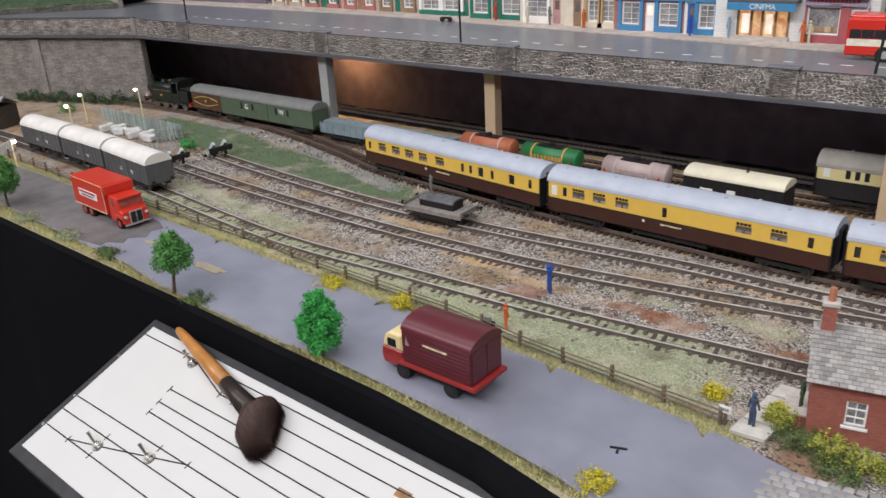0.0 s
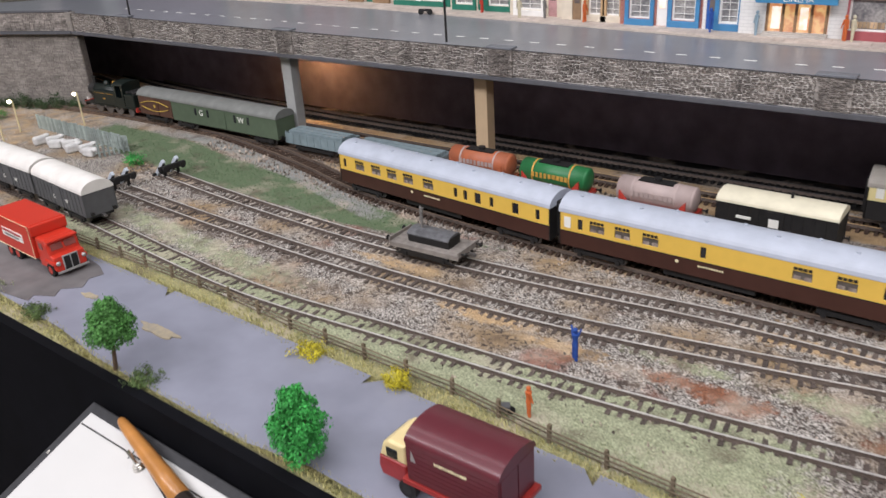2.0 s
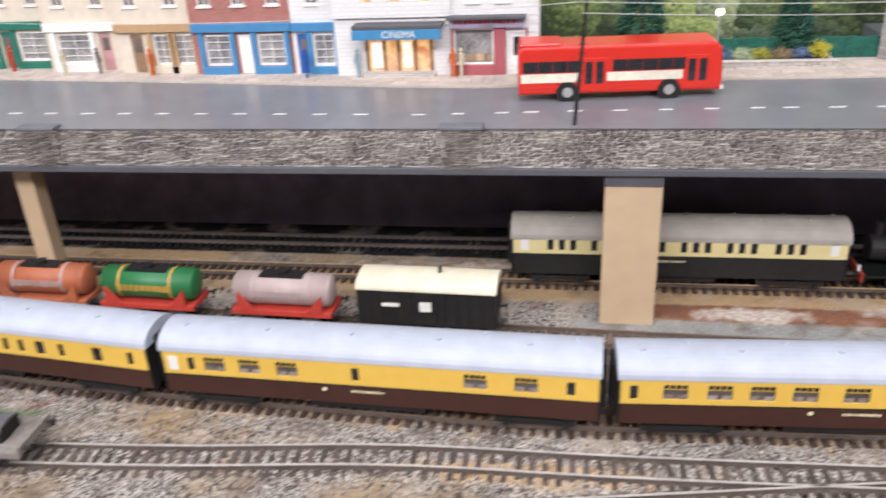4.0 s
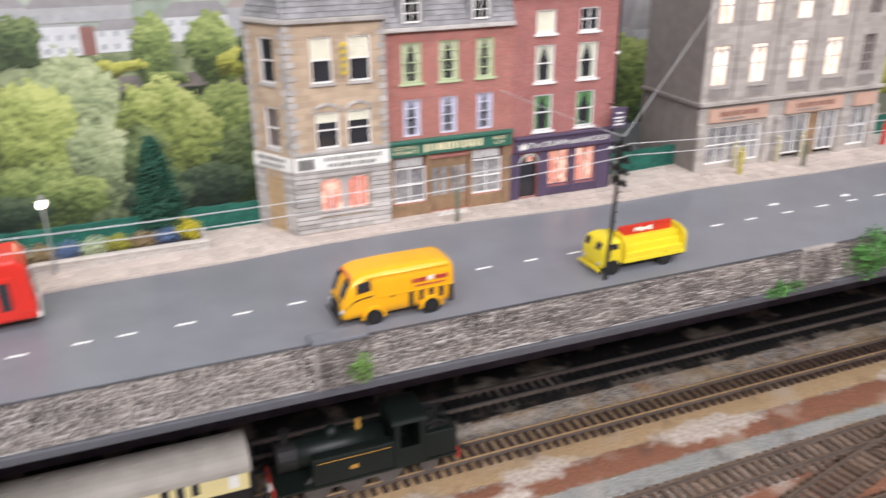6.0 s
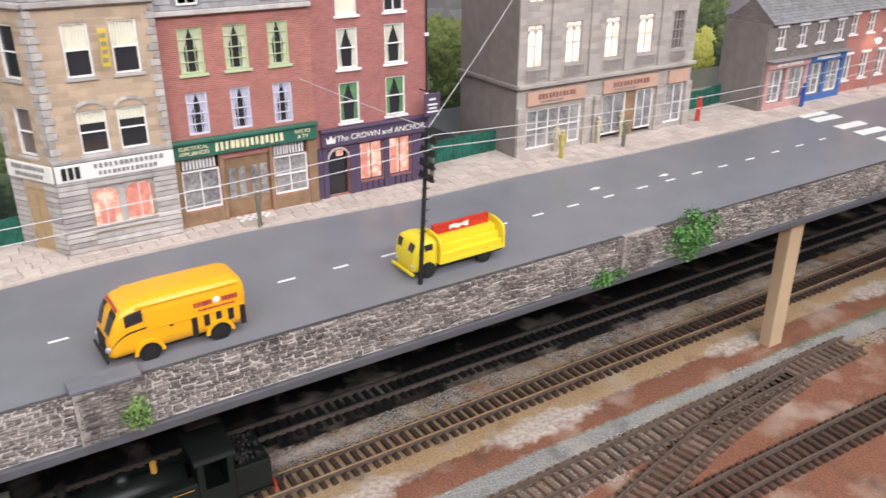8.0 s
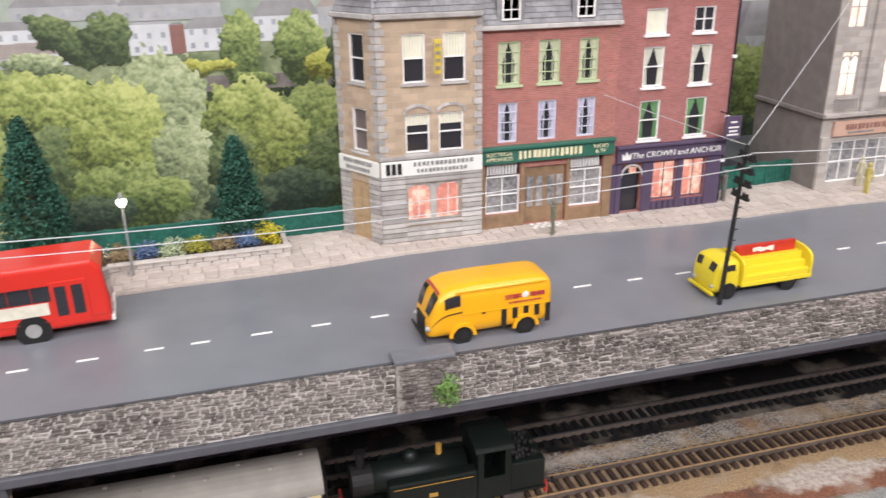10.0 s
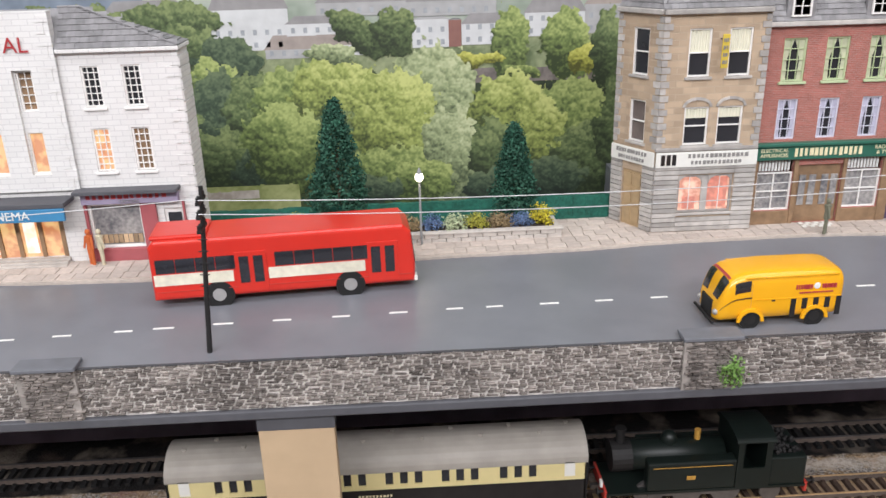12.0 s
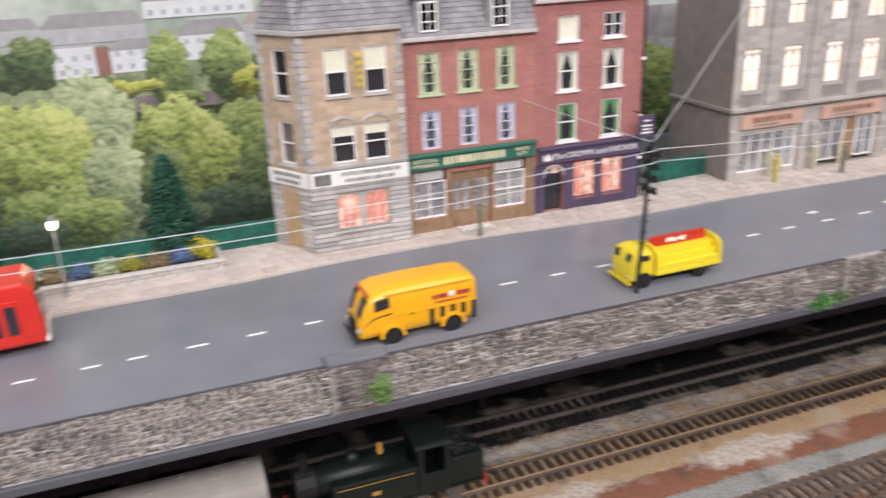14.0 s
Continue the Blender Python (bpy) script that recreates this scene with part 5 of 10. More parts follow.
for i, (a, b) in enumerate(cols):
    window(gb, a, b, 0.1140, 0.1420, m_bronze, m_lit if i < 4 else m_dim, 2, 2)
    w = window(gb, a, b, 0.0675, 0.0985, m_bronze, m_lit if i < 4 else m_dim, 2 if i < 4 else 3, 2 if i < 4 else 4, bar=0.0004, rim=0.0007)
    if i < 4:
        bm = B()
        for k in range(2):
            mx = a + (b - a) * (0.27 + 0.46 * k)
            for q in range(6):
                t0, t1 = math.pi * q / 6, math.pi * (q + 1) / 6
                prism(bm, [(mx + 0.0026 * math.cos(t0), 0.092 + 0.003 * math.sin(t0)), (mx + 0.0033 * math.cos(t0), 0.092 + 0.0038 * math.sin(t0)), (mx + 0.0033 * math.cos(t1), 0.092 + 0.0038 * math.sin(t1)), (mx + 0.0026 * math.cos(t1), 0.092 + 0.003 * math.sin(t1))], 0.0006, 0.0014, "y")
        part("tracery", bm, m_bronze, w)
    rail = B()
    for k in range(8):
        x = a - 0.001 + k * (b - a + 0.002) / 7
        box(rail, x - 0.0004, x + 0.0004, -0.0030, -0.0022, 0.0590, 0.0660)
    box(rail, a - 0.0016, b + 0.0016, -0.0032, -0.0020, 0.0658, 0.0668)
    pieces("balcony_baluster", rail, m_bronze, gb, "small dark balcony railing")
    if i < 4:
        xa = (b + cols[i + 1][0]) / 2
        part("pier", box(B(), xa - 0.0050, xa + 0.0050, -0.0022, 0.0, 0.0560, 0.1600, 0.0005), m_greystone, gb)
part("string_course", box(B(), -0.002, W + 0.001, -0.0040, 0.0, 0.0530, 0.0560, 0.0005), m_greystone, gb)
# course carried round the side in the darker wall grey
part("string_course", box(B(), -0.0040, -0.0008, -0.0040, 0.075, 0.0530, 0.0560, 0.0005), m_dark_wall, gb)
for n, (a, b) in enumerate(((0.0085, 0.0660), (0.0850, 0.1455), (0.1585, 0.1825))):
    f = part("fascia_board", box(B(), a, b, -0.0024, 0.0, 0.0390, 0.0500, 0.0004), m_pinkstone, gb, "pinkish stone name board")
    if n < 2:
        bars(a + 0.010, 0.0455, b - a - 0.020, 0.0042, 11, mat("brown_letter", (0.26, 0.13, 0.10), 0.7), f, -0.0026, 20 + n)
        bars(a + 0.012, 0.0415, (b - a) * 0.4, 0.0016, 12, m_signgrey, f, -0.0026, 30 + n)
for x in (0.003, 0.0690, 0.0800, 0.1490, 0.1840):
    part("pilaster", box(B(), x - 0.0035, x + 0.0035, -0.0026, 0.0, 0.0, 0.0390, 0.0004), m_greystone, gb)
w = window(gb, 0.0100, 0.0640, 0.0045, 0.0350, m_frame, m_goods, 5, 2, rim=0.0010)
w = window(gb, 0.0870, 0.1130, 0.0045, 0.0375, m_frame, m_goods, 2, 1, rim=0.0010)
w = window(gb, 0.1250, 0.1440, 0.0045, 0.0375, m_frame, m_goods, 2, 1, rim=0.0010)
part("door", box(B(), 0.1140, 0.1240, 0.0015, 0.0025, 0.0005, 0.0370), m_wood, gb, "brown shop door")
w = window(gb, 0.1590, 0.1800, 0.0045, 0.0375, m_frame, m_goods, 2, 2, rim=0.0010)
part("roof", box(B(), -0.002, W + 0.002, -0.004, 0.076, 0.1620, 0.1660, 0.0006), m_greystone, gb, "stone parapet and flat roof")

# --- terraced houses at the far end of the street
def terrace_house(x, w, y, h, wall_m, shop, label):
    t = thing("terraced_house", label, "house", x, y, FOOT, group="terraced houses")
    n = max(2, int(w / 0.030))
    step = w / n
    up = [(step * (i + 0.5) - 0.0060, step * (i + 0.5) + 0.0060, h * 0.72, h * 0.96) for i in range(n)]
    lo = [(step * (i + 0.5) - (0.0105 if shop else 0.0065), step * (i + 0.5) + (0.0105 if shop else 0.0065), 0.0065 if shop else 0.012, h * 0.47) for i in range(n)]
    shell("front_wall", w, 0.05, h, up + lo, wall_m, t)
    for a in up:
        window(t, *a, m_frame, m_dim, 2, 2, sill=m_frame)
    for i, a in enumerate(lo):
        window(t, *a, m_frame, m_goods if shop else m_dim, 2, 2, sill=None if shop else m_frame, rim=0.0014)
    for a, b, c, d in up if shop else up + lo:
        part("lintel", box(B(), a - 0.0014, b + 0.0014, -0.0012, 0.0, d, d + 0.0022, 0.0002), m_frame, t)
    if shop:
        part("shop_front", box(B(), 0.001, w - 0.001, -0.0034, 0.0, h * 0.49, h * 0.58, 0.0004), shop, t, "painted shop name board")
        bars(w * 0.2, h * 0.535, w * 0.6, 0.003, 9, m_signwhite, t, -0.0036, int(x * 100))
        part("stall_riser", box(B(), 0.001, w - 0.001, -0.0016, 0.0, 0.0, 0.0060, 0.0003), shop, t)
        for i in range(n + 1):
            xx = min(max(step * i, 0.003), w - 0.003)
            part("pilaster", box(B(), xx - 0.0024, xx + 0.0024, -0.0020, 0.0, 0.0060, h * 0.49, 0.0003), shop, t)
        part("shop_awning", box(B(), -0.001, w + 0.001, -0.0080, 0.0, h * 0.585, h * 0.60, 0.0003), m_slate, t)
    part("side_face", box(B(), -0.0008, 0.0, 0.0, 0.05, 0.0, h), m_dark_wall, t)
    bm = slates(B(), -0.001, w + 0.001, -0.003, h, 0.024, h + 0.022)
    part("roof", bm, m_slate, t, "grey slate pitched roof")
    bm = B()
    prism(bm, [(-0.003, h), (0.024, h + 0.022), (0.051, h)], -0.0005, w + 0.0005, "x")
    part("gable", bm, wall_m, t)
    part("chimney", box(B(), w - 0.010, w - 0.003, 0.018, 0.030, h + 0.012, h + 0.036, 0.0005), wall_m, t)
    return t


terrace_house(0.849, 0.062, 0.143, 0.078, m_sooty, mat("shop_pink", (0.52, 0.30, 0.28), 0.6, vary=0.1), "dark stone house with a pink shop front")
terrace_house(0.911, 0.060, 0.145, 0.078, m_sooty, mat("shop_blue", (0.055, 0.14, 0.36), 0.5, vary=0.1), "dark stone house with a blue shop front")
terrace_house(0.971, 0.150, 0.150, 0.080, m_brick, None, "red brick terraced house with white window surrounds")
terrace_house(1.121, 0.140, 0.155, 0.080, m_greystone, None, "grey stone terraced house with white windows")
terrace_house(1.261, 0.160, 0.160, 0.080, m_brick_b, None, "dark red brick terraced house with white windows")
bl = part("gable_wall", box(B(), 0.0, 0.0015, 0.001, 0.050, 0.0, 0.078), m_dark_wall)
bl.matrix_basis = pose(0.8465, 0.143, FOOT)
tagged(bl, "dark end wall of the terrace", "wall")

# --- white cinema building
cb = thing("cinema_building", "white stone cinema with quoins and lit foyer", "building", -0.1920, 0.131, FOOT)
W = 0.1610
ox = 0.1920
tw = [(-0.1680, -0.1590), (-0.1460, -0.1370), (-0.1224, -0.1134)]
uw = [(-0.0864, -0.0760), (-0.0634, -0.0530)]
holes = [(a + ox, b + ox, 0.0930, 0.1160) for a, b in tw] + [(a + ox, b + ox, 0.0565, 0.0805) for a, b in ((-0.1685, -0.1600), (-0.1460, -0.1375), (-0.1225, -0.1140))]
holes += [(a + ox, b + ox, 0.0940, 0.1175) for a, b in uw] + [(a + ox, b + ox, 0.0560, 0.0818) for a, b in uw]
holes += [(-0.0965 + ox, -0.0655 + ox, 0.0085, 0.0358), (-0.0520 + ox, -0.0400 + ox, 0.0085, 0.0320), (-0.1680 + ox, -0.1130 + ox, 0.0035, 0.0310)]
shell("front_wall", W, 0.022, 0.1250, holes, m_ashlar, cb)
for a, b in tw:
    window(cb, a + ox, b + ox, 0.0930, 0.1160, m_frame, m_wood, 2, 5, bar=0.0004)
for a, b in ((-0.1685, -0.1600), (-0.1460, -0.1375), (-0.1225, -0.1140)):
    window(cb, a + ox, b + ox, 0.0565, 0.0805, m_frame, m_lit_warm, 1, 1, rim=0.0005)
for a, b in uw:
    window(cb, a + ox, b + ox, 0.0940, 0.1175, m_frame, m_glass, 3, 6, bar=0.0004, sill=m_frame)
window(cb, uw[0][0] + ox, uw[0][1] + ox, 0.0560, 0.0818, m_frame, m_lit_warm, 3, 6, bar=0.0005, sill=m_frame)
window(cb, uw[1][0] + ox, uw[1][1] + ox, 0.0560, 0.0818, m_frame, m_wood, 3, 6, bar=0.0005, sill=m_frame)
bm = B()
courses_of_quoins(bm, W, -1, 0.001, 0.124, 0.0, 0.0064, 0.0078)
pieces("quoin", bm, m_ashlar, cb)
bm = B()
courses_of_quoins(bm, -0.1056 + ox, 1, 0.046, 0.146, 0.0, 0.0064, 0.0078, -0.0022)
pieces("quoin", bm, m_ashlar, cb)
bm = B()
for k in range(19):
    box(bm, W - 0.0003, W + 0.0008, 0.0, 0.021, k * 0.0064 + 0.0004, k * 0.0064 + 0.0058)
pieces("side_course", bm, m_ashlar, cb)
bm = B()
pierced(bm, 0.0, -0.0980 + ox, 0.046, 0.1480, -0.0024, [(a - 0.001 + ox, b + 0.001 + ox, 0.0560, 0.1165) for a, b in tw], 0.0024)
prism(bm, [(-0.0024, 0.1480), (0.004, 0.1480), (0.004, 0.125), (-0.0023, 0.125)], 0.0, -0.0980 + ox, "x")
part("centre_bay", bm, m_ashlar, cb)
lettering("AL", -0.1180 + ox, 0.1300, 0.0120, m_redletter, cb, -0.0034)
part("cornice", box(B(), -0.0975 + ox, W + 0.0016, -0.0028, 0.023, 0.1250, 0.1272, 0.0004), m_ashlar, cb)
pieces("slate", slates(B(), -0.0960 + ox, W + 0.001, -0.002, 0.1272, 0.012, 0.1485, 0.0036, 0.0050, hip1=0.055), m_slate, cb)
bm = slates(B(), 0.0, 0.026, -0.001, 0.1272, 0.055, 0.1485, 0.0036, 0.0050, hip0=0.013, hip1=0.013)
bmesh.ops.transform(bm, matrix=Matrix.Translation((W, -0.002, 0)) @ Matrix.Rotation(math.pi / 2, 4, "Z"), verts=bm.verts)
pieces("slate", bm, m_slate, cb)
bm = B()
low = [bm.verts.new(p) for p in ((0.06, -0.002, 0.1272), (W + 0.001, -0.002, 0.1272), (W + 0.001, 0.024, 0.1272), (0.06, 0.024, 0.1272))]
ridge = [bm.verts.new((0.06, 0.012, 0.1483)), bm.verts.new((W - 0.054, 0.012, 0.1483))]
for q in ((low[0], low[1], ridge[1], ridge[0]), (low[1], low[2], ridge[1]), (low[2], low[3], ridge[0], ridge[1]), (low[3], low[0], ridge[0]), (low[3], low[2], low[1], low[0])):
    bm.faces.new(q)
part("roof_core", bm, m_slate, cb)
for p, q in (((W + 0.001, -0.002, 0.1278), (W - 0.054, 0.012, 0.1490)), ((0.095, 0.012, 0.1490), (W - 0.054, 0.012, 0.1490))):
    part("ridge_tile", rod(B(), p, q, 0.0007, 6), m_slate, cb)
can = part("canopy", box(B(), 0.0180, -0.1035 + ox, -0.0165, 0.0, 0.0395, 0.0425, 0.0004), m_slab, cb, "flat grey canopy edge")
bd = part("sign_board", box(B(), 0.0180, -0.1040 + ox, -0.0170, -0.0150, 0.0318, 0.0394, 0.0003), m_cinblue, can, "blue illuminated name board")
lettering("CINEMA", 0.0550, 0.0356, 0.0072, m_signwhite, bd, -0.0173)
foy = part("foyer", box(B(), 0.0240, 0.0790, 0.0024, 0.0028, 0.0035, 0.0310), m_lit_warm, cb, "warmly lit foyer")
bm = B()
for x in (0.0250, 0.0390, 0.0505, 0.0640, 0.0770):
    box(bm, x - 0.0012, x + 0.0012, 0.0010, 0.0024, 0.0035, 0.0310)
part("foyer_door", bm, m_wood, foy)
part("foyer_glow", box(box(B(), 0.0290, 0.0370, 0.0014, 0.0020, 0.006, 0.026), 0.0540, 0.0610, 0.0014, 0.0020, 0.006, 0.026), m_lit, foy)
for k in range(3):
    part("step", box(B(), 0.0230, 0.0800, -0.0090 + k * 0.003, 0.0, 0.0003 + k * 0.0011, 0.0014 + k * 0.0011, 0.0002), m_step, cb)
sf = part("sign_board", box(B(), -0.0985 + ox, -0.0415 + ox, -0.0046, 0.0, 0.0370, 0.0440, 0.0004), m_mauve, cb, "mauve grocer's name board")
bars(-0.0950 + ox, 0.0418, 0.048, 0.0032, 13, m_redletter, sf, -0.0048, 41)
lettering("GROCERS", -0.0700 + ox, 0.0386, 0.0026, m_signgrey, sf, -0.0050)
part("canopy", box(B(), -0.1010 + ox, -0.0400 + ox, -0.0100, 0.0, 0.0442, 0.0466, 0.0004), m_slab, cb)
window(cb, -0.0965 + ox, -0.0655 + ox, 0.0085, 0.0358, m_frame, m_goods, 1, 1, rim=0.0012)
bm = B()
for k in range(9):
    box(bm, -0.094 + ox + k * 0.003, -0.0915 + ox + k * 0.003, 0.0014, 0.0020, 0.0105, 0.0160)
pieces("stock", bm, mat("tins", (0.5, 0.36, 0.22), 0.6, rand=0.5), cb)
part("stall_riser", box(B(), -0.0980 + ox, -0.0640 + ox, -0.0030, 0.0, 0.0, 0.0082, 0.0003), m_maroon, cb, "maroon painted shop base")
for xa, xb in ((-0.0985, -0.0968), (-0.0652, -0.0560), (-0.0402, -0.0390)):
    part("pilaster", box(B(), xa + ox, xb + ox, -0.0026, 0.0, 0.0, 0.0368, 0.0003), m_maroon, cb)
dr = part("door", box(B(), -0.0520 + ox, -0.0400 + ox, 0.0012, 0.0020, 0.0005, 0.0320), m_frame, cb, "white half-glazed shop door")
part("pane", box(B(), -0.0500 + ox, -0.0420 + ox, 0.0006, 0.0012, 0.0150, 0.0290), m_glass, dr)
part("plinth", box(B(), W - 0.0070, W + 0.0012, -0.0012, 0.010, 0.0, 0.0075, 0.0003), m_dark_wall, cb)

# --- shops further along the street
def small_shop(name, label, x, w, y, h, wall_m, front_m, wins, door_x=None, door_m=None, lit=None, base_m=None, turn=0.0):
    t = thing(name, label, "shop", x, y, FOOT, turn, group="street shops")
    holes = [(a, b, 0.0070, 0.0330) for a, b in wins] + ([(door_x, door_x + 0.0110, 0.0005, 0.0330)] if door_x is not None else [])
    k = max(1, int(w / 0.028))
    ups = [(w * (i + 0.5) / k - 0.0055, w * (i + 0.5) / k + 0.0055, 0.0560, 0.0780) for i in range(k)]
    shell("front_wall", w, 0.045, h, holes + ups, wall_m, t)
    for a, b in wins:
        window(t, a, b, 0.0070, 0.0330, m_frame, m_goods, 2, 4, rim=0.0017, bar=0.0005)
    for u in ups:
        window(t, *u, m_frame, m_dim, 2, 3, sill=m_frame)
    part("fascia_board", box(B(), 0.0005, w - 0.0005, -0.0030, 0.0, 0.0350, 0.0420, 0.0004), front_m, t)
    for i, (a, b) in enumerate(wins):
        part("bay_base", box(B(), a - 0.0044, b + 0.0044, -0.0030, 0.0, 0.0, 0.0066, 0.0004), base_m or front_m, t)
        part("bay_side", box(B(), a - 0.0042, a - 0.0002, -0.0026, 0.0, 0.0066, 0.0345), front_m, t)
        part("bay_side", box(B(), b + 0.0002, b + 0.0042, -0.0026, 0.0, 0.0066, 0.0345), front_m, t)
    if door_x is not None:
        d = part("door", box(B(), door_x, door_x + 0.0110, 0.0010, 0.0020, 0.0005, 0.0325), door_m or front_m, t)
        part("pane", box(B(), door_x + 0.0025, door_x + 0.0085, 0.0005, 0.0010, 0.0180, 0.0290), lit or m_dim, d)
    part("roof", slates(B(), 0.0, w, -0.002, h, 0.022, h + 0.02), m_slate, t)
    bm = B()
    prism(bm, [(-0.002, h), (0.022, h + 0.02), (0.045, h)], 0.0, w, "x")
    part("roof_core", bm, m_slate, t)
    return t


m_cream = mat("cream_wall", (0.66, 0.58, 0.47), 0.85, vary=0.1, scale=120)
m_rose = mat("rose_wall", (0.55, 0.33, 0.30), 0.85, vary=0.12, scale=120)
m_fawn = mat("fawn_wall", (0.42, 0.36, 0.30), 0.85, vary=0.15, scale=120)
m_blueshop = mat("bright_blue", (0.06, 0.22, 0.42), 0.45, vary=0.08, scale=120)
m_bluedoor = mat("royal_blue", (0.03, 0.12, 0.42), 0.4, vary=0.08, scale=120)
m_greenshop = mat("bottle_green", (0.02, 0.16, 0.11), 0.45, vary=0.1, scale=120)
small_shop("barber_shop", "white shop with a royal blue door and window", -0.2300, 0.0375, 0.139, 0.090, m_ashlar, m_blueshop, [(0.0165, 0.0350)], 0.0035, m_bluedoor, None, m_blueshop)
small_shop("bay_window_shop", "red brick shop with two bright blue bay windows", -0.3180, 0.0875, 0.142, 0.100, m_brick, m_blueshop, [(0.0100, 0.0330), (0.0560, 0.0800)], 0.0395, m_frame, m_lit, m_blueshop)
small_shop("tan_shop", "tan fronted shop with cream windows", -0.3900, 0.0715, 0.148, 0.088, m_cream, mat("tan_front", (0.46, 0.30, 0.16), 0.6, vary=0.1), [(0.0330, 0.0500), (0.0520, 0.0690)], 0.0130, m_wood, None, m_cream)
small_shop("white_shop", "white painted shop with a wide window", -0.4620, 0.0715, 0.158, 0.086, m_cream, m_frame, [(0.0100, 0.0420)], 0.0500, mat("rosy_door", (0.5, 0.28, 0.28), 0.6), None, m_frame)
small_shop("green_shop", "cream shop with bottle green bay windows", -0.5560, 0.0935, 0.172, 0.092, m_cream, m_greenshop, [(0.0080, 0.0340), (0.0560, 0.0850)], 0.0400, m_greenshop, None, m_greenshop)
small_shop("fawn_shop", "fawn rendered shop with pale bay windows", -0.6560, 0.0995, 0.182, 0.090, m_fawn, m_frame, [(0.0080, 0.0400), (0.0480, 0.0800)], 0.0840, m_greenshop, None, m_greenshop)
small_shop("stone_cottage", "weathered brown cottage with white windows", -0.7450, 0.0885, 0.188, 0.082, m_fawn, m_wood, [(0.0120, 0.0300), (0.0560, 0.0760)], 0.0380, m_greenshop, None, m_wood)
small_shop("rose_cottage", "rose pink cottage with a dark door", -0.8250, 0.0795, 0.192, 0.082, m_rose, m_brick, [(0.0120, 0.0300), (0.0520, 0.0700)], 0.0360, m_wood, None, m_brick)
small_shop("brick_cottage", "red brick cottage with pale windows", -0.9150, 0.0895, 0.195, 0.084, m_brick, m_greenshop, [(0.0120, 0.0300), (0.0580, 0.0780)], 0.0400, m_greenshop, None, m_brick)
small_shop("end_cottage", "pale end cottage with dark windows", -1.0000, 0.0845, 0.197, 0.084, m_cream, m_wood, [(0.0120, 0.0300), (0.0520, 0.0720)], 0.0370, m_wood, None, m_fawn)
# ---------------------------------------------------------------- rolling stock
m_choc = mat("chocolate_paint", (0.055, 0.022, 0.016), 0.4, vary=0.1, scale=100)
m_cream2 = mat("coach_yellow", (0.72, 0.46, 0.085), 0.4, vary=0.05, scale=100)
m_cream3 = mat("coach_cream", (0.70, 0.60, 0.30), 0.45, vary=0.06, scale=100)
m_roofgrey = mat("coach_roof_grey", (0.42, 0.45, 0.52), 0.5, vary=0.10, scale=70)
m_roofdirty = mat("coach_roof_dirty", (0.36, 0.33, 0.29), 0.55, vary=0.15, scale=70)
m_under = mat("underframe_black", (0.014, 0.013, 0.013), 0.6, vary=0.3, scale=200)
m_wheel = mat("wheel_steel", (0.16, 0.15, 0.145), 0.45, 0.6, vary=0.2, scale=200)
m_void = mat("coach_interior", (0.10, 0.085, 0.075), 0.6, vary=0.4, scale=160)
m_tablelamp = mat("carriage_seats", (0.40, 0.34, 0.30), 0.7, second=(0.13, 0.10, 0.09), scale=260)


def bogie(parent, x, axles, w=0.0145):
    b = part("bogie", box(B(), x - 0.0022, x + 0.0022, -w, w, 0.0056, 0.0076), m_under, parent)
    for s in (-1, 1):
        part("side_frame", box(B(), x - axles / 2 - 0.005, x + axles / 2 + 0.005, s * w - 0.0012, s * w + 0.0012, 0.0045, 0.0078), m_under, b)
    bm = B()
    for dx in (-axles / 2, axles / 2):
        for s in (-1, 1):
            box(bm, x + dx - 0.0018, x + dx + 0.0018, s * w - 0.0022, s * w + 0.0022, 0.0028, 0.0066)
            rod(bm, (x + dx - 0.004, s * w, 0.0086), (x + dx + 0.004, s * w, 0.0086), 0.0008, 6)
    pieces("axle_box", bm, m_under, b)
    for dx in (-axles / 2, axles / 2):
        bm = B()
        for s in (-1, 1):
            rod(bm, (x + dx, s * 0.0085, 0.0065), (x + dx, s * 0.0105, 0.0065), 0.0062, 20)
        rod(bm, (x + dx, -0.0085, 0.0065), (x + dx, 0.0085, 0.0065), 0.0010, 8)
        part("wheelset", bm, m_wheel, b)
    return b


def buffers(parent, length, z=0.0135, w=0.0115):
    for s in (-1, 1):
        for q in (-1, 1):
            bm = rod(B(), (s * length / 2, q * w, z), (s * (length / 2 + 0.0040), q * w, z), 0.0008, 8)
            rod(bm, (s * (length / 2 + 0.0040), q * w, z), (s * (length / 2 + 0.0048), q * w, z), 0.0022, 12)
            part("buffer", bm, m_under, parent)
    pieces("coupling", box(box(B(), -length / 2 - 0.006, -length / 2, -0.0015, 0.0015, 0.0075, 0.0100), length / 2, length / 2 + 0.006, -0.0015, 0.0015, 0.0075, 0.0100), m_wheel, parent)


def arc_roof(w, z, rise, n=14, drop=0.0):
    return [(w * math.cos(math.pi * k / n), z - drop * 0 + rise * math.sin(math.pi * k / n)) for k in range(n + 1)]


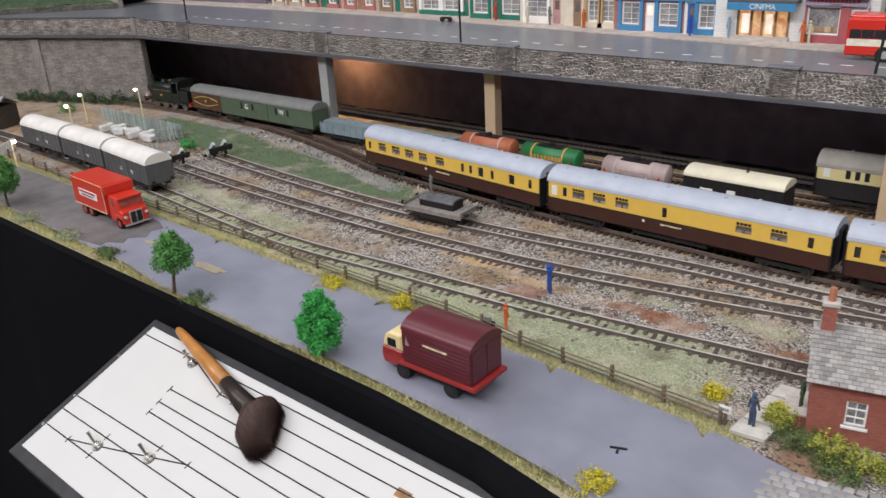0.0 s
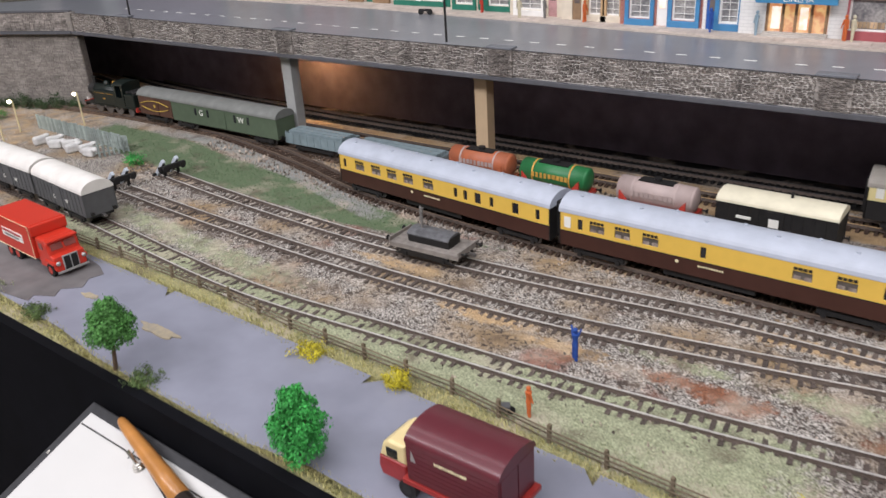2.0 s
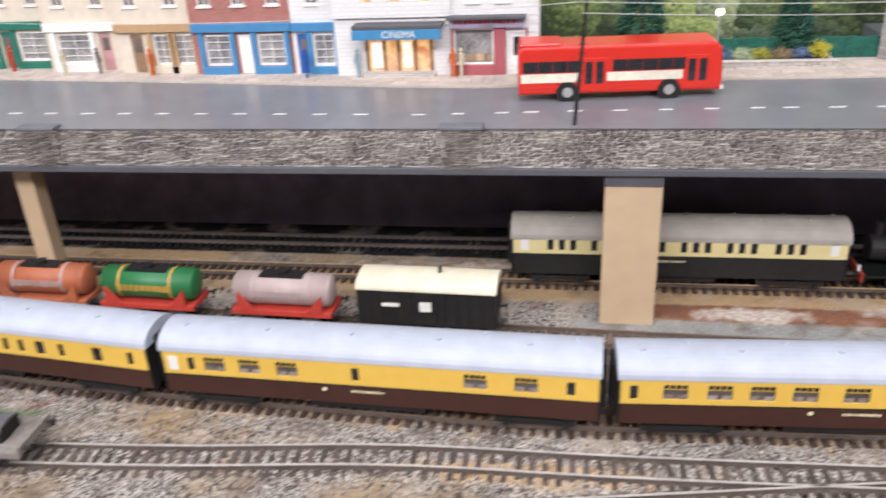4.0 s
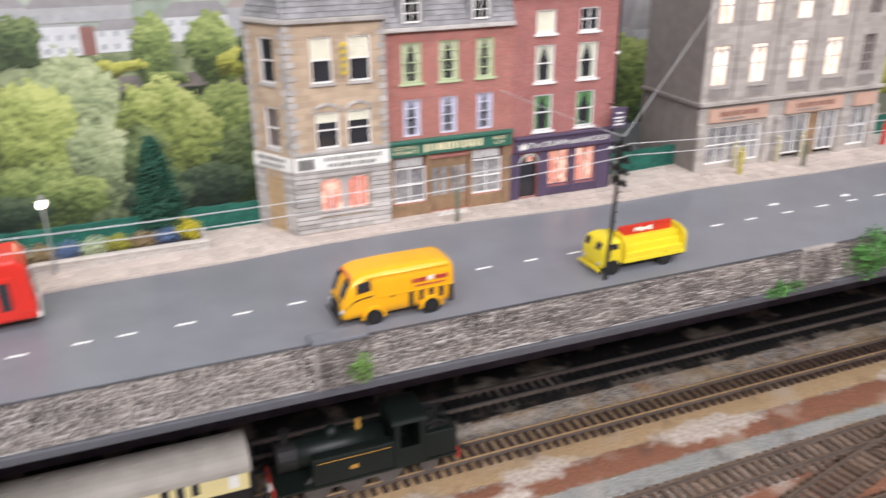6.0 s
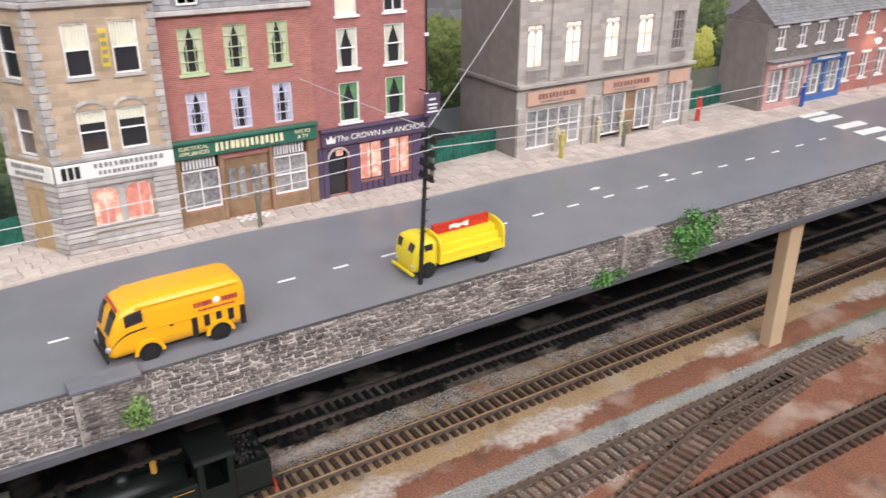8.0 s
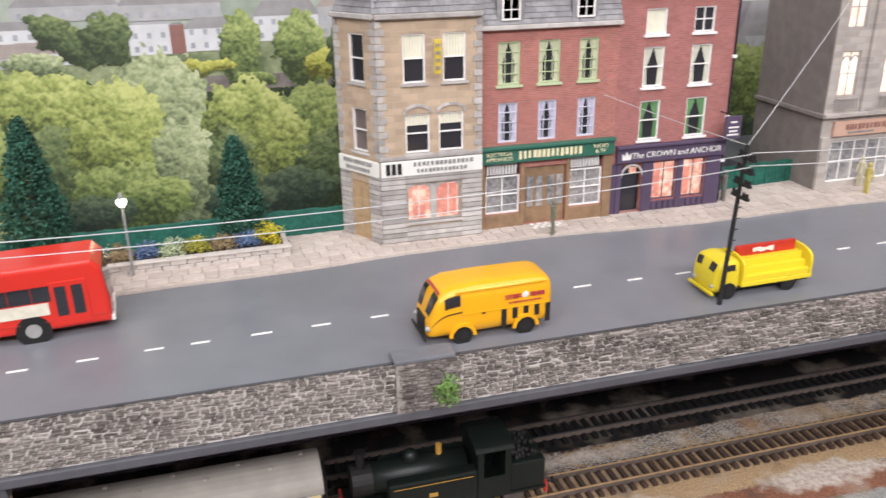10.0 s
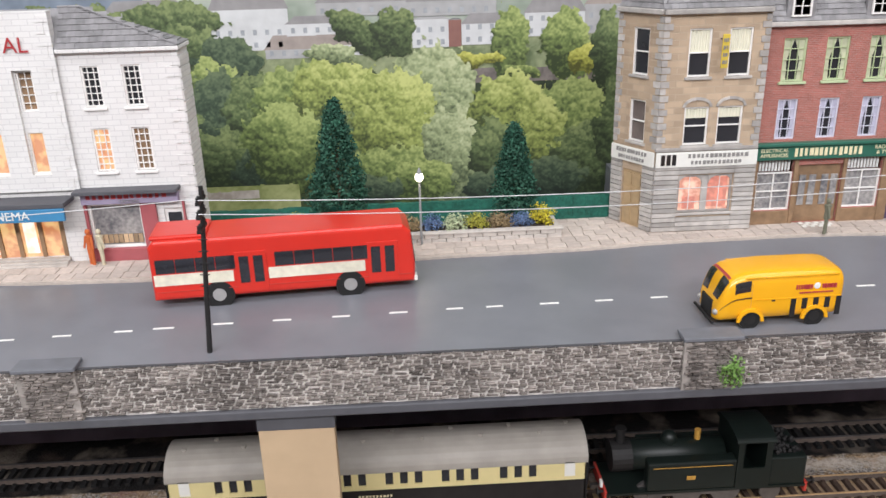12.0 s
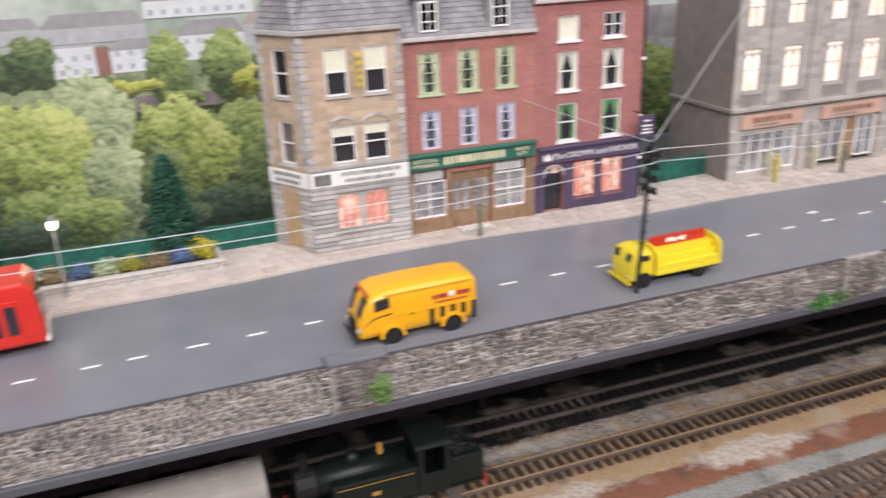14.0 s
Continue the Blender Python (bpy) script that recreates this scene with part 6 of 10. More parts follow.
def coach(label, xa, ya, xb, yb, upper, lower, roof_m, wins, z_rail=0.006, waist=0.0235, eave=0.0400, name="railway_coach", top=0.0505, vents=10, deep=True):
    L = math.hypot(xb - xa, yb - ya)
    t = thing(name, label, "coach", (xa + xb) / 2, (ya + yb) / 2, z_rail - 0.0005, math.degrees(math.atan2(yb - ya, xb - xa)), group="passenger coaches")
    half, W = L / 2 - 0.002, 0.0172
    part("floor", box(B(), -half, half, -W + 0.001, W - 0.001, 0.0100, 0.0112), m_under, t)
    part("lower_side", box(box(B(), -half, half, -W, -W + 0.0012, 0.0105, waist), -half, half, W - 0.0012, W, 0.0105, waist), lower, t, "dark lower body panel")
    part("lining", box(B(), -half, half, -W - 0.00015, -W + 0.0002, waist - 0.0004, waist + 0.0003), m_under, t)
    holes = []
    for f, kind in wins:
        x = -half + f * 2 * half
        if kind == "w":
            holes += [(x - 0.0066, x + 0.0066, waist + 0.0034, waist + 0.0100)]
        elif kind == "m":
            holes += [(x - 0.0036, x + 0.0036, waist + 0.0026, waist + 0.0126)]
        elif kind == "n":
            holes += [(x - 0.0022, x + 0.0022, waist + 0.0030, waist + 0.0122)]
    for s in (-1, 1):
        bm = B()
        pierced(bm, -half, half, waist, eave, 0.0, holes, 0.0012)
        bmesh.ops.remove_doubles(bm, verts=bm.verts, dist=1e-7)
        side = part("upper_side", bm, upper, t, "bright upper body panel with window openings")
        side.matrix_basis = Matrix.Translation((0, -W, 0)) if s < 0 else Matrix.Translation((0, W, 0)) @ Matrix.Rotation(math.pi, 4, "Z")
    for f, kind in wins:
        x = -half + f * 2 * half
        if kind == "w":
            bm = B()
            for k in range(4):
                box(bm, x - 0.0062 + k * 0.0032, x - 0.0036 + k * 0.0032, -W - 0.0003, -W + 0.0003, waist + 0.0108, waist + 0.0130)
            part("ventilator", bm, m_under, t)
        if kind in "wmn":
            a = {"w": 0.0066, "m": 0.0036, "n": 0.0022}[kind]
            part("window", box(B(), x - a, x + a, -W + 0.0011, -W + 0.0014, waist + 0.0026, waist + 0.0126), m_glass if kind != "w" else m_void, t)
            if kind == "w":
                part("seat", box(box(B(), x - 0.0060, x - 0.0012, -W + 0.0006, -W + 0.0010, waist + 0.0034, waist + 0.0062), x + 0.0012, x + 0.0060, -W + 0.0006, -W + 0.0010, waist + 0.0034, waist + 0.0062), m_tablelamp, t)
        if kind == "b":
            part("notice", box(B(), x - 0.0030, x + 0.0030, -W - 0.0003, -W, waist + 0.0030, waist + 0.0125), m_signwhite, t, "white painted panel")
    for s in (-1, 1):
        part("coach_end", box(B(), s * half - 0.0008, s * half + 0.0008, -W, W, 0.0105, eave), m_under, t, "black coach end")
        bm = box(B(), s * half, s * (half + 0.0038), -0.0075, 0.0075, 0.0135, 0.0430, 0.0006) if s > 0 else box(B(), -half - 0.0038, -half, -0.0075, 0.0075, 0.0135, 0.0430, 0.0006)
        part("gangway", bm, m_under, t, "black gangway bellows")
    bm = B()
    prism(bm, [(W + 0.0003, eave - 0.0008)] + arc_roof(W + 0.0003, eave, top - eave) + [(-W - 0.0003, eave - 0.0008)], -half - 0.001, half + 0.001, "x")
    part("roof", bm, roof_m, t, "curved grey roof", smooth=False)
    for k in range(vents):
        x = -half + (k + 0.5) * 2 * half / vents
        part("roof_vent", rod(B(), (x, 0.004 if k % 2 else -0.004, top - 0.0012), (x, 0.004 if k % 2 else -0.004, top + 0.0008), 0.0014, 10), roof_m, t)
    bm = B()
    for s in (-1, 1):
        box(bm, -half, half, s * 0.0125 - 0.0006, s * 0.0125 + 0.0006, 0.0088, 0.0102)
        box(bm, -0.040, 0.030, s * 0.0120 - 0.0016, s * 0.0120 + 0.0016, 0.0045, 0.0092)
    part("underframe", bm, m_under, t)
    bogie(t, -half + 0.035, 0.034)
    bogie(t, half - 0.035, 0.034)
    bars(-0.012, waist - 0.0040, 0.020, 0.0014, 10, m_gold, t, -W - 0.0002, int(L * 9999) % 97)
    part("crest", ball(B(), (half * 0.05 - 0.035, -W, waist - 0.0038), 0.0014, 2, 1, 0.15, 1), m_gold, t)
    return t


ROWS_1 = [(0.030, "n"), (0.115, "w"), (0.205, "w"), (0.290, "w"), (0.375, "w"), (0.475, "w"), (0.605, "n"), (0.650, "n"), (0.705, "m"), (0.765, "n"), (0.865, "m"), (0.955, "n")]
ROWS_2 = [(0.028, "b"), (0.072, "n"), (0.130, "w"), (0.215, "w"), (0.305, "w"), (0.465, "n"), (0.735, "w"), (0.845, "w"), (0.940, "n")]
coach("yellow and chocolate coach with a pale grey roof", -0.5145, -0.0790, -0.2515, -0.1085, m_cream2, m_choc, m_roofgrey, ROWS_1)
coach("yellow and chocolate coach with long blank panel", -0.2465, -0.1087, 0.0165, -0.1175, m_cream2, m_choc, m_roofgrey, ROWS_2)
coach("yellow and chocolate coach beside the street pillar", 0.0215, -0.1175, 0.2845, -0.1055, m_cream2, m_choc, m_roofgrey, ROWS_1)
ROWS_3 = [(0.04, "b"), (0.12, "n"), (0.155, "n"), (0.19, "n"), (0.255, "n"), (0.29, "n"), (0.325, "n"), (0.39, "n"), (0.425, "n"), (0.46, "n"), (0.525, "n"), (0.56, "n"), (0.595, "n"), (0.66, "n"), (0.695, "n"), (0.73, "n"), (0.80, "n"), (0.835, "n"), (0.87, "n"), (0.96, "b")]
coach("cream and black coach with a dirty grey roof", -0.0480, 0.0565, 0.1920, 0.0565, m_cream3, m_under, m_roofdirty, ROWS_3, waist=0.0270, eave=0.0395, top=0.0520, vents=14)


def van_wagon(label, x, y, turn, L, body_m, roof_m, name="goods_van", high=0.0360, marks=None, bogies=False, rise=0.0075, W=0.0150, strapped=True):
    t = thing(name, label, "wagon", x, y, 0.0055, turn, group="goods wagons")
    half = L / 2
    part("body", box(B(), -half, half, -W, W, 0.0100, high, 0.0004), body_m, t)
    bm = B()
    n = max(4, int(L / 0.008))
    for k in range(n + 1 if strapped else 0):
        xx = -half + k * L / n
        box(bm, xx - 0.0005, xx + 0.0005, -W - 0.0005, -W, 0.0105, high)
        box(bm, xx - 0.0005, xx + 0.0005, W, W + 0.0005, 0.0105, high)
    pieces("side_strapping", bm, body_m, t)
    bm = B()
    prism(bm, [(W + 0.0008, high - 0.0006)] + arc_roof(W + 0.0008, high, rise) + [(-W - 0.0008, high - 0.0006)], -half - 0.0008, half + 0.0008, "x")
    part("roof", bm, roof_m, t, "curved roof")
    part("door", box(B(), -0.0075, 0.0075, -W - 0.0009, -W, 0.0110, high - 0.002, 0.0002), body_m, t)
    part("solebar", box(B(), -half, half, -0.0110, 0.0110, 0.0078, 0.0100), m_under, t)
    buffers(t, L)
    if bogies:
        bogie(t, -half + 0.026, 0.024)
        bogie(t, half - 0.026, 0.024)
    else:
        bogie(t, 0.0, L * 0.55)
    for i, (word, fx, fz, s) in enumerate(marks or ()):
        lettering(word, fx * half, fz, s, m_signwhite, t, -W - 0.0012)
        for side in (() if strapped else (-0.0125, 0.0125)):
            part("window", box(B(), fx * half + side - 0.0018, fx * half + side + 0.0018, -W - 0.0006, -W, fz - 0.0040, fz + 0.0055), m_glass, t, "narrow dark window")
    return t


m_wagrey = mat("wagon_grey", (0.092, 0.092, 0.096), 0.6, vary=0.12, scale=150)
m_roofwhite = mat("white_roof", (0.80, 0.77, 0.73), 0.7, second=(0.64, 0.61, 0.57), scale=60)
m_vangreen = mat("van_green", (0.085, 0.115, 0.075), 0.5, vary=0.1, scale=120)
m_vanroof = mat("van_roof_grey", (0.17, 0.175, 0.165), 0.6, vary=0.15, scale=90)
m_brown = mat("van_brown", (0.085, 0.040, 0.028), 0.5, vary=0.15, scale=120)
for x, y, tr in ((-0.955, -0.2535, -2.0), (-0.838, -0.2600, -3.4), (-0.722, -0.2700, -6.0)):
    van_wagon("dark grey van with a whitened curved roof", x, y, tr, 0.108, m_wagrey, m_roofwhite, high=0.0345, rise=0.0105, marks=(("G", -0.15, 0.0200, 0.006), ("W", 0.35, 0.0200, 0.006)), bogies=True, W=0.0160)
van_wagon("long green bogie van lettered G W", -0.783, -0.0095, -1.0, 0.205, m_vangreen, m_vanroof, bogies=True, rise=0.0095, strapped=False, marks=(("G", -0.38, 0.0265, 0.011), ("W", 0.38, 0.0265, 0.011)))
m_scroll = mat("scroll_gold", (0.52, 0.36, 0.06), 0.5)
bv = van_wagon("small brown van with a gold scroll", -0.925, -0.0060, 0.0, 0.072, m_brown, m_vanroof, rise=0.0085, strapped=False)
sc = part("scroll", ball(B(), (0.0, -0.0158, 0.0235), 0.0024, 2, 1, 0.1, 1), m_scroll, bv, "gold painted scroll")
for side in (-1, 1):
    bow = [Vector((-0.030 + 0.005 * k, -0.0158, 0.0235 + side * (0.0020 + 0.0048 * math.sin(math.pi * k / 12)))) for k in range(13)]
    part("scroll_line", tube(B(), bow, 0.0006), m_scroll, sc)
brake = van_wagon("black brake van with a cream roof", -0.0980, -0.0255, -2.0, 0.094, m_under, mat("cream_roof", (0.68, 0.63, 0.48), 0.7, vary=0.12, scale=80), rise=0.0070, high=0.0370, name="brake_van")
part("notice", box(box(B(), -0.004, 0.004, -0.0166, -0.0160, 0.0220, 0.0290), -0.030, -0.018, -0.0166, -0.0160, 0.0250, 0.0275), m_signwhite, brake)
part("chimney", rod(B(), (0.008, 0.0, 0.043), (0.008, 0.0, 0.0485), 0.0012), m_under, brake)


def tank_wagon(label, x, y, turn, L, tank_m, frame_m, strap_m):
    t = thing("tank_wagon", label, "wagon", x, y, 0.0055, turn, group="goods wagons")
    half = L / 2
    bm = rod(B(), (-half + 0.003, 0, 0.0262), (half - 0.003, 0, 0.0262), 0.0118, 24)
    for s in (-1, 1):
        ball(bm, (s * (half - 0.003), 0, 0.0262), 0.0117, 2, 0.25, 1, 1)
    part("barrel", bm, tank_m, t, "painted cylindrical tank", smooth=True)
    part("filler", rod(B(), (0, 0, 0.0370), (0, 0, 0.0410), 0.0038, 16), m_under, t)
    part("walkway", box(B(), -0.016, 0.016, -0.0055, 0.0055, 0.0372, 0.0382), m_under, t)
    for dx in (-0.020, 0.020):
        part("strap", rod(B(), (dx - 0.0008, 0, 0.0262), (dx + 0.0008, 0, 0.0262), 0.0122, 24), strap_m, t)
    part("frame", box(B(), -half, half, -0.0130, 0.0130, 0.0105, 0.0145, 0.0003), frame_m, t)
    for s in (-1, 1):
        bm = B()
        prism(bm, [(s * (half - 0.006), 0.0145), (s * (half - 0.018), 0.0145), (s * (half - 0.006), 0.0280)], -0.0135, -0.0115, "y")
        part("end_stay", bm, frame_m, t)
    bars(-0.020, 0.0270, 0.040, 0.0050, 9, strap_m, t, -0.0122, int(abs(x) * 1000))
    buffers(t, L)
    bogie(t, 0.0, L * 0.55)
    return t


m_orange = mat("tank_orange", (0.46, 0.13, 0.055), 0.5, second=(0.33, 0.11, 0.06), scale=120)
m_tkgreen = mat("tank_green", (0.025, 0.16, 0.055), 0.4, vary=0.12, scale=100)
m_pinkgrey = mat("tank_pinkish_grey", (0.42, 0.33, 0.31), 0.5, vary=0.12, scale=100)
m_redframe = mat("frame_red", (0.46, 0.05, 0.035), 0.5, vary=0.1)
m_ochre = mat("ochre_band", (0.55, 0.30, 0.06), 0.5)
tank_wagon("orange tank wagon with pale lettering", -0.3920, -0.0165, -1.5, 0.074, m_orange, m_orange, m_pinkgrey)
tank_wagon("green tank wagon with ochre lettering and red frame", -0.3060, -0.0190, -2.0, 0.074, m_tkgreen, m_redframe, m_ochre)
tank_wagon("pinkish grey tank wagon", -0.2030, -0.0225, -2.0, 0.074, m_pinkgrey, m_redframe, m_pinkgrey)


def open_wagon(label, x, y, turn, L, body_m, load=None):
    t = thing("open_wagon", label, "wagon", x, y, 0.0055, turn, group="goods wagons")
    half, W = L / 2, 0.0150
    part("floor", box(B(), -half, half, -W, W, 0.0098, 0.0115), body_m, t)
    for s in (-1, 1):
        part("side", box(B(), -half, half, *sorted((s * W, s * (W - 0.0012))), 0.0115, 0.0225), body_m, t)
        part("end", box(B(), *sorted((s * half, s * (half - 0.0012))), -W + 0.0012, W - 0.0012, 0.0115, 0.0225), body_m, t)
    bm = B()
    for k in range(9):
        xx = -half + 0.002 + k * (L - 0.004) / 8
        box(bm, xx - 0.0007, xx + 0.0007, -W - 0.0006, -W, 0.0105, 0.0250)
    part("stanchion", bm, body_m, t)
    if load:
        for k in range(5):
            y0 = -0.0115 + k * 0.0046
            part("girder", box(B(), -half + 0.004, half - 0.004, y0, y0 + 0.0034, 0.0116, 0.0250 + 0.0006 * (k % 2)), load, t)
    buffers(t, L)
    bogie(t, 0.0, L * 0.55)
    return t


m_bluegrey = mat("steel_blue_grey", (0.20, 0.255, 0.275), 0.5, vary=0.15, scale=120)
open_wagon("blue-grey open wagon loaded with girders", -0.5010, -0.0135, -0.8, 0.118, m_bluegrey, m_bluegrey)
open_wagon("blue-grey open wagon loaded with girders", -0.6200, -0.0125, 0.0, 0.092, m_bluegrey, m_bluegrey)


def flat_wagon(x, y, turn):
    t = thing("flat_wagon", "weathered grey flat wagon carrying a black load", "wagon", x, y, 0.0055, turn)
    m_old = mat("old_wood_grey", (0.225, 0.200, 0.180), 0.85, vary=0.25, scale=160)
    for k in range(8):
        y0 = -0.0160 + k * 0.0040
        part("plank", box(B(), -0.0345, 0.0345, y0 + 0.0001, y0 + 0.0039, 0.0110, 0.0128 + 0.0002 * (k % 3), 0.0002), m_old, t)
    part("frame", box(box(B(), -0.0345, 0.0345, -0.0158, -0.0140, 0.0085, 0.0110), -0.0345, 0.0345, 0.0140, 0.0158, 0.0085, 0.0110), m_old, t)
    for s in (-1, 1):
        part("end_board", box(B(), *sorted((s * 0.0345, s * 0.0355)), -0.0160, 0.0160, 0.0110, 0.0160), m_old, t)
    bm = B()
    for s in (-1, 1):
        box(bm, -0.0300, 0.0300, s * 0.0150 - 0.0004, s * 0.0150 + 0.0004, 0.0030, 0.0042)
        for k in (-1, 1):
            rod(bm, (k * 0.030, s * 0.0150, 0.0036), (k * 0.012, s * 0.0150, 0.0085), 0.0005, 6)
    part("brake_gear", bm, m_under, t)
    bm = B()
    prism(bm, [(-0.0085, 0.0128), (-0.0090, 0.0200), (-0.0070, 0.0222), (-0.0015, 0.0235), (0.0015, 0.0234), (0.0072, 0.0221), (0.0090, 0.0200), (0.0085, 0.0128)], -0.0200, 0.0210, "x")
    ld = part("load", bm, m_under, t, "long black crate under a sheet")
    sheet_m = mat("crate_sheet", (0.105, 0.105, 0.112), 0.7, vary=0.35, scale=200, bump=0.6)
    for x0, x1 in ((-0.0206, -0.0070), (-0.0068, 0.0075), (0.0077, 0.0216)):
        bm = B()
        prism(bm, [(-0.0094, 0.0192), (-0.0096, 0.0204), (-0.0073, 0.0227), (-0.0015, 0.0240), (0.0015, 0.0239), (0.0075, 0.0226), (0.0096, 0.0204), (0.0094, 0.0192), (0.0072, 0.0218), (-0.0070, 0.0218)], x0, x1, "x")
        part("sheet_fold", bm, sheet_m, ld, "dusty grey cover sheet")
    buffers(t, 0.071)
    bogie(t, 0.0, 0.038)
    return t


flat_wagon(-0.3370, -0.1775, 1.5)


def tank_engine(label, x, y, turn, body_m, z=0.0055):
    t = thing("tank_engine", label, "locomotive", x, y, z, turn)
    part("footplate", box(box(B(), -0.058, 0.058, -0.0155, 0.0155, 0.0125, 0.0140), -0.0595, -0.058, -0.0155, 0.0155, 0.0085, 0.0140), body_m, t)
    part("boiler", rod(B(), (-0.048, 0, 0.0300), (0.012, 0, 0.0300), 0.0090, 20), body_m, t, smooth=True)
    part("smokebox", rod(B(), (-0.055, 0, 0.0300), (-0.043, 0, 0.0300), 0.0094, 20), m_under, t)
    for s in (-1, 1):
        part("side_tank", box(B(), -0.036, 0.016, *sorted((s * 0.0155, s * 0.0075)), 0.0140, 0.0335, 0.0012), body_m, t)
    part("lining", box(B(), -0.033, 0.013, -0.0158, -0.0155, 0.0300, 0.0303), m_ochre, t)
    part("lamp_badge", box(B(), -0.013, -0.008, -0.0159, -0.0155, 0.0215, 0.0240), m_ochre, t)
    part("chimney", rod(rod(B(), (-0.049, 0, 0.038), (-0.049, 0, 0.0480), 0.0026, 14), (-0.049, 0, 0.0475), (-0.049, 0, 0.0490), 0.0033, 14), m_under, t)
    part("dome", ball(B(), (-0.020, 0, 0.0395), 0.0050, 2, 1, 1, 1.2), body_m, t, smooth=True)
    part("safety_valve", rod(B(), (-0.003, 0, 0.038), (-0.003, 0, 0.0450), 0.0018, 10), m_ochre, t)
    bm = B()
    for s in (-1, 1):
        a, b = sorted((s * 0.0155, s * 0.0145))
        box(bm, 0.016, 0.036, a, b, 0.0140, 0.0270)
        box(bm, 0.016, 0.0195, a, b, 0.0270, 0.0450)
        box(bm, 0.0325, 0.036, a, b, 0.0270, 0.0450)
    box(bm, 0.016, 0.017, -0.0145, 0.0145, 0.0140, 0.0450)
    box(bm, 0.035, 0.036, -0.0145, 0.0145, 0.0140, 0.0450)
    pieces("cab_sheet", bm, body_m, t)
    bm = B()
    prism(bm, [(0.0162, 0.0444)] + arc_roof(0.0162, 0.0450, 0.0042) + [(-0.0162, 0.0444)], 0.0145, 0.0375, "x")
    part("cab_roof", bm, body_m, t)
    part("bunker", box(B(), 0.036, 0.0575, -0.0150, 0.0150, 0.0140, 0.0330, 0.0010), body_m, t)
    coal = B()
    for _ in range(60):
        ball(coal, (random.uniform(0.039, 0.055), random.uniform(-0.012, 0.012), 0.0335 + random.uniform(0, 0.002)), random.uniform(0.0012, 0.0022), 1)
    tagged(part("coal", coal, m_under, t), kind="stuff")
    for dx in (-0.033, -0.010, 0.013):
        bm = B()
        for s in (-1, 1):
            rod(bm, (dx, s * 0.0085, 0.0090), (dx, s * 0.0105, 0.0090), 0.0088, 24)
        part("driving_wheel", bm, m_wheel, t)
    for dx in (0.040,):
        bm = B()
        for s in (-1, 1):
            rod(bm, (dx, s * 0.0085, 0.0065), (dx, s * 0.0105, 0.0065), 0.0062, 20)
        part("trailing_wheel", bm, m_wheel, t)
    part("coupling_rod", box(B(), -0.034, 0.014, -0.0122, -0.0112, 0.0080, 0.0096), m_wheel, t)
    pieces("buffer_beam", box(box(B(), -0.0605, -0.0590, -0.0150, 0.0150, 0.0085, 0.0150), 0.0580, 0.0595, -0.0150, 0.0150, 0.0085, 0.0150), m_redframe, t, "red buffer beam")
    part("tail_lamp", box(B(), -0.0620, -0.0605, -0.0100, -0.0070, 0.0150, 0.0190), m_signwhite, t)
    buffers(t, 0.119)
    return t


m_engine = mat("engine_green", (0.0085, 0.0135, 0.0115), 0.42, vary=0.15, scale=120)
tank_engine("dark green tank engine at the train's head", -1.0300, -0.0080, 2.0, m_engine)
tank_engine("dark green tank engine coupled to a coach", 0.2625, 0.0565, 0.0, m_engine, 0.0055)

# ---------------------------------------------------------------- road vehicles
m_tyre = mat("tyre_rubber", (0.012, 0.012, 0.012), 0.8, vary=0.2)
m_hub = mat("hub_grey", (0.42, 0.41, 0.40), 0.4, 0.4, vary=0.1)
m_pane = mat("vehicle_glass", (0.02, 0.02, 0.025), 0.08, spec=0.8, vary=0.2)


def road_wheel(parent, x, y, r, w=0.0030, hub=None):
    s = -1 if y < 0 else 1
    wh = part("wheel", rod(B(), (x, y - w / 2, r), (x, y + w / 2, r), r, 24), m_tyre, parent)
    part("hub", rod(B(), (x, y + s * w / 2 - 0.0002, r), (x, y + s * (w / 2 + 0.0003), r), r * 0.55, 16), hub or m_hub, wh)
    return wh


def body_shape(bm, profile, half, round_=0.0015, taper=0.0):
    """A vehicle body: its side outline swept across its width, edges rounded."""
    n0 = set(bm.verts)
    prism(bm, profile, -half, half, "y")
    es = [e for e in bm.edges if all(v not in n0 for v in e.verts)]
    long_edges = [e for e in es if abs(e.verts[0].co.y - e.verts[1].co.y) < 1e-6]
    bmesh.ops.bevel(bm, geom=long_edges, offset=round_, segments=3, affect="EDGES", profile=0.5)
    return bm


# yellow delivery van with black stripes
m_vanyel = mat("van_orange_yellow", (0.82, 0.40, 0.012), 0.25, vary=0.03, scale=60, coat=0.3)
yv = thing("delivery_van", "orange-yellow delivery van with black stripes", "van", 0.2370, 0.0185, ROAD, 2.0)
VAN = [(0.0050, 0.0086, 0.0045, 0.0118), (0.0055, 0.0103, 0.0038, 0.0134), (0.0064, 0.0115, 0.0034, 0.0158), (0.0077, 0.0124, 0.0032, 0.0194), (0.0092, 0.0129, 0.0032, 0.0230), (0.0110, 0.0130, 0.0032, 0.0256), (0.0140, 0.0130, 0.0032, 0.0276), (0.0200, 0.0130, 0.0032, 0.0288), (0.0320, 0.0130, 0.0032, 0.0294), (0.0560, 0.0130, 0.0034, 0.0291), (0.0640, 0.0130, 0.0036, 0.0284), (0.0664, 0.0126, 0.0040, 0.0276), (0.0674, 0.0118, 0.0050, 0.0262)]
part("body", loft(B(), VAN), m_vanyel, yv, smooth=True)
for a0, a1 in ((52, 87), (93, 128)):
    part("windscreen", loft_patch(B(), VAN, 0.0061, 0.0106, a0, a1), m_pane, yv, "slanting dark windscreen half")
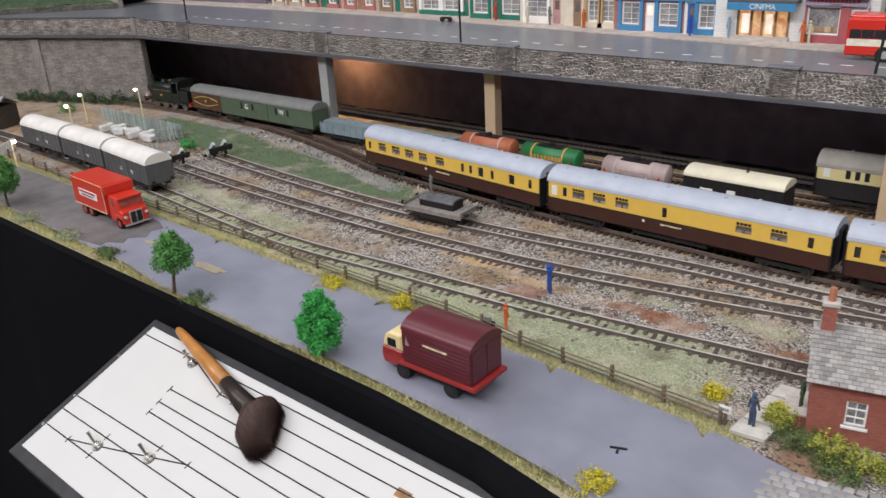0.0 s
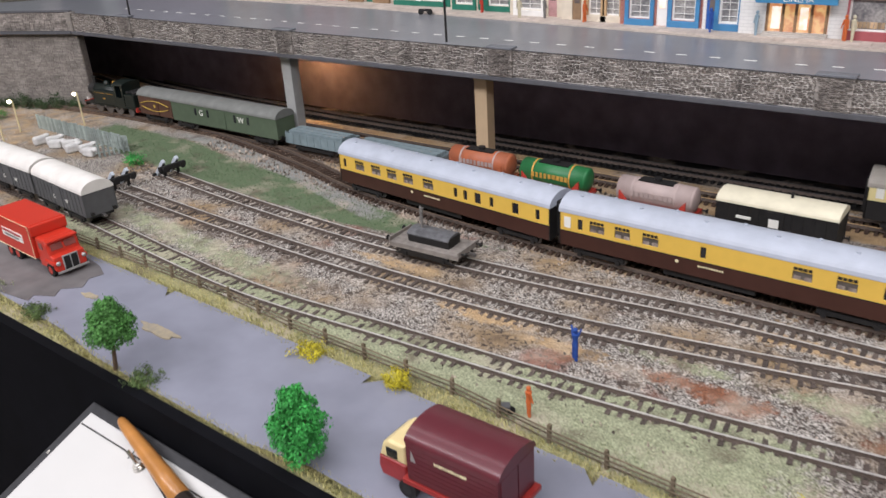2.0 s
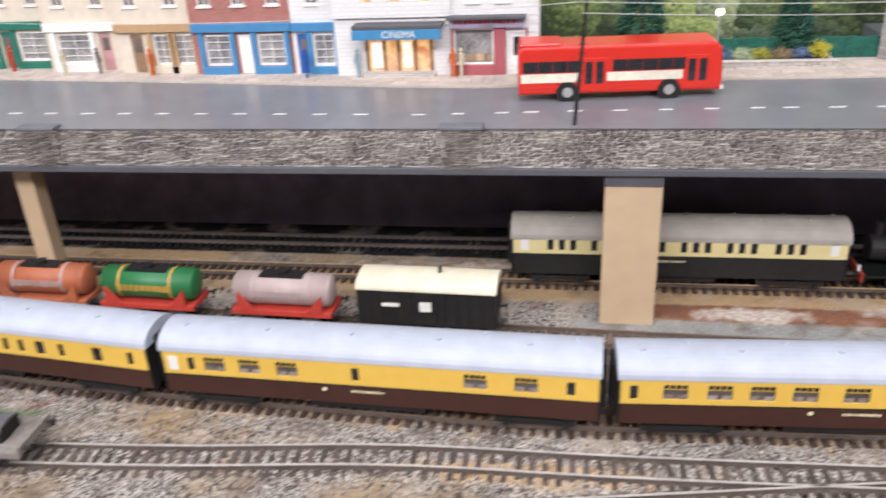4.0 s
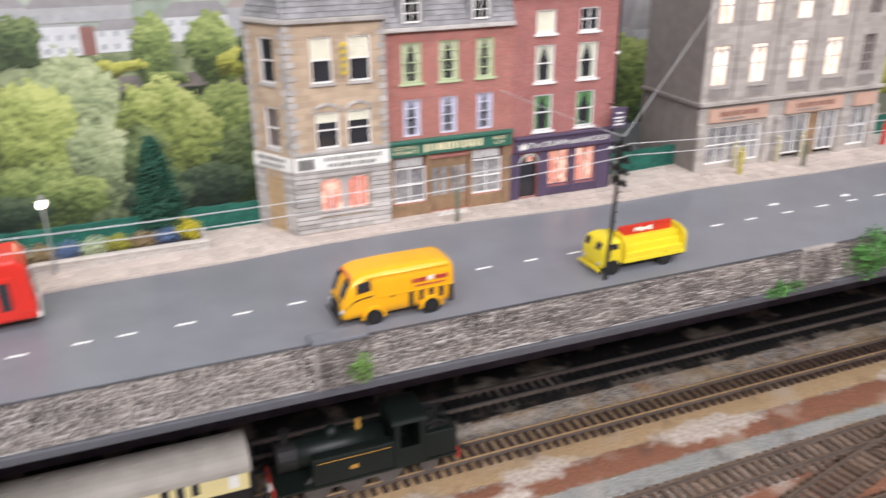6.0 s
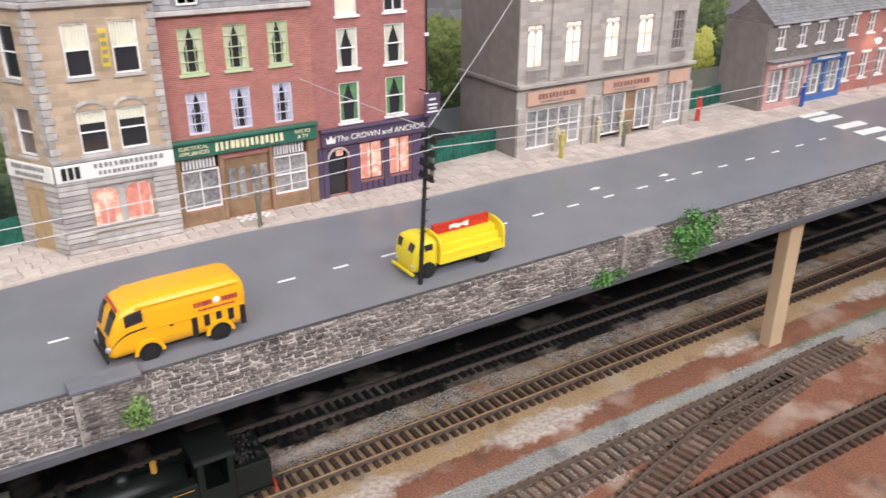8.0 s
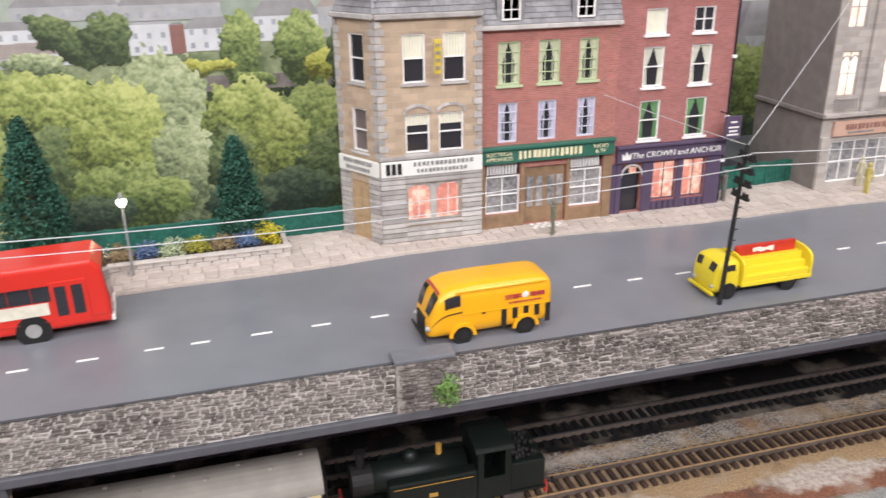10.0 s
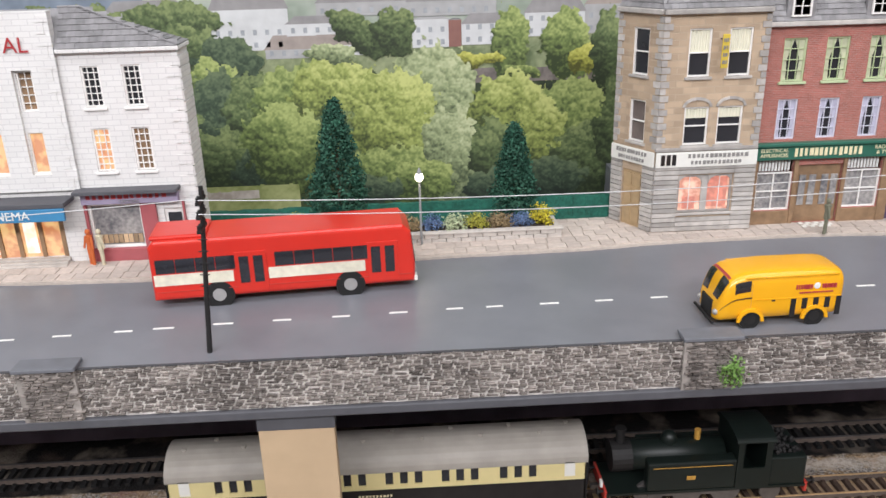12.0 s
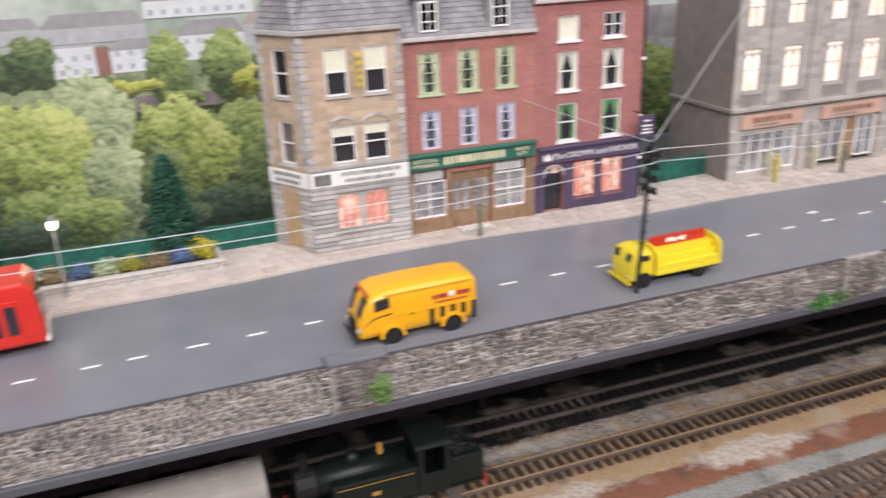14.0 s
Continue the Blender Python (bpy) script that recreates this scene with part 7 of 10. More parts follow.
for a0, a1 in ((3, 27), (153, 177)):
    part("side_window", loft_patch(B(), VAN, 0.0128, 0.0205, a0, a1), m_pane, yv)
for a0, a1 in ((0.0, 0.06), (179.94, 180.0)):
    part("waist_line", loft_patch(B(), VAN, 0.0065, 0.0215, a0, a1), m_under, yv, "black line along the waist")
for s in (-1, 1):
    for x in (0.0215, 0.0537):
        bm = B()
        pts = [(x + 0.0068 * math.cos(math.pi * k / 10), 0.0040 + 0.0068 * math.sin(math.pi * k / 10)) for k in range(11)]
        pts += [(x + 0.0052 * math.cos(math.pi * k / 10), 0.0040 + 0.0052 * math.sin(math.pi * k / 10)) for k in range(10, -1, -1)]
        prism(bm, pts, *sorted((s * 0.0128, s * 0.0142)), "y")
        part("mudguard", bm, m_vanyel, yv)
        road_wheel(yv, x, s * 0.0118, 0.0050, hub=m_under)
        part("wheel_arch", rod(B(), (x, s * 0.0125, 0.0046), (x, s * 0.0132, 0.0046), 0.0052, 20), m_tyre, yv)
    for k in range(5):
        x = 0.0412 + k * 0.0057
        part("stripe", box(B(), x, x + 0.0026, *sorted((s * 0.0129, s * 0.0132)), 0.0048 if k in (0, 4) else 0.0090, 0.0146), m_under, yv, "black painted stripe")
    part("door_line", box(B(), 0.0212, 0.0214, *sorted((s * 0.0129, s * 0.01312)), 0.0060, 0.0240), m_ochre, yv)
    part("trim", box(B(), 0.0215, 0.0660, *sorted((s * 0.0129, s * 0.01325)), 0.0149, 0.0153), m_vanyel, yv)
    part("trim", box(B(), 0.0180, 0.0640, *sorted((s * 0.0122, s * 0.01305)), 0.0262, 0.0266), m_vanyel, yv)
    part("door_handle", box(B(), 0.0315, 0.0330, *sorted((s * 0.0129, s * 0.0135)), 0.0140, 0.0146), m_under, yv)
bars(0.0430, 0.0205, 0.0085, 0.0024, 7, m_redletter, yv, -0.0132, 51)
bars(0.0560, 0.0205, 0.0075, 0.0024, 5, m_redletter, yv, -0.0132, 52)
bars(0.0450, 0.0175, 0.0170, 0.0008, 16, m_redletter, yv, -0.0132, 53)
part("badge", ball(B(), (0.0535, -0.0130, 0.0208), 0.0017, 2, 1, 0.15, 1), m_signwhite, yv, "white round badge")
part("grille", box(B(), 0.0043, 0.0058, -0.0062, 0.0062, 0.0038, 0.0130, 0.0006), m_under, yv, "tall black radiator grille")
for s in (-1, 1):
    part("headlight", ball(B(), (0.0054, s * 0.0095, 0.0085), 0.0016, 2), m_hub, yv)
part("bumper", box(B(), 0.0030, 0.0042, -0.0120, 0.0120, 0.0030, 0.0045, 0.0004), m_under, yv)
part("head_board", loft_patch(B(), VAN, 0.0108, 0.0118, 62, 118), m_redletter, yv, "dark red lettering bar over the windscreen")

# yellow drinks lorry
m_lemon = mat("lorry_lemon", (0.76, 0.60, 0.03), 0.3, vary=0.04, scale=60, coat=0.2)
dl = thing("drinks_lorry", "lemon yellow drinks lorry with red top boards", "lorry", 0.3935, 0.0220, ROAD, 1.0)
CAB = [(0.0045, 0.0086, 0.0040, 0.0125), (0.0050, 0.0098, 0.0034, 0.0150), (0.0058, 0.0105, 0.0030, 0.0178), (0.0067, 0.0109, 0.0030, 0.0200), (0.0083, 0.0110, 0.0030, 0.0214), (0.0130, 0.0110, 0.0030, 0.0222), (0.0171, 0.0110, 0.0030, 0.0218), (0.0187, 0.0106, 0.0032, 0.0208), (0.0194, 0.0098, 0.0036, 0.0198)]
part("cab", loft(B(), CAB), m_lemon, dl, smooth=True)
for a0, a1 in ((56, 86), (94, 124)):
    part("windscreen", loft_patch(B(), CAB, 0.0051, 0.0066, a0, a1), m_pane, dl, "small curved windscreen half")
for a0, a1 in ((5, 25), (155, 175)):
    part("side_window", loft_patch(B(), CAB, 0.0108, 0.0158, a0, a1), m_pane, dl)
part("chassis", box(B(), 0.0190, 0.0640, -0.0090, 0.0090, 0.0038, 0.0060), m_under, dl)
part("bed", box(B(), 0.0200, 0.0640, -0.0120, 0.0120, 0.0060, 0.0085, 0.0003), m_lemon, dl)
for k in range(3):
    part("crate_shelf", box(B(), 0.0215, 0.0620, -0.0116 + k * 0.0032, 0.0116 - k * 0.0032, 0.0085 + k * 0.0034, 0.0119 + k * 0.0034, 0.0004), m_lemon, dl)
for x in (0.0202, 0.0622):
    bm = B()
    arc = [(0.0120 * math.cos(q * math.pi / 12), 0.0150 + 0.0072 * math.sin(q * math.pi / 12) ** 0.6) for q in range(13)]
    prism(bm, [(-0.0120, 0.0085), (0.0120, 0.0085)] + arc, x, x + 0.0014, "x")
    part("bulkhead", bm, m_lemon, dl)
rb = part("sign_board", box(B(), 0.0225, 0.0600, -0.0010, 0.0010, 0.0186, 0.0246, 0.0003), mat("board_red", (0.50, 0.035, 0.02), 0.4), dl, "red name board with a white scroll")
bm = B()
for k in range(9):
    box(bm, 0.0330 + k * 0.0014, 0.0345 + k * 0.0014, -0.0014, -0.0010, 0.0206 + 0.0005 * math.sin(k * 1.4), 0.0226 + 0.0004 * math.sin(k))
part("scroll", bm, m_signwhite, rb)
for s in (-1, 1):
    for x in (0.0128, 0.0500):
        road_wheel(dl, x, s * 0.0100, 0.0046, hub=m_under)
    part("headlight", ball(B(), (0.0048, s * 0.0078, 0.0072), 0.0013, 2), m_hub, dl)
part("bumper", box(B(), 0.0028, 0.0042, -0.0110, 0.0110, 0.0028, 0.0045, 0.0003), m_lemon, dl)

# red single-decker bus
m_busred = mat("bus_red", (0.62, 0.030, 0.018), 0.3, vary=0.05, scale=60, coat=0.2)
bus = thing("bus", "red single-decker bus with a cream band", "bus", -0.0430, 0.0740, ROAD, 5.2)
LB = 0.1400
part("body", body_shape(B(), [(0.0, 0.0050), (0.0, 0.0350), (0.0030, 0.0385), (LB - 0.0060, 0.0385), (LB - 0.0018, 0.0340), (LB, 0.0150), (LB - 0.0005, 0.0050)], 0.0160, 0.0022), m_busred, bus)
part("roof_pod", box(B(), 0.0010, 0.0300, -0.0130, 0.0130, 0.0380, 0.0405, 0.0012), m_busred, bus)
for s in (-1, 1):
    a, b = sorted((s * 0.0159, s * 0.0164))
    part("band", box(box(B(), 0.0015, 0.0425, a, b, 0.0138, 0.0200), 0.0610, 0.1125, a, b, 0.0138, 0.0200), mat("bus_cream", (0.72, 0.68, 0.55), 0.4), bus, "cream painted band")
    for k in range(11):
        x = 0.0030 + k * 0.0103
        if 0.040 < x < 0.058:
            continue
        part("window", box(B(), x, x + 0.0099, a, b, 0.0208, 0.0285), m_pane, bus)
    for x0 in (0.0440, 0.1140):
        d = part("door", box(B(), x0, x0 + 0.0165, a - 0.0001, b + 0.0001, 0.0070, 0.0300, 0.0002), m_busred, bus, "red folding door")
        for k in (0, 1):
            part("pane", box(B(), x0 + 0.0020 + k * 0.0075, x0 + 0.0070 + k * 0.0075, a - 0.0004, b + 0.0004, 0.0125, 0.0275), m_pane, d)
    for x in (0.0340, 0.1040):
        part("wheel_arch", rod(B(), (x, s * 0.0155, 0.0062), (x, s * 0.0163, 0.0062), 0.0080, 24), m_tyre, bus)
        road_wheel(bus, x, s * 0.0148, 0.0066, 0.0034)
    part("skirt_line", box(B(), 0.0020, LB - 0.002, a, b, 0.0100, 0.0103), m_redframe, bus)
wsb = part("windscreen", box(B(), -0.0003, 0.0003, -0.0140, 0.0140, 0.0, 0.0165), m_pane, bus)
wsb.matrix_basis = pose(LB - 0.0002, 0, 0.0160, 0, -5.5, 0)
part("bumper", box(B(), LB - 0.0010, LB + 0.0010, -0.0150, 0.0150, 0.0050, 0.0080, 0.0004), m_signwhite, bus)
for s in (-1, 1):
    part("headlight", box(B(), LB - 0.0006, LB + 0.0006, *sorted((s * 0.0090, s * 0.0135)), 0.0095, 0.0125), m_hub, bus)

# red lorry on the lane
m_lorryred = mat("lorry_red", (0.56, 0.035, 0.018), 0.35, vary=0.05, scale=60, coat=0.2)
rl = thing("box_lorry", "bright red six-wheeled box lorry parked on the lane", "lorry", -0.7010, -0.3460, 0.0018, -4.0)
part("box_body", box(B(), 0.0, 0.0720, -0.0165, 0.0165, 0.0120, 0.0430, 0.0010), m_lorryred, rl)
part("cab", body_shape(B(), [(0.0735, 0.0055), (0.0735, 0.0330), (0.0890, 0.0330), (0.0935, 0.0300), (0.0960, 0.0200), (0.1020, 0.0185), (0.1025, 0.0060)], 0.0140, 0.0018), m_lorryred, rl)
part("headboard", box(B(), 0.0720, 0.0760, -0.0165, 0.0165, 0.0330, 0.0425, 0.0010), m_lorryred, rl)
part("cab_visor", box(B(), 0.0880, 0.0960, -0.0138, 0.0138, 0.0305, 0.0325, 0.0006), m_lorryred, rl)
part("chassis", box(B(), 0.0, 0.1000, -0.0100, 0.0100, 0.0060, 0.0110), m_redframe, rl)
sg = part("sign_panel", box(B(), 0.0160, 0.0560, -0.0170, -0.0165, 0.0230, 0.0310), m_signwhite, rl, "white lettered panel")
bars(0.0180, 0.0290, 0.0360, 0.0022, 15, m_redletter, sg, -0.0172, 61)
bars(0.0220, 0.0255, 0.0280, 0.0022, 12, m_signgrey, sg, -0.0172, 62)
for xa, xb, za, zb in ((0.0, 0.072, 0.0120, 0.0126), (0.0, 0.072, 0.0415, 0.0420), (0.0712, 0.0718, 0.0120, 0.0420)):
    part("lining", box(B(), xa, xb, -0.0168, -0.0165, za, zb), m_gold, rl)
for s in (-1, 1):
    for x in (0.0170, 0.0310, 0.0930):
        road_wheel(rl, x, s * 0.0130, 0.0062, 0.0040, m_redframe)
    part("side_window", box(B(), 0.0790, 0.0860, *sorted((s * 0.0139, s * 0.0143)), 0.0230, 0.0290), MATS["dusty_windscreen"] if "dusty_windscreen" in MATS else mat("dusty_windscreen", (0.24, 0.07, 0.06), 0.2, vary=0.3, scale=150), rl)
    part("front_wing", box(B(), 0.0850, 0.1030, *sorted((s * 0.0100, s * 0.0150)), 0.0110, 0.0150, 0.0012), m_lorryred, rl)
    part("headlight", ball(B(), (0.1030, s * 0.0115, 0.0135), 0.0020, 2), m_hub, rl)
for k in (0, 1):
    w3 = part("windscreen", box(B(), -0.0003, 0.0003, -0.0110 + k * 0.0120, -0.0010 + k * 0.0120, 0.0028, 0.0085), mat("dusty_windscreen", (0.24, 0.07, 0.06), 0.2, vary=0.3, scale=150), rl, "dusty reddish windscreen pane")
    w3.matrix_basis = pose(0.0962, 0, 0.0205, 0, -14, 0)
part("radiator_shell", box(B(), 0.1016, 0.1030, -0.0070, 0.0070, 0.0055, 0.0190, 0.0006), m_hub, rl, "chrome radiator surround")
part("grille", box(box(B(), 0.1022, 0.1034, -0.0060, -0.0005, 0.0060, 0.0180, 0.0004), 0.1022, 0.1034, 0.0005, 0.0060, 0.0060, 0.0180, 0.0004), m_under, rl, "black split radiator grille")
part("bumper", box(B(), 0.1036, 0.1048, -0.0140, 0.0140, 0.0045, 0.0065, 0.0003), m_hub, rl)

# maroon container lorry
m_maroonp = mat("container_maroon", (0.105, 0.018, 0.026), 0.38, vary=0.12, scale=90, coat=0.15)
pl = thing("container_lorry", "maroon mechanical horse lorry with a container body", "lorry", -0.1990, -0.4040, 0.0018, -1.0)
part("box_body", box(B(), 0.0235, 0.0800, -0.0165, 0.0165, 0.0150, 0.0395, 0.0006), m_maroonp, pl)
bm = B()
prism(bm, [(0.0168, 0.0388)] + arc_roof(0.0168, 0.0395, 0.0072, 40) + [(-0.0168, 0.0388)], 0.0230, 0.0806, "x")
part("roof", bm, m_maroonp, pl, "arched maroon roof")
for k in range(8):
    z = 0.0172 + k * 0.0028
    part("plank", box(B(), 0.0238, 0.0797, -0.0169, -0.0164, z, z + 0.0024), m_maroonp, pl)
part("rear_door", box(box(B(), 0.0799, 0.0806, -0.0150, -0.0005, 0.0160, 0.0385), 0.0799, 0.0806, 0.0005, 0.0150, 0.0160, 0.0385), m_maroonp, pl)
part("flat_bed", box(B(), 0.0200, 0.0835, -0.0175, 0.0175, 0.0118, 0.0148, 0.0004), mat("bed_red", (0.28, 0.025, 0.022), 0.45), pl)
part("chassis", box(B(), 0.0080, 0.0800, -0.0090, 0.0090, 0.0080, 0.0118), m_under, pl)
part("cab_lower", body_shape(B(), [(0.0010, 0.0050), (-0.0010, 0.0110), (0.0, 0.0180), (0.0190, 0.0180), (0.0190, 0.0050)], 0.0125, 0.0016), mat("cab_red", (0.27, 0.020, 0.020), 0.35, coat=0.2), pl)
part("cab_upper", body_shape(B(), [(0.0002, 0.0180), (0.0030, 0.0270), (0.0075, 0.0305), (0.0190, 0.0305), (0.0190, 0.0180)], 0.0125, 0.0020), mat("cab_cream", (0.72, 0.58, 0.30), 0.4, vary=0.05), pl, "cream upper cab")
for s in (-1, 1):
    part("side_window", box(B(), 0.0060, 0.0135, *sorted((s * 0.0124, s * 0.0128)), 0.0200, 0.0260, 0.0001), m_pane, pl)
    for x in (0.0210, 0.0620):
        road_wheel(pl, x, s * 0.0135, 0.0058, 0.0038, hub=m_under)
    part("mirror_light", ball(B(), (-0.0008, s * 0.0085, 0.0100), 0.0016, 2), m_hub, pl)
w4 = part("windscreen", box(B(), -0.0003, 0.0003, -0.0100, 0.0100, 0.0, 0.0080), m_pane, pl)
w4.matrix_basis = pose(0.0002, 0, 0.0188, 0, 18, 0)
bars(0.0420, 0.0330, 0.0200, 0.0014, 14, m_gold, pl, -0.0171, 71)
bm = B()
prism(bm, [(0.0265, 0.0285), (0.0300, 0.0285), (0.0272, 0.0350)], -0.0172, -0.0168, "y")
part("emblem", bm, m_hub, pl)
road_wheel(pl, 0.0030, 0.0, 0.0050, 0.0034)
# ---------------------------------------------------------------- scenery
m_bark = mat("bark", (0.12, 0.08, 0.05), 0.9, vary=0.3, scale=300)
m_leaf = mat("leaf_green", (0.090, 0.25, 0.060), 0.75, vary=0.3, scale=60, rand=0.45)
m_leaf2 = mat("leaf_fresh_green", (0.045, 0.33, 0.065), 0.75, vary=0.3, scale=60, rand=0.45)
m_conifer = mat("conifer_green", (0.026, 0.095, 0.060), 0.8, vary=0.3, scale=60, rand=0.45)
m_bush_y = mat("bush_yellow", (0.55, 0.47, 0.035), 0.8, vary=0.2, scale=60, rand=0.35)
m_ivy = mat("ivy_dark", (0.05, 0.085, 0.035), 0.85, vary=0.3, scale=60, rand=0.4)
m_bush_o = mat("bush_olive", (0.10, 0.15, 0.05), 0.85, vary=0.3, scale=60, rand=0.4)


def leaf(bm, p, n, s):
    n = n.normalized()
    u = n.orthogonal().normalized()
    a = random.uniform(0, 6.283)
    u = (Matrix.Rotation(a, 3, n) @ u)
    v = n.cross(u)
    bm.faces.new([bm.verts.new(p + q) for q in (u * s, v * s * 0.6, -u * s, -v * s * 0.6)])


def crown(bm, centre, rx, ry, rz, count, size, rough=0.35, seed=0.0):
    """Leaves in many small tufts over an uneven crown with gaps."""
    c = Vector(centre)
    for _ in range(count // 14):
        d = Vector((random.gauss(0, 1), random.gauss(0, 1), random.gauss(0, 1))).normalized()
        k = 1 + rough * noise.noise(d * 2.2 + Vector((seed, seed, 0))) * 1.6
        k *= random.uniform(0.62, 1.0)
        q = c + Vector((d.x * rx, d.y * ry, d.z * rz)) * k
        for _ in range(14):
            o = Vector((random.gauss(0, 1), random.gauss(0, 1), random.gauss(0, 1))) * size * 1.5
            leaf(bm, q + o, d + Vector((random.gauss(0, 0.6), random.gauss(0, 0.6), random.gauss(0, 0.6))), size * random.uniform(0.6, 1.2))
    return bm


def puff(bm, centre, r, count, size):
    """One rounded tuft of leaves that face outwards, ragged at its edge."""
    c = Vector(centre)
    for _ in range(count):
        d = Vector((random.gauss(0, 1), random.gauss(0, 1), random.gauss(0, 1) + 0.15)).normalized()
        q = c + d * r * random.uniform(0.72, 1.12)
        for _ in range(3):
            o = Vector((random.gauss(0, 1), random.gauss(0, 1), random.gauss(0, 1))) * size
            leaf(bm, q + o, d + Vector((random.gauss(0, 0.45), random.gauss(0, 0.45), random.gauss(0, 0.45))), size * random.uniform(0.6, 1.15))


def broad_tree(label, x, y, h, r, leaf_m, z=0.0012, lean=0.0, base=0.3):
    t = thing("tree", label, "tree", x, y, z)
    bm = rod(B(), (0, 0, 0), (lean * h * 0.3, 0, h * 0.45), 0.0017, 8, 0.0011)
    part("trunk", bm, m_bark, t)
    for k in range(5):
        a = k * 1.26 + x * 20
        part("limb", rod(B(), (lean * h * 0.25, 0, h * 0.36), (lean * h * 0.4 + math.cos(a) * r * 0.6, math.sin(a) * r * 0.6, h * (0.5 + 0.08 * k)), 0.0008, 6, 0.0004), m_bark, t)
    bm = B()
    for k in range(26):
        f = (k + 0.5) / 26
        a = k * 2.4 + x * 7
        girth = r * (1 - 0.72 * f ** 1.6) * (0.62 + 0.38 * min(1.0, f * 5))
        out = girth * random.uniform(0.40, 0.92)
        puff(bm, (lean * h * 0.4 + math.cos(a) * out, math.sin(a) * out, h * (base + 0.08 + (0.90 - base) * f)), girth * random.uniform(0.30, 0.52), 150, 0.0011)
    tagged(part("crown", bm, leaf_m, t), "dense crown of tiny leaves", kind="stuff")
    return t


broad_tree("leafy green model tree at the lane edge", -0.790, -0.398, 0.058, 0.021, m_leaf)
broad_tree("leafy green model tree with a leaning trunk", -0.4300, -0.4270, 0.057, 0.0160, m_leaf, lean=0.35, base=0.40)
broad_tree("bright green bushy model tree on the verge", -0.2470, -0.4290, 0.050, 0.0175, m_leaf2, base=0.14)


def conifer(label, x, y, z, h, r):
    t = thing("conifer", label, "tree", x, y, z)
    part("trunk", rod(B(), (0, 0, 0), (0, 0, h * 0.9), 0.0016, 8, 0.0004), m_bark, t)
    bm = B()
    for k in range(230):
        f = (k + 0.5) / 230
        a = k * 2.4
        rr = r * min(1.0, 0.55 + f * 3.2) * (1 - f) ** 0.72 * random.uniform(0.70, 0.96)
        droop = -0.0016 * rr / r
        puff(bm, (rr * math.cos(a), rr * math.sin(a), h * (0.07 + 0.91 * f) + droop), r * random.uniform(0.13, 0.22) * (1 - 0.5 * f), 15, 0.0013)
    tagged(part("foliage", bm, m_conifer, t), "dark needled foliage", kind="stuff")
    return t


conifer("dark green cone-shaped conifer behind the flower bed", 0.0500, 0.1745, FOOT - 0.004, 0.089, 0.0235)
conifer("smaller dark conifer behind the green fence", 0.1660, 0.1745, FOOT - 0.004, 0.070, 0.0180)


def bush(label, x, y, z, rx, ry, h, leaf_m, n=1500, size=0.0008, name="bush"):
    t = thing(name, label, "bush", x, y, z)
    bm = B()
    crown(bm, (0, 0, h * 0.5), rx, ry, h * 0.55, n, size, 0.5, x * 9)
    tagged(part("foliage", bm, leaf_m, t), kind="stuff")
    for k in range(3):
        part("stem", rod(B(), (0, 0, 0), (rx * 0.5 * math.cos(k * 2.1), ry * 0.5 * math.sin(k * 2.1), h * 0.6), 0.0004, 5), m_bark, t)
    return t


for x, y, rx, h, m, lab in ((-0.3230, -0.3430, 0.013, 0.009, m_bush_y, "bright yellow gorse bush by the fence"), (-0.2470, -0.3425, 0.010, 0.015, m_bush_y, "bright yellow gorse bush by the fence"), (-0.0020, -0.3250, 0.008, 0.009, m_bush_y, "yellow-green bush by the crossing"), (0.0400, -0.3300, 0.006, 0.014, m_bush_y, "yellow-green climber by the brick hut"), (-0.0200, -0.4440, 0.012, 0.010, m_bush_y, "yellow-green bush on the front edge"), (-0.4000, -0.4250, 0.014, 0.007, m_bush_o, "low olive shrub on the verge"), (-0.5600, -0.4110, 0.012, 0.007, m_bush_o, "low olive shrub on the verge"), (-0.6400, -0.4080, 0.016, 0.006, m_pale, "pale straggling weeds on the verge"), (-0.7300, -0.4060, 0.016, 0.006, m_pale, "pale straggling weeds on the verge"),
                           (-0.8120, -0.1400, 0.014, 0.013, m_leaf2, "small bright green bush by the buffer stop"), (-1.2000, -0.1050, 0.018, 0.014, m_leaf, "green bush beside the stone wall"), (0.0560, -0.3480, 0.014, 0.012, m_bush_o, "dark straggling shrub by the hut"), (0.0740, -0.3450, 0.013, 0.013, mat("bush_lime", (0.34, 0.36, 0.06), 0.8, vary=0.25, scale=60, rand=0.4), "yellow-green shrub by the hut"), (0.0920, -0.3500, 0.014, 0.013, mat("bush_lime", (0.34, 0.36, 0.06)), "yellow-green shrub by the hut"), (0.0420, -0.3360, 0.008, 0.016, mat("bush_lime", (0.34, 0.36, 0.06)), "yellow-green climber by the crossing slabs"), (0.0820, -0.3600, 0.014, 0.008, m_bush_o, "dark straggling shrub by the hut"), (0.1120, -0.3520, 0.013, 0.011, m_bush_o, "dark straggling shrub by the hut")):
    bush(lab, x, y, 0.0, rx, rx * 0.8, h, m)
for k in range(9):
    bush("dark ivy along the foot of the wall", -1.14 - k * 0.028, -0.018 - k * 0.0100, 0.0, 0.020, 0.008, 0.014 + 0.007 * (k % 2), m_ivy, 900, 0.0012)
bush("green weed growing from the stone parapet", 0.2470, -0.0075, 0.1185, 0.0048, 0.0025, 0.0165, mat("weed_green", (0.17, 0.31, 0.075), 0.8, vary=0.3, scale=60, rand=0.45), 520, 0.0010, "weed")
bush("large green weed hanging over the parapet", 0.5950, -0.0070, 0.1190, 0.021, 0.006, 0.028, m_leaf, 1500, 0.0013, "weed")
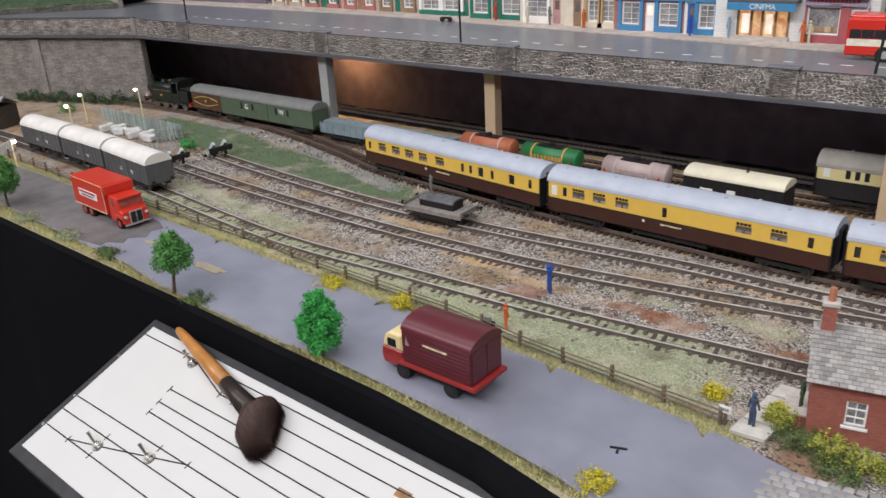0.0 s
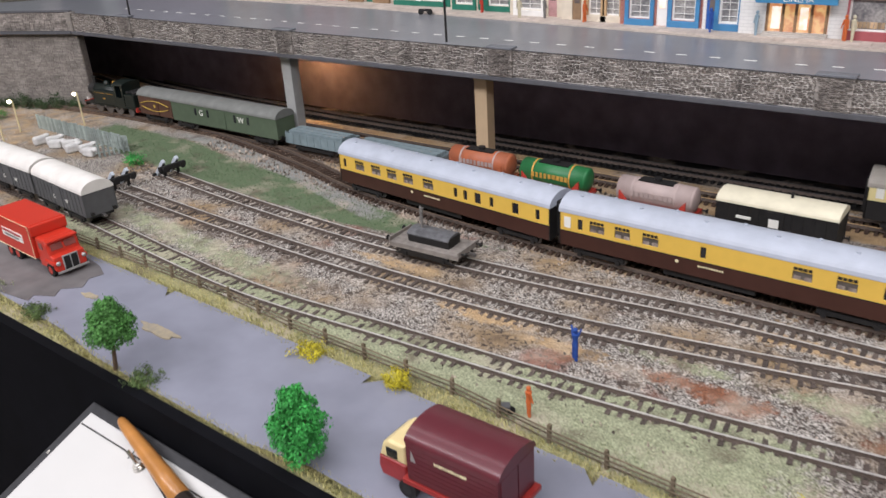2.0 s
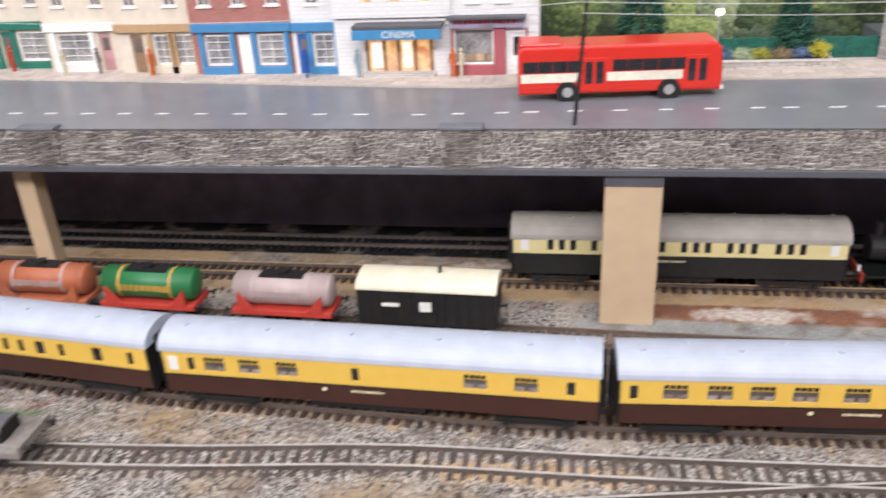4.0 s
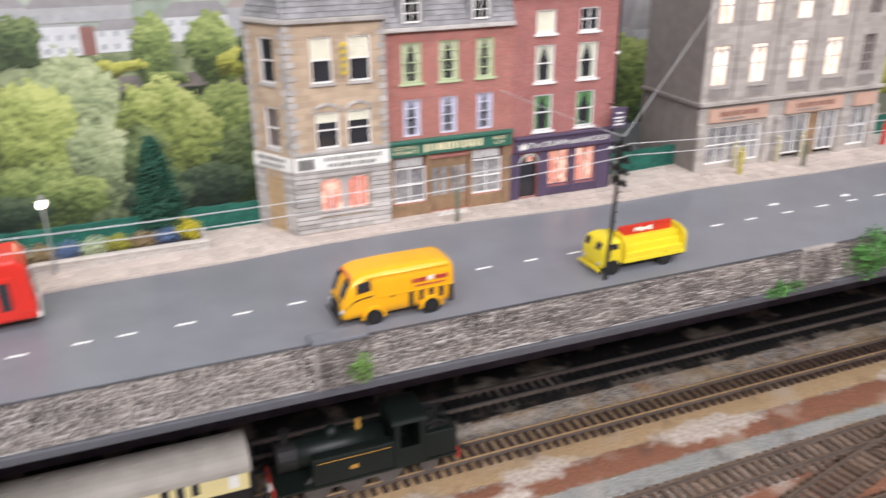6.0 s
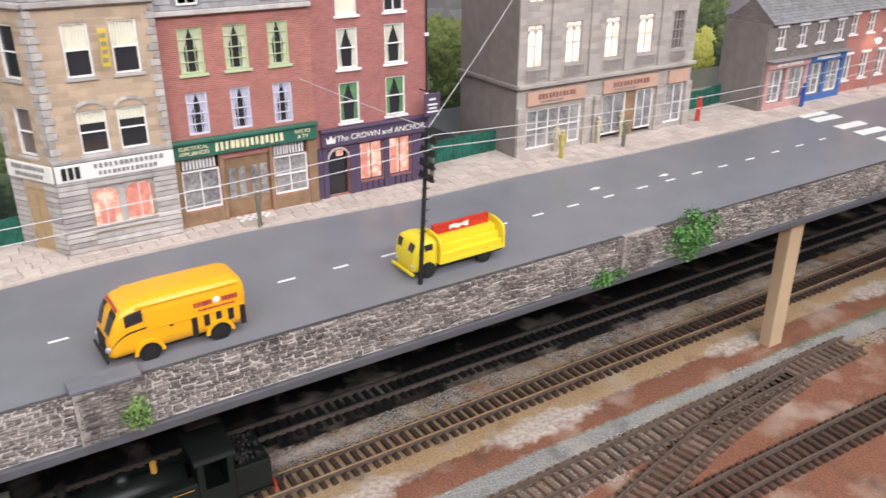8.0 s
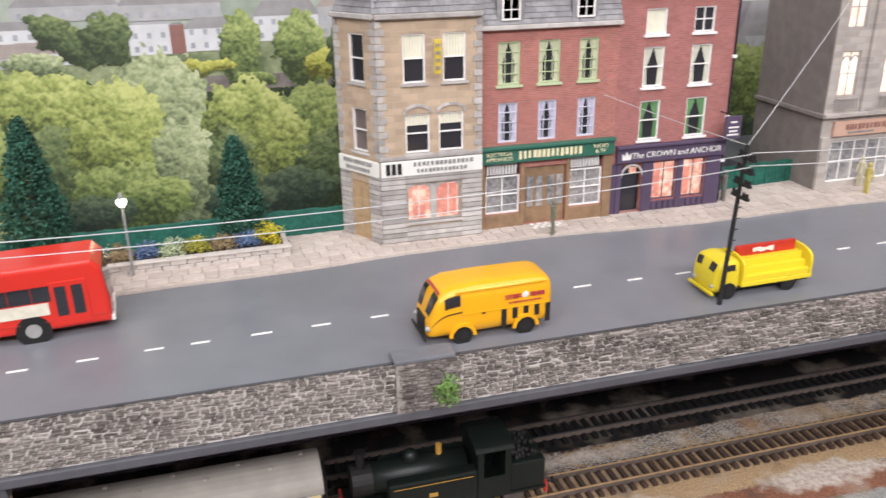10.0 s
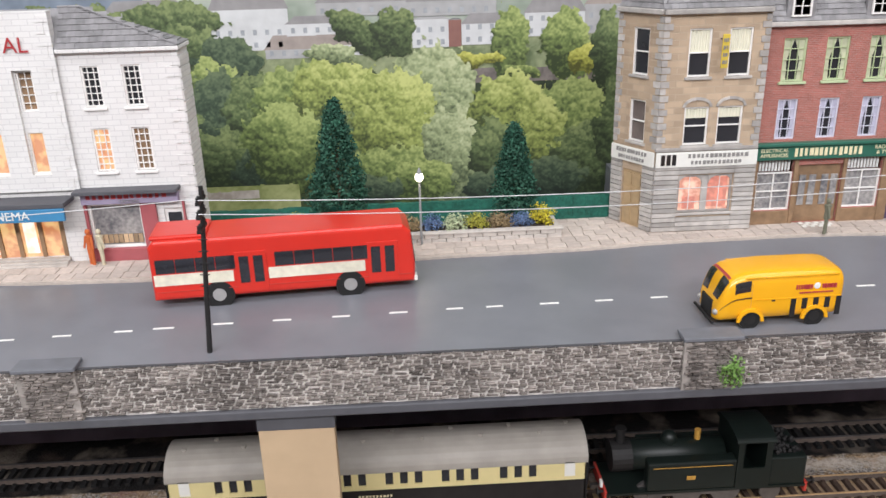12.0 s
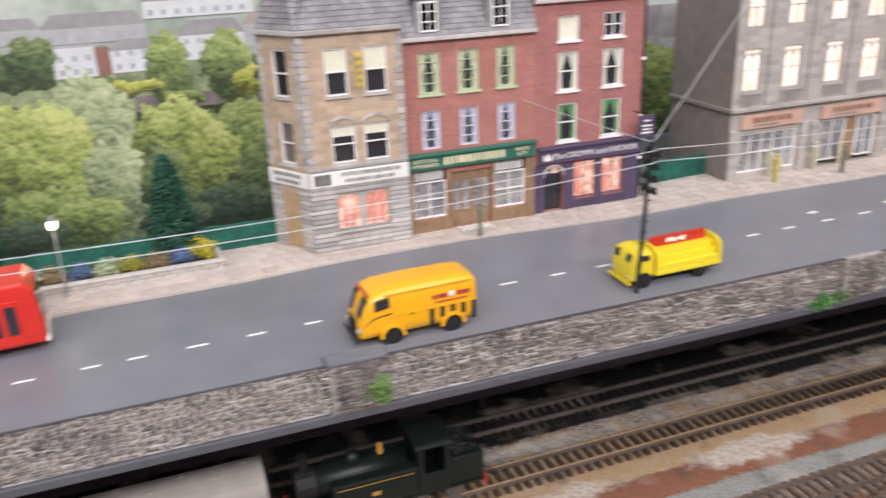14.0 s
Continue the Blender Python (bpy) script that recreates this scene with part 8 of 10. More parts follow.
bush("small green weed at the parapet foot", 0.5220, -0.0070, 0.1160, 0.014, 0.004, 0.007, m_leaf, 500, 0.0010, "weed")
bush("green creeper at the parapet end", 0.8720, -0.0060, 0.1120, 0.012, 0.006, 0.030, m_leaf, 900, 0.0012, "weed")

# raised flower bed on the footway
fb = thing("flower_bed", "raised stone flower bed on the footway", "flower bed", 0.0170, 0.1350, FOOT, 0.8)
part("soil", box(B(), 0.002, 0.172, 0.003, 0.026, 0.0, 0.0048), mat("dark_soil", (0.06, 0.045, 0.035), 0.95, scale=400), fb)
for k in range(2):
    for i in range(19):
        x = i * 0.0092 + (0.0046 if k else 0)
        part("block", box(B(), x + 0.0002, min(0.1745, x + 0.0090), -0.0004 * (i % 2), 0.0035, k * 0.0028, k * 0.0028 + 0.0026, 0.0003), m_step, fb)
for x0 in (0.0, 0.1715):
    part("block", box(B(), x0, x0 + 0.003, 0.0036, 0.027, 0.0, 0.0054, 0.0003), m_step, fb)
part("coping", box(B(), -0.001, 0.1755, -0.0010, 0.0042, 0.0055, 0.0068, 0.0004), m_step, fb)
FLOWERS = (("yellow", m_bush_y), ("red", mat("bloom_red", (0.50, 0.05, 0.03), 0.8, rand=0.4)), ("white", mat("bloom_white", (0.66, 0.66, 0.58), 0.8, rand=0.3)), ("yellow", m_bush_y), ("white", mat("bloom_white", (0.66, 0.66, 0.58))), ("pink", mat("bloom_brown", (0.26, 0.19, 0.10), 0.8, rand=0.3)), ("blue", mat("bloom_blue", (0.11, 0.17, 0.30), 0.8, rand=0.4)), ("pale green", mat("bloom_pale", (0.42, 0.48, 0.30), 0.8, rand=0.3)), ("olive", mat("bloom_olive", (0.33, 0.32, 0.05), 0.8, rand=0.3)), ("brown", mat("bloom_brown", (0.26, 0.19, 0.10))), ("blue", mat("bloom_blue", (0.11, 0.17, 0.30))), ("yellow", m_bush_y))
for i, (c, m) in enumerate(FLOWERS):
    x = 0.0080 + i * 0.0142
    big = i in (0, 11)
    bush(c + " flowering plant in the raised bed", 0.0170 + x, 0.1480 + 0.0002 * i, FOOT + 0.0046, 0.0078, 0.0085, 0.012 if big else 0.0080, m, 900, 0.0008, "flower_clump")

# green fence behind the gap, and further pieces of it
m_teal = mat("teal_hedge", (0.014, 0.105, 0.075), 0.85, vary=0.35, scale=500, bump=0.6)
for xa, xb, ya, yb in ((-0.038, 0.232, 0.1665, 0.1720), (0.490, 0.570, 0.1690, 0.1750), (0.7570, 0.8470, 0.1740, 0.1880)):
    hd = thing("hedge", "clipped dark teal hedge closing the gap", "hedge", xa, ya, FOOT, math.degrees(math.atan2(yb - ya, xb - xa)), group="teal hedges")
    L = math.hypot(xb - xa, yb - ya)
    bm = B()
    n = int(L / 0.003)
    for k in range(n):
        hgt = 0.0165 + 0.0012 * noise.noise(Vector((k * 0.3, xa * 30, 0)))
        box(bm, k * L / n, (k + 1) * L / n, -0.0012 + 0.0003 * (k % 3), 0.0022, 0.0, hgt)
    part("foliage", bm, m_teal, hd)

# ---------------------------------------------------------------- printed landscape behind the street
BY = 0.315
m_print_sky = mat("backscene_hills", (0.50, 0.53, 0.52), 0.85, second=(0.37, 0.41, 0.38), scale=16)
tagged(boxed("backdrop", -1.9, 1.69, BY, BY + 0.006, -0.02, 0.62, m_print_sky), "printed landscape board behind the street", "backdrop", kind="structure")
# printed inks of each kind of tree: in its depths, over most of it, and where the light falls
INKS = (((0.050, 0.070, 0.022), (0.255, 0.310, 0.082), (0.520, 0.560, 0.200)),
        ((0.036, 0.055, 0.020), (0.165, 0.225, 0.068), (0.400, 0.460, 0.165)),
        ((0.070, 0.095, 0.048), (0.270, 0.325, 0.165), (0.520, 0.560, 0.330)),
        ((0.024, 0.036, 0.017), (0.082, 0.120, 0.048), (0.235, 0.290, 0.120)),
        ((0.017, 0.027, 0.019), (0.048, 0.078, 0.046), (0.140, 0.185, 0.100)),
        ((0.080, 0.085, 0.018), (0.340, 0.350, 0.065), (0.580, 0.570, 0.150)))


def ink_material():
    m = bpy.data.materials.new("printed_ink")
    m.use_nodes = True
    nt = m.node_tree
    bs = nt.nodes["Principled BSDF"]
    bs.inputs["Roughness"].default_value = 0.55
    at = nt.nodes.new("ShaderNodeAttribute")
    at.attribute_name = "ink"
    nt.links.new(at.outputs["Color"], bs.inputs["Base Color"])
    return m


m_ink = ink_material()


def cloud(X, Z, size, seed):
    """Smooth random values from 0 to 1 over a plane, in patches of the given size."""
    u, v = X / size + 37.3 * seed, Z / size + 11.9 * seed
    i, j = np.floor(u).astype(np.int64), np.floor(v).astype(np.int64)
    fu, fv = u - i, v - j
    fu, fv = fu * fu * (3 - 2 * fu), fv * fv * (3 - 2 * fv)

    def at(a, b):
        h = np.sin(a * 127.1 + b * 311.7 + seed * 74.7) * 43758.5453
        return h - np.floor(h)
    return (at(i, j) * (1 - fu) + at(i + 1, j) * fu) * (1 - fv) + (at(i, j + 1) * (1 - fu) + at(i + 1, j + 1) * fu) * fv


def inked(name, X, Z, colour, keep, y, label, category, group=""):
    """A flat printed patch of the landscape board: its cells, each corner with its ink."""
    nx, nz = X.shape
    idx = np.arange(nx * nz).reshape(nx, nz)
    quads = np.stack([idx[:-1, :-1], idx[1:, :-1], idx[1:, 1:], idx[:-1, 1:]], -1)[keep[:-1, :-1] & keep[1:, :-1] & keep[1:, 1:] & keep[:-1, 1:]]
    used = np.unique(quads)
    back = np.zeros(nx * nz, dtype=np.int64)
    back[used] = np.arange(len(used))
    me = bpy.data.meshes.new(name)
    me.from_pydata(np.stack([X.ravel()[used], np.full(len(used), y), Z.ravel()[used]], -1).tolist(), [], back[quads].tolist())
    at = me.color_attributes.new("ink", "FLOAT_COLOR", "POINT")
    at.data.foreach_set("color", np.concatenate([colour.reshape(-1, 3)[used], np.ones((len(used), 1))], 1).astype(np.float32).ravel())
    me.materials.append(m_ink)
    return tagged(new(name, me), label, category, group)


def printed_tree(x, z, rx, rz, kind, y, cell=0.0007):
    """A tree of the printed landscape: billows of leaves that catch the light from above."""
    rng = np.random.default_rng(int(abs(x) * 9000 + z * 7000))
    xs, zs = np.arange(x - rx * 1.3, x + rx * 1.3, cell), np.arange(z - rz * 1.75, z + rz * 1.3, cell)
    X, Z = np.meshgrid(xs, zs, indexing="ij")
    sd = rng.uniform(1, 9)
    wx = X + 0.006 * (cloud(X, Z, 0.011, sd) - 0.5) + 0.0030 * (cloud(X, Z, 0.0042, sd + 1) - 0.5)
    wz = Z + 0.006 * (cloud(X, Z, 0.011, sd + 2) - 0.5) + 0.0030 * (cloud(X, Z, 0.0042, sd + 3) - 0.5)
    small = min(rx, rz)
    H = 0.55 * small * np.sqrt(np.clip(1 - ((wx - x) / rx) ** 2 - ((wz - z) / rz) ** 2, 0, 1))
    for _ in range(int(30 + 1100 * rx)):
        a, q = rng.uniform(0, 6.283), rng.uniform(0, 1) ** 0.5
        cx, cz = x + rx * 0.86 * q * math.cos(a), z + rz * 0.86 * q * math.sin(a)
        r = min(small, 0.030) * rng.uniform(0.10, 0.30)
        d = r * r - (wx - cx) ** 2 - ((wz - cz) * 1.25) ** 2
        H = np.maximum(H, np.sqrt(np.clip(d, 0, None)) * 1.1 + 0.50 * small * math.sqrt(max(0.0, 1 - q * q * 0.7)) * (d > 0))
    gx, gz = np.gradient(H, cell)
    lit = (0.42 * -gx + 0.80 * -gz + 0.30) / np.sqrt(1 + gx * gx + gz * gz)
    leafy = 0.55 * (cloud(X, Z, 0.0026, sd + 4) - 0.5) + 0.75 * (cloud(X, Z, 0.0014, sd + 5) - 0.5) + 0.40 * (cloud(X, Z, 0.013, sd + 6) - 0.5)
    v = np.clip(0.42 + 0.26 * lit + 0.60 * leafy + 0.34 * np.clip((Z - z) / rz, -1.2, 0.6) + 0.13 * (X - x) / rx, 0, 1)
    lo, mi, hi = (np.array(c) for c in INKS[kind])
    v3 = v[..., None]
    colour = np.where(v3 < 0.5, lo + (mi - lo) * v3 * 2, mi + (hi - mi) * (v3 * 2 - 1))
    edge = np.sqrt(((wx - x) / rx) ** 2 + (np.where(wz < z, 0.62, 1.0) * (wz - z) / rz) ** 2) + 0.30 * (cloud(X, Z, 0.0060, sd + 7) - 0.5) + 0.16 * (cloud(X, Z, 0.0020, sd + 8) - 0.5)
    return inked("printed_tree", X, Z, colour, edge < 1.0, y, "leafy tree in the printed landscape", "backdrop tree", "printed landscape trees")


def printed_ground(name, x0, x1, z0, z1, y, dark, pale, label, category, patch=0.012, cell=0.0011, ragged=0.25):
    """A stretch of printed ground, hill or hedge bottom with an uneven upper edge."""
    X, Z = np.meshgrid(np.arange(x0, x1, cell), np.arange(z0, z1, cell), indexing="ij")
    v = (0.55 * cloud(X, Z, patch, 2.3) + 0.25 * cloud(X, Z, patch * 0.3, 4.1) + 0.20 * cloud(X, Z, patch * 0.12, 6.2))[..., None]
    v = np.clip((v - 0.25) * 2.0, 0, 1)
    top = z1 - (z1 - z0) * ragged * (0.6 * cloud(X, Z * 0, 0.035, 3.3) + 0.4 * cloud(X, Z * 0, 0.006, 5.5))
    return inked(name, X, Z, np.array(dark) * (1 - v) + np.array(pale) * v, Z < top, y, label, category)


printed_ground("printed_wood", -0.30, 0.50, 0.095, 0.232, BY - 0.0007, (0.020, 0.032, 0.018), (0.075, 0.105, 0.045), "dark wood in the printed landscape", "backdrop wood", 0.016, 0.0012, 0.16)
printed_ground("printed_wood", 0.50, 1.60, 0.095, 0.212, BY - 0.0012, (0.020, 0.030, 0.020), (0.070, 0.090, 0.050), "dark wood in the printed landscape", "backdrop wood", 0.020, 0.0024, 0.2)
printed_ground("printed_hill", -0.45, 0.50, 0.245, 0.395, BY - 0.0003, (0.26, 0.31, 0.25), (0.47, 0.51, 0.45), "misty grey-green hillside in the printed landscape", "backdrop hill", 0.030, 0.0018, 0.25)
printed_ground("printed_hill", -0.45, -0.100, 0.270, 0.330, BY - 0.0006, (0.13, 0.16, 0.20), (0.24, 0.29, 0.36), "blue-grey distant hill in the printed landscape", "backdrop hill", 0.030, 0.0018, 0.3)
printed_ground("printed_field", -0.30, 0.50, 0.200, 0.262, BY - 0.0005, (0.11, 0.15, 0.070), (0.30, 0.34, 0.19), "green slope below the houses of the printed landscape", "backdrop field", 0.012, 0.0012, 0.2)
REAR = ((-0.0805, 0.2674, 0.0403, 0.0151, 3), (-0.160, 0.252, 0.060, 0.030, 3), (-0.0720, 0.2493, 0.0216, 0.0177, 3), (-0.042, 0.2351, 0.0269, 0.0207, 4), (0.0521, 0.2641, 0.014, 0.0100, 3), (0.071, 0.2533, 0.0167, 0.012, 3), (0.0888, 0.2586, 0.0176, 0.0152, 3), (0.0372, 0.2408, 0.021, 0.0085, 2), (0.1811, 0.2485, 0.0165, 0.0256, 1), (0.2258, 0.2461, 0.0208, 0.0207, 1), (0.2399, 0.2310, 0.0136, 0.0089, 5), (0.1543, 0.2330, 0.0225, 0.0050, 5), (0.2580, 0.2407, 0.011, 0.0268, 3), (0.1902, 0.2231, 0.0150, 0.0045, 1), (0.300, 0.240, 0.030, 0.030, 3))
WOOD = ((-0.0575, 0.2174, 0.0238, 0.0218, 1), (-0.0544, 0.1903, 0.0322, 0.0408, 4), (-0.110, 0.190, 0.040, 0.050, 3), (-0.0228, 0.1936, 0.0255, 0.0343, 3), (-0.0514, 0.1615, 0.034, 0.0213, 3), (-0.0209, 0.1493, 0.0275, 0.0169, 4), (0.1199, 0.2059, 0.0355, 0.0414, 2), (0.0163, 0.2033, 0.0448, 0.0301, 1), (0.0436, 0.209, 0.039, 0.0252, 0), (0.0401, 0.1632, 0.0413, 0.0305, 3), (0.0874, 0.1891, 0.0365, 0.0386, 0), (-0.0048, 0.1721, 0.0317, 0.0301, 1), (0.0852, 0.1445, 0.0374, 0.0210, 1), (0.1324, 0.1615, 0.0252, 0.0344, 2), (0.1059, 0.1363, 0.0292, 0.0155, 1), (0.179, 0.1954, 0.0314, 0.0289, 0), (0.1696, 0.1552, 0.0235, 0.0283, 3), (0.2323, 0.1831, 0.0318, 0.033, 1), (0.2046, 0.1726, 0.0216, 0.0324, 0), (0.2404, 0.1506, 0.0248, 0.0276, 3), (0.2146, 0.1337, 0.0286, 0.0164, 4), (0.1695, 0.1284, 0.0285, 0.0146, 4), (0.0612, 0.1285, 0.0281, 0.0116, 4), (0.280, 0.175, 0.030, 0.045, 3),
        (0.635, 0.178, 0.044, 0.050, 1), (0.600, 0.205, 0.030, 0.026, 1), (0.560, 0.160, 0.034, 0.040, 3), (0.655, 0.135, 0.040, 0.030, 4), (0.955, 0.215, 0.040, 0.040, 3), (0.880, 0.190, 0.050, 0.040, 3), (0.958, 0.155, 0.030, 0.034, 5), (1.02, 0.170, 0.040, 0.030, 3))
for k, row in enumerate(REAR):
    printed_tree(*row, BY - 0.0014 - 0.00002 * k)
for k, row in enumerate(WOOD):
    printed_tree(*row, BY - 0.0019 - 0.00003 * k)
# houses of the printed town
m_pw = mat("printed_white", (0.60, 0.61, 0.61), 0.85, vary=0.10, scale=90)
m_pg = mat("printed_grey_wall", (0.40, 0.40, 0.40), 0.85, vary=0.15, scale=90)
m_pr = mat("printed_roof", (0.30, 0.29, 0.29), 0.85, vary=0.15, scale=120)
m_pt = mat("printed_tan_roof", (0.36, 0.31, 0.28), 0.85, vary=0.15, scale=120)
m_pd = mat("printed_window", (0.34, 0.36, 0.38), 0.8, vary=0.2)
m_pp = mat("printed_brick", (0.26, 0.13, 0.11), 0.85, vary=0.12, scale=120)
TOWN = ((-0.052, 0.2440, 0.060, 0.0310, m_pw, 0.0150, m_pr), (-0.012, 0.2370, 0.046, 0.0070, m_pg, 0.0110, m_pt), (0.022, 0.2380, 0.042, 0.0080, m_pw, 0.0085, m_pt), (0.006, 0.2540, 0.056, 0.0090, m_pw, 0.0060, m_pr), (0.030, 0.2680, 0.070, 0.0100, m_pg, 0.0080, m_pr), (0.1035, 0.2420, 0.0300, 0.0215, m_pw, 0.0020, m_pg), (0.1323, 0.2420, 0.0100, 0.0205, m_pp, 0.0015, m_pr), (0.1425, 0.2430, 0.0370, 0.0160, m_pw, 0.0080, m_pr), (0.100, 0.2660, 0.070, 0.0110, m_pg, 0.0100, m_pr), (0.1924, 0.2480, 0.048, 0.0180, m_pw, 0.0110, m_pr), (0.2400, 0.2490, 0.040, 0.0220, m_pg, 0.0090, m_pt), (0.170, 0.2800, 0.080, 0.0120, m_pw, 0.0090, m_pr), (0.285, 0.255, 0.060, 0.0160, m_pw, 0.0100, m_pr), (-0.130, 0.262, 0.060, 0.0140, m_pg, 0.0080, m_pr), (0.560, 0.205, 0.060, 0.0160, m_pw, 0.0140, m_pr), (0.610, 0.222, 0.075, 0.0100, m_pg, 0.0300, m_pr))
for n, (x, z, w, h, wm, rh, rm) in enumerate(TOWN):
    t = thing("printed_house", "small house in the printed landscape", "backdrop house", x, BY - 0.0006 - 0.00003 * n, z, group="printed landscape houses")
    part("wall", box(B(), 0, w, -0.0002, 0.0, 0, h), wm, t)
    bm = B()
    prism(bm, [(-0.001, h), (w + 0.001, h), (w - 0.006, h + rh), (0.007, h + rh)], -0.00025, 0.0, "y")
    part("roof", bm, rm, t)
    for k in range(int(w / 0.0095)):
        for q in range(2 if h > 0.014 else 1):
            xx = 0.0035 + k * 0.0095
            if xx + 0.004 < w and rh > 0.0018:
                part("window", box(B(), xx, xx + 0.0030, -0.00028, -0.0001, 0.0022 + q * 0.0095, 0.0062 + q * 0.0095), m_pd, t)
printed_ground("printed_wall", 0.152, 0.285, 0.2130, 0.2255, BY - 0.0013, (0.12, 0.105, 0.10), (0.24, 0.21, 0.19), "stone wall in the printed landscape", "backdrop wall", 0.006, 0.0009, 0.1)
printed_ground("printed_lawn", -0.120, 0.006, 0.095, 0.1370, BY - 0.0034, (0.20, 0.24, 0.075), (0.42, 0.45, 0.20), "pale meadow in the printed landscape", "backdrop lawn", 0.016, 0.0010, 0.12)
printed_ground("printed_path", -0.078, -0.028, 0.1240, 0.1325, BY - 0.0036, (0.36, 0.31, 0.26), (0.58, 0.53, 0.47), "pale stony path in the printed landscape", "backdrop path", 0.008, 0.0009, 0.5)
tagged(boxed("printed_hill", 0.36, 1.3, BY - 0.0008, BY - 0.0002, ROAD + 0.003, 0.262, mat("printed_slate_hill", (0.25, 0.23, 0.24), 0.9, vary=0.3, scale=30)), "dark hillside in the printed landscape", "backdrop hill", kind="structure")
tagged(part("street_end", box(B(), -1.30, -1.02, 0.20, 0.203, ROAD, 0.30), m_dark), "dark board at the closed street end", "board", kind="structure")
# bank above the wing wall, stony at its foot, and the mouth of the street tunnel
def bank():
    """Green bank that climbs behind the low stone wall left of the tunnel."""
    n, k = 60, 22
    grid = []
    bm = B()
    for a in range(n + 1):
        row = []
        for b in range(k + 1):
            f, d = 0.42 * a / n, 0.004 + 0.130 * b / k
            p = Vector((-1.300 - 0.747 * f - 0.665 * d, 0.084 - 0.665 * f + 0.747 * d, 0))
            row.append(bm.verts.new((p.x, p.y, ROAD + 0.0075 + 0.38 * d + 0.0030 * noise.noise(p * 120) + 0.005 * noise.noise(p * 28))))
        grid.append(row)
    for r0, r1 in zip(grid, grid[1:]):
        for b in range(k):
            bm.faces.new((r0[b], r0[b + 1], r1[b + 1], r1[b]))
    m = mat("bank_green", (0.080, 0.120, 0.062), 0.95, second=(0.035, 0.062, 0.034), scale=300, bump=1.0)
    return tagged(part("grass_bank", bm, m), "flocked green bank above the low stone wall", "grass", kind="structure")


bank()
tun = thing("tunnel_portal", "stone portal of a dark street tunnel", "tunnel", -1.300, 0.0, ROAD, kind="structure")
part("jamb", box(B(), -0.045, 0.0, 0.084, 0.095, 0.0, 0.130, 0.0008), mat("portal_stone", (0.42, 0.38, 0.34), 0.9, second=(0.25, 0.22, 0.20), scale=330, bump=1.0), tun)
part("lintel", box(B(), -0.045, 0.0, 0.095, 0.199, 0.085, 0.130, 0.0008), mat("portal_stone", (0.42, 0.38, 0.34)), tun)
# solid black box stands in for the shade inside the tunnel
part("darkness", box(B(), -0.200, -0.046, 0.086, 0.199, 0.0004, 0.128), m_black, tun, "solid black box for the dark inside the tunnel")

# ---------------------------------------------------------------- poles, wires and lamps
m_pole = mat("pole_black", (0.016, 0.015, 0.015), 0.6, vary=0.2)
m_wire = mat("fishing_line", (0.55, 0.55, 0.55), 0.4)


def pole(label, x, y, h, lean=0.0, arms=3):
    t = thing("telegraph_pole", label, "pole", x, y, ROAD, group="telegraph poles")
    part("mast", rod(B(), (0, 0, 0), (lean, 0.002, h), 0.0013, 10, 0.0010), m_pole, t)
    for k in range(arms):
        f = (h - 0.006 - k * 0.0065) / h
        a = part("cross_arm", box(B(), lean * f - 0.0009, lean * f + 0.0009, -0.0065, 0.0065, h * f - 0.0007, h * f + 0.0007), m_pole, t)
        for q in (-0.0055, -0.0028, 0.0028, 0.0055):
            part("insulator", rod(B(), (lean * f, q, h * f + 0.0006), (lean * f, q, h * f + 0.0028), 0.0008, 8), m_pole, a)
    for k in range(6):
        f = 0.35 + k * 0.07
        part("step_peg", rod(B(), (lean * f - 0.0022, 0, h * f), (lean * f + 0.0022, 0, h * f), 0.0003, 5), m_pole, t)
    return t


pole("black telegraph pole beside the parapet", -0.985, 0.010, 0.082)
pole("black telegraph pole beside the parapet", -0.4480, 0.0100, 0.082, -0.002)
pole("black telegraph pole beside the parapet", -0.0025, 0.0080, 0.082, 0.0060)
pole("black telegraph pole with four cross-arms", 0.3990, 0.0070, 0.084, 0.006, 4)
pole("black telegraph pole near the street crossing", 0.8420, 0.0090, 0.090, -0.004, 4)
for a, b in (((0.0, 0.002, 0.2200), (0.4040, 0.003, 0.2230)), ((0.0, 0.002, 0.2135), (0.4040, 0.003, 0.2165)), ((0.4050, 0.005, 0.2230), (0.8390, 0.006, 0.2240)), ((0.4050, 0.005, 0.2165), (0.8390, 0.006, 0.2170)), ((-0.448, 0.003, 0.2180), (0.0, 0.003, 0.2200)), ((0.4050, 0.010, 0.2240), (0.5900, 0.152, 0.2950)), ((0.4050, 0.010, 0.2260), (0.3960, 0.145, 0.2260))):
    bm = B()
    line = [Vector(a)]
    for k in range(1, 17):
        t = k / 16
        q = Vector(a).lerp(Vector(b), t) - Vector((0, 0, 0.006 * 4 * t * (1 - t) * ((Vector(b) - Vector(a)).length / 0.42) ** 2))
        line.append(q)
    tube(bm, line, 0.00022)
    tagged(part("overhead_wire", bm, m_wire), "thin pale wire strung between poles", "wire", "overhead wires")


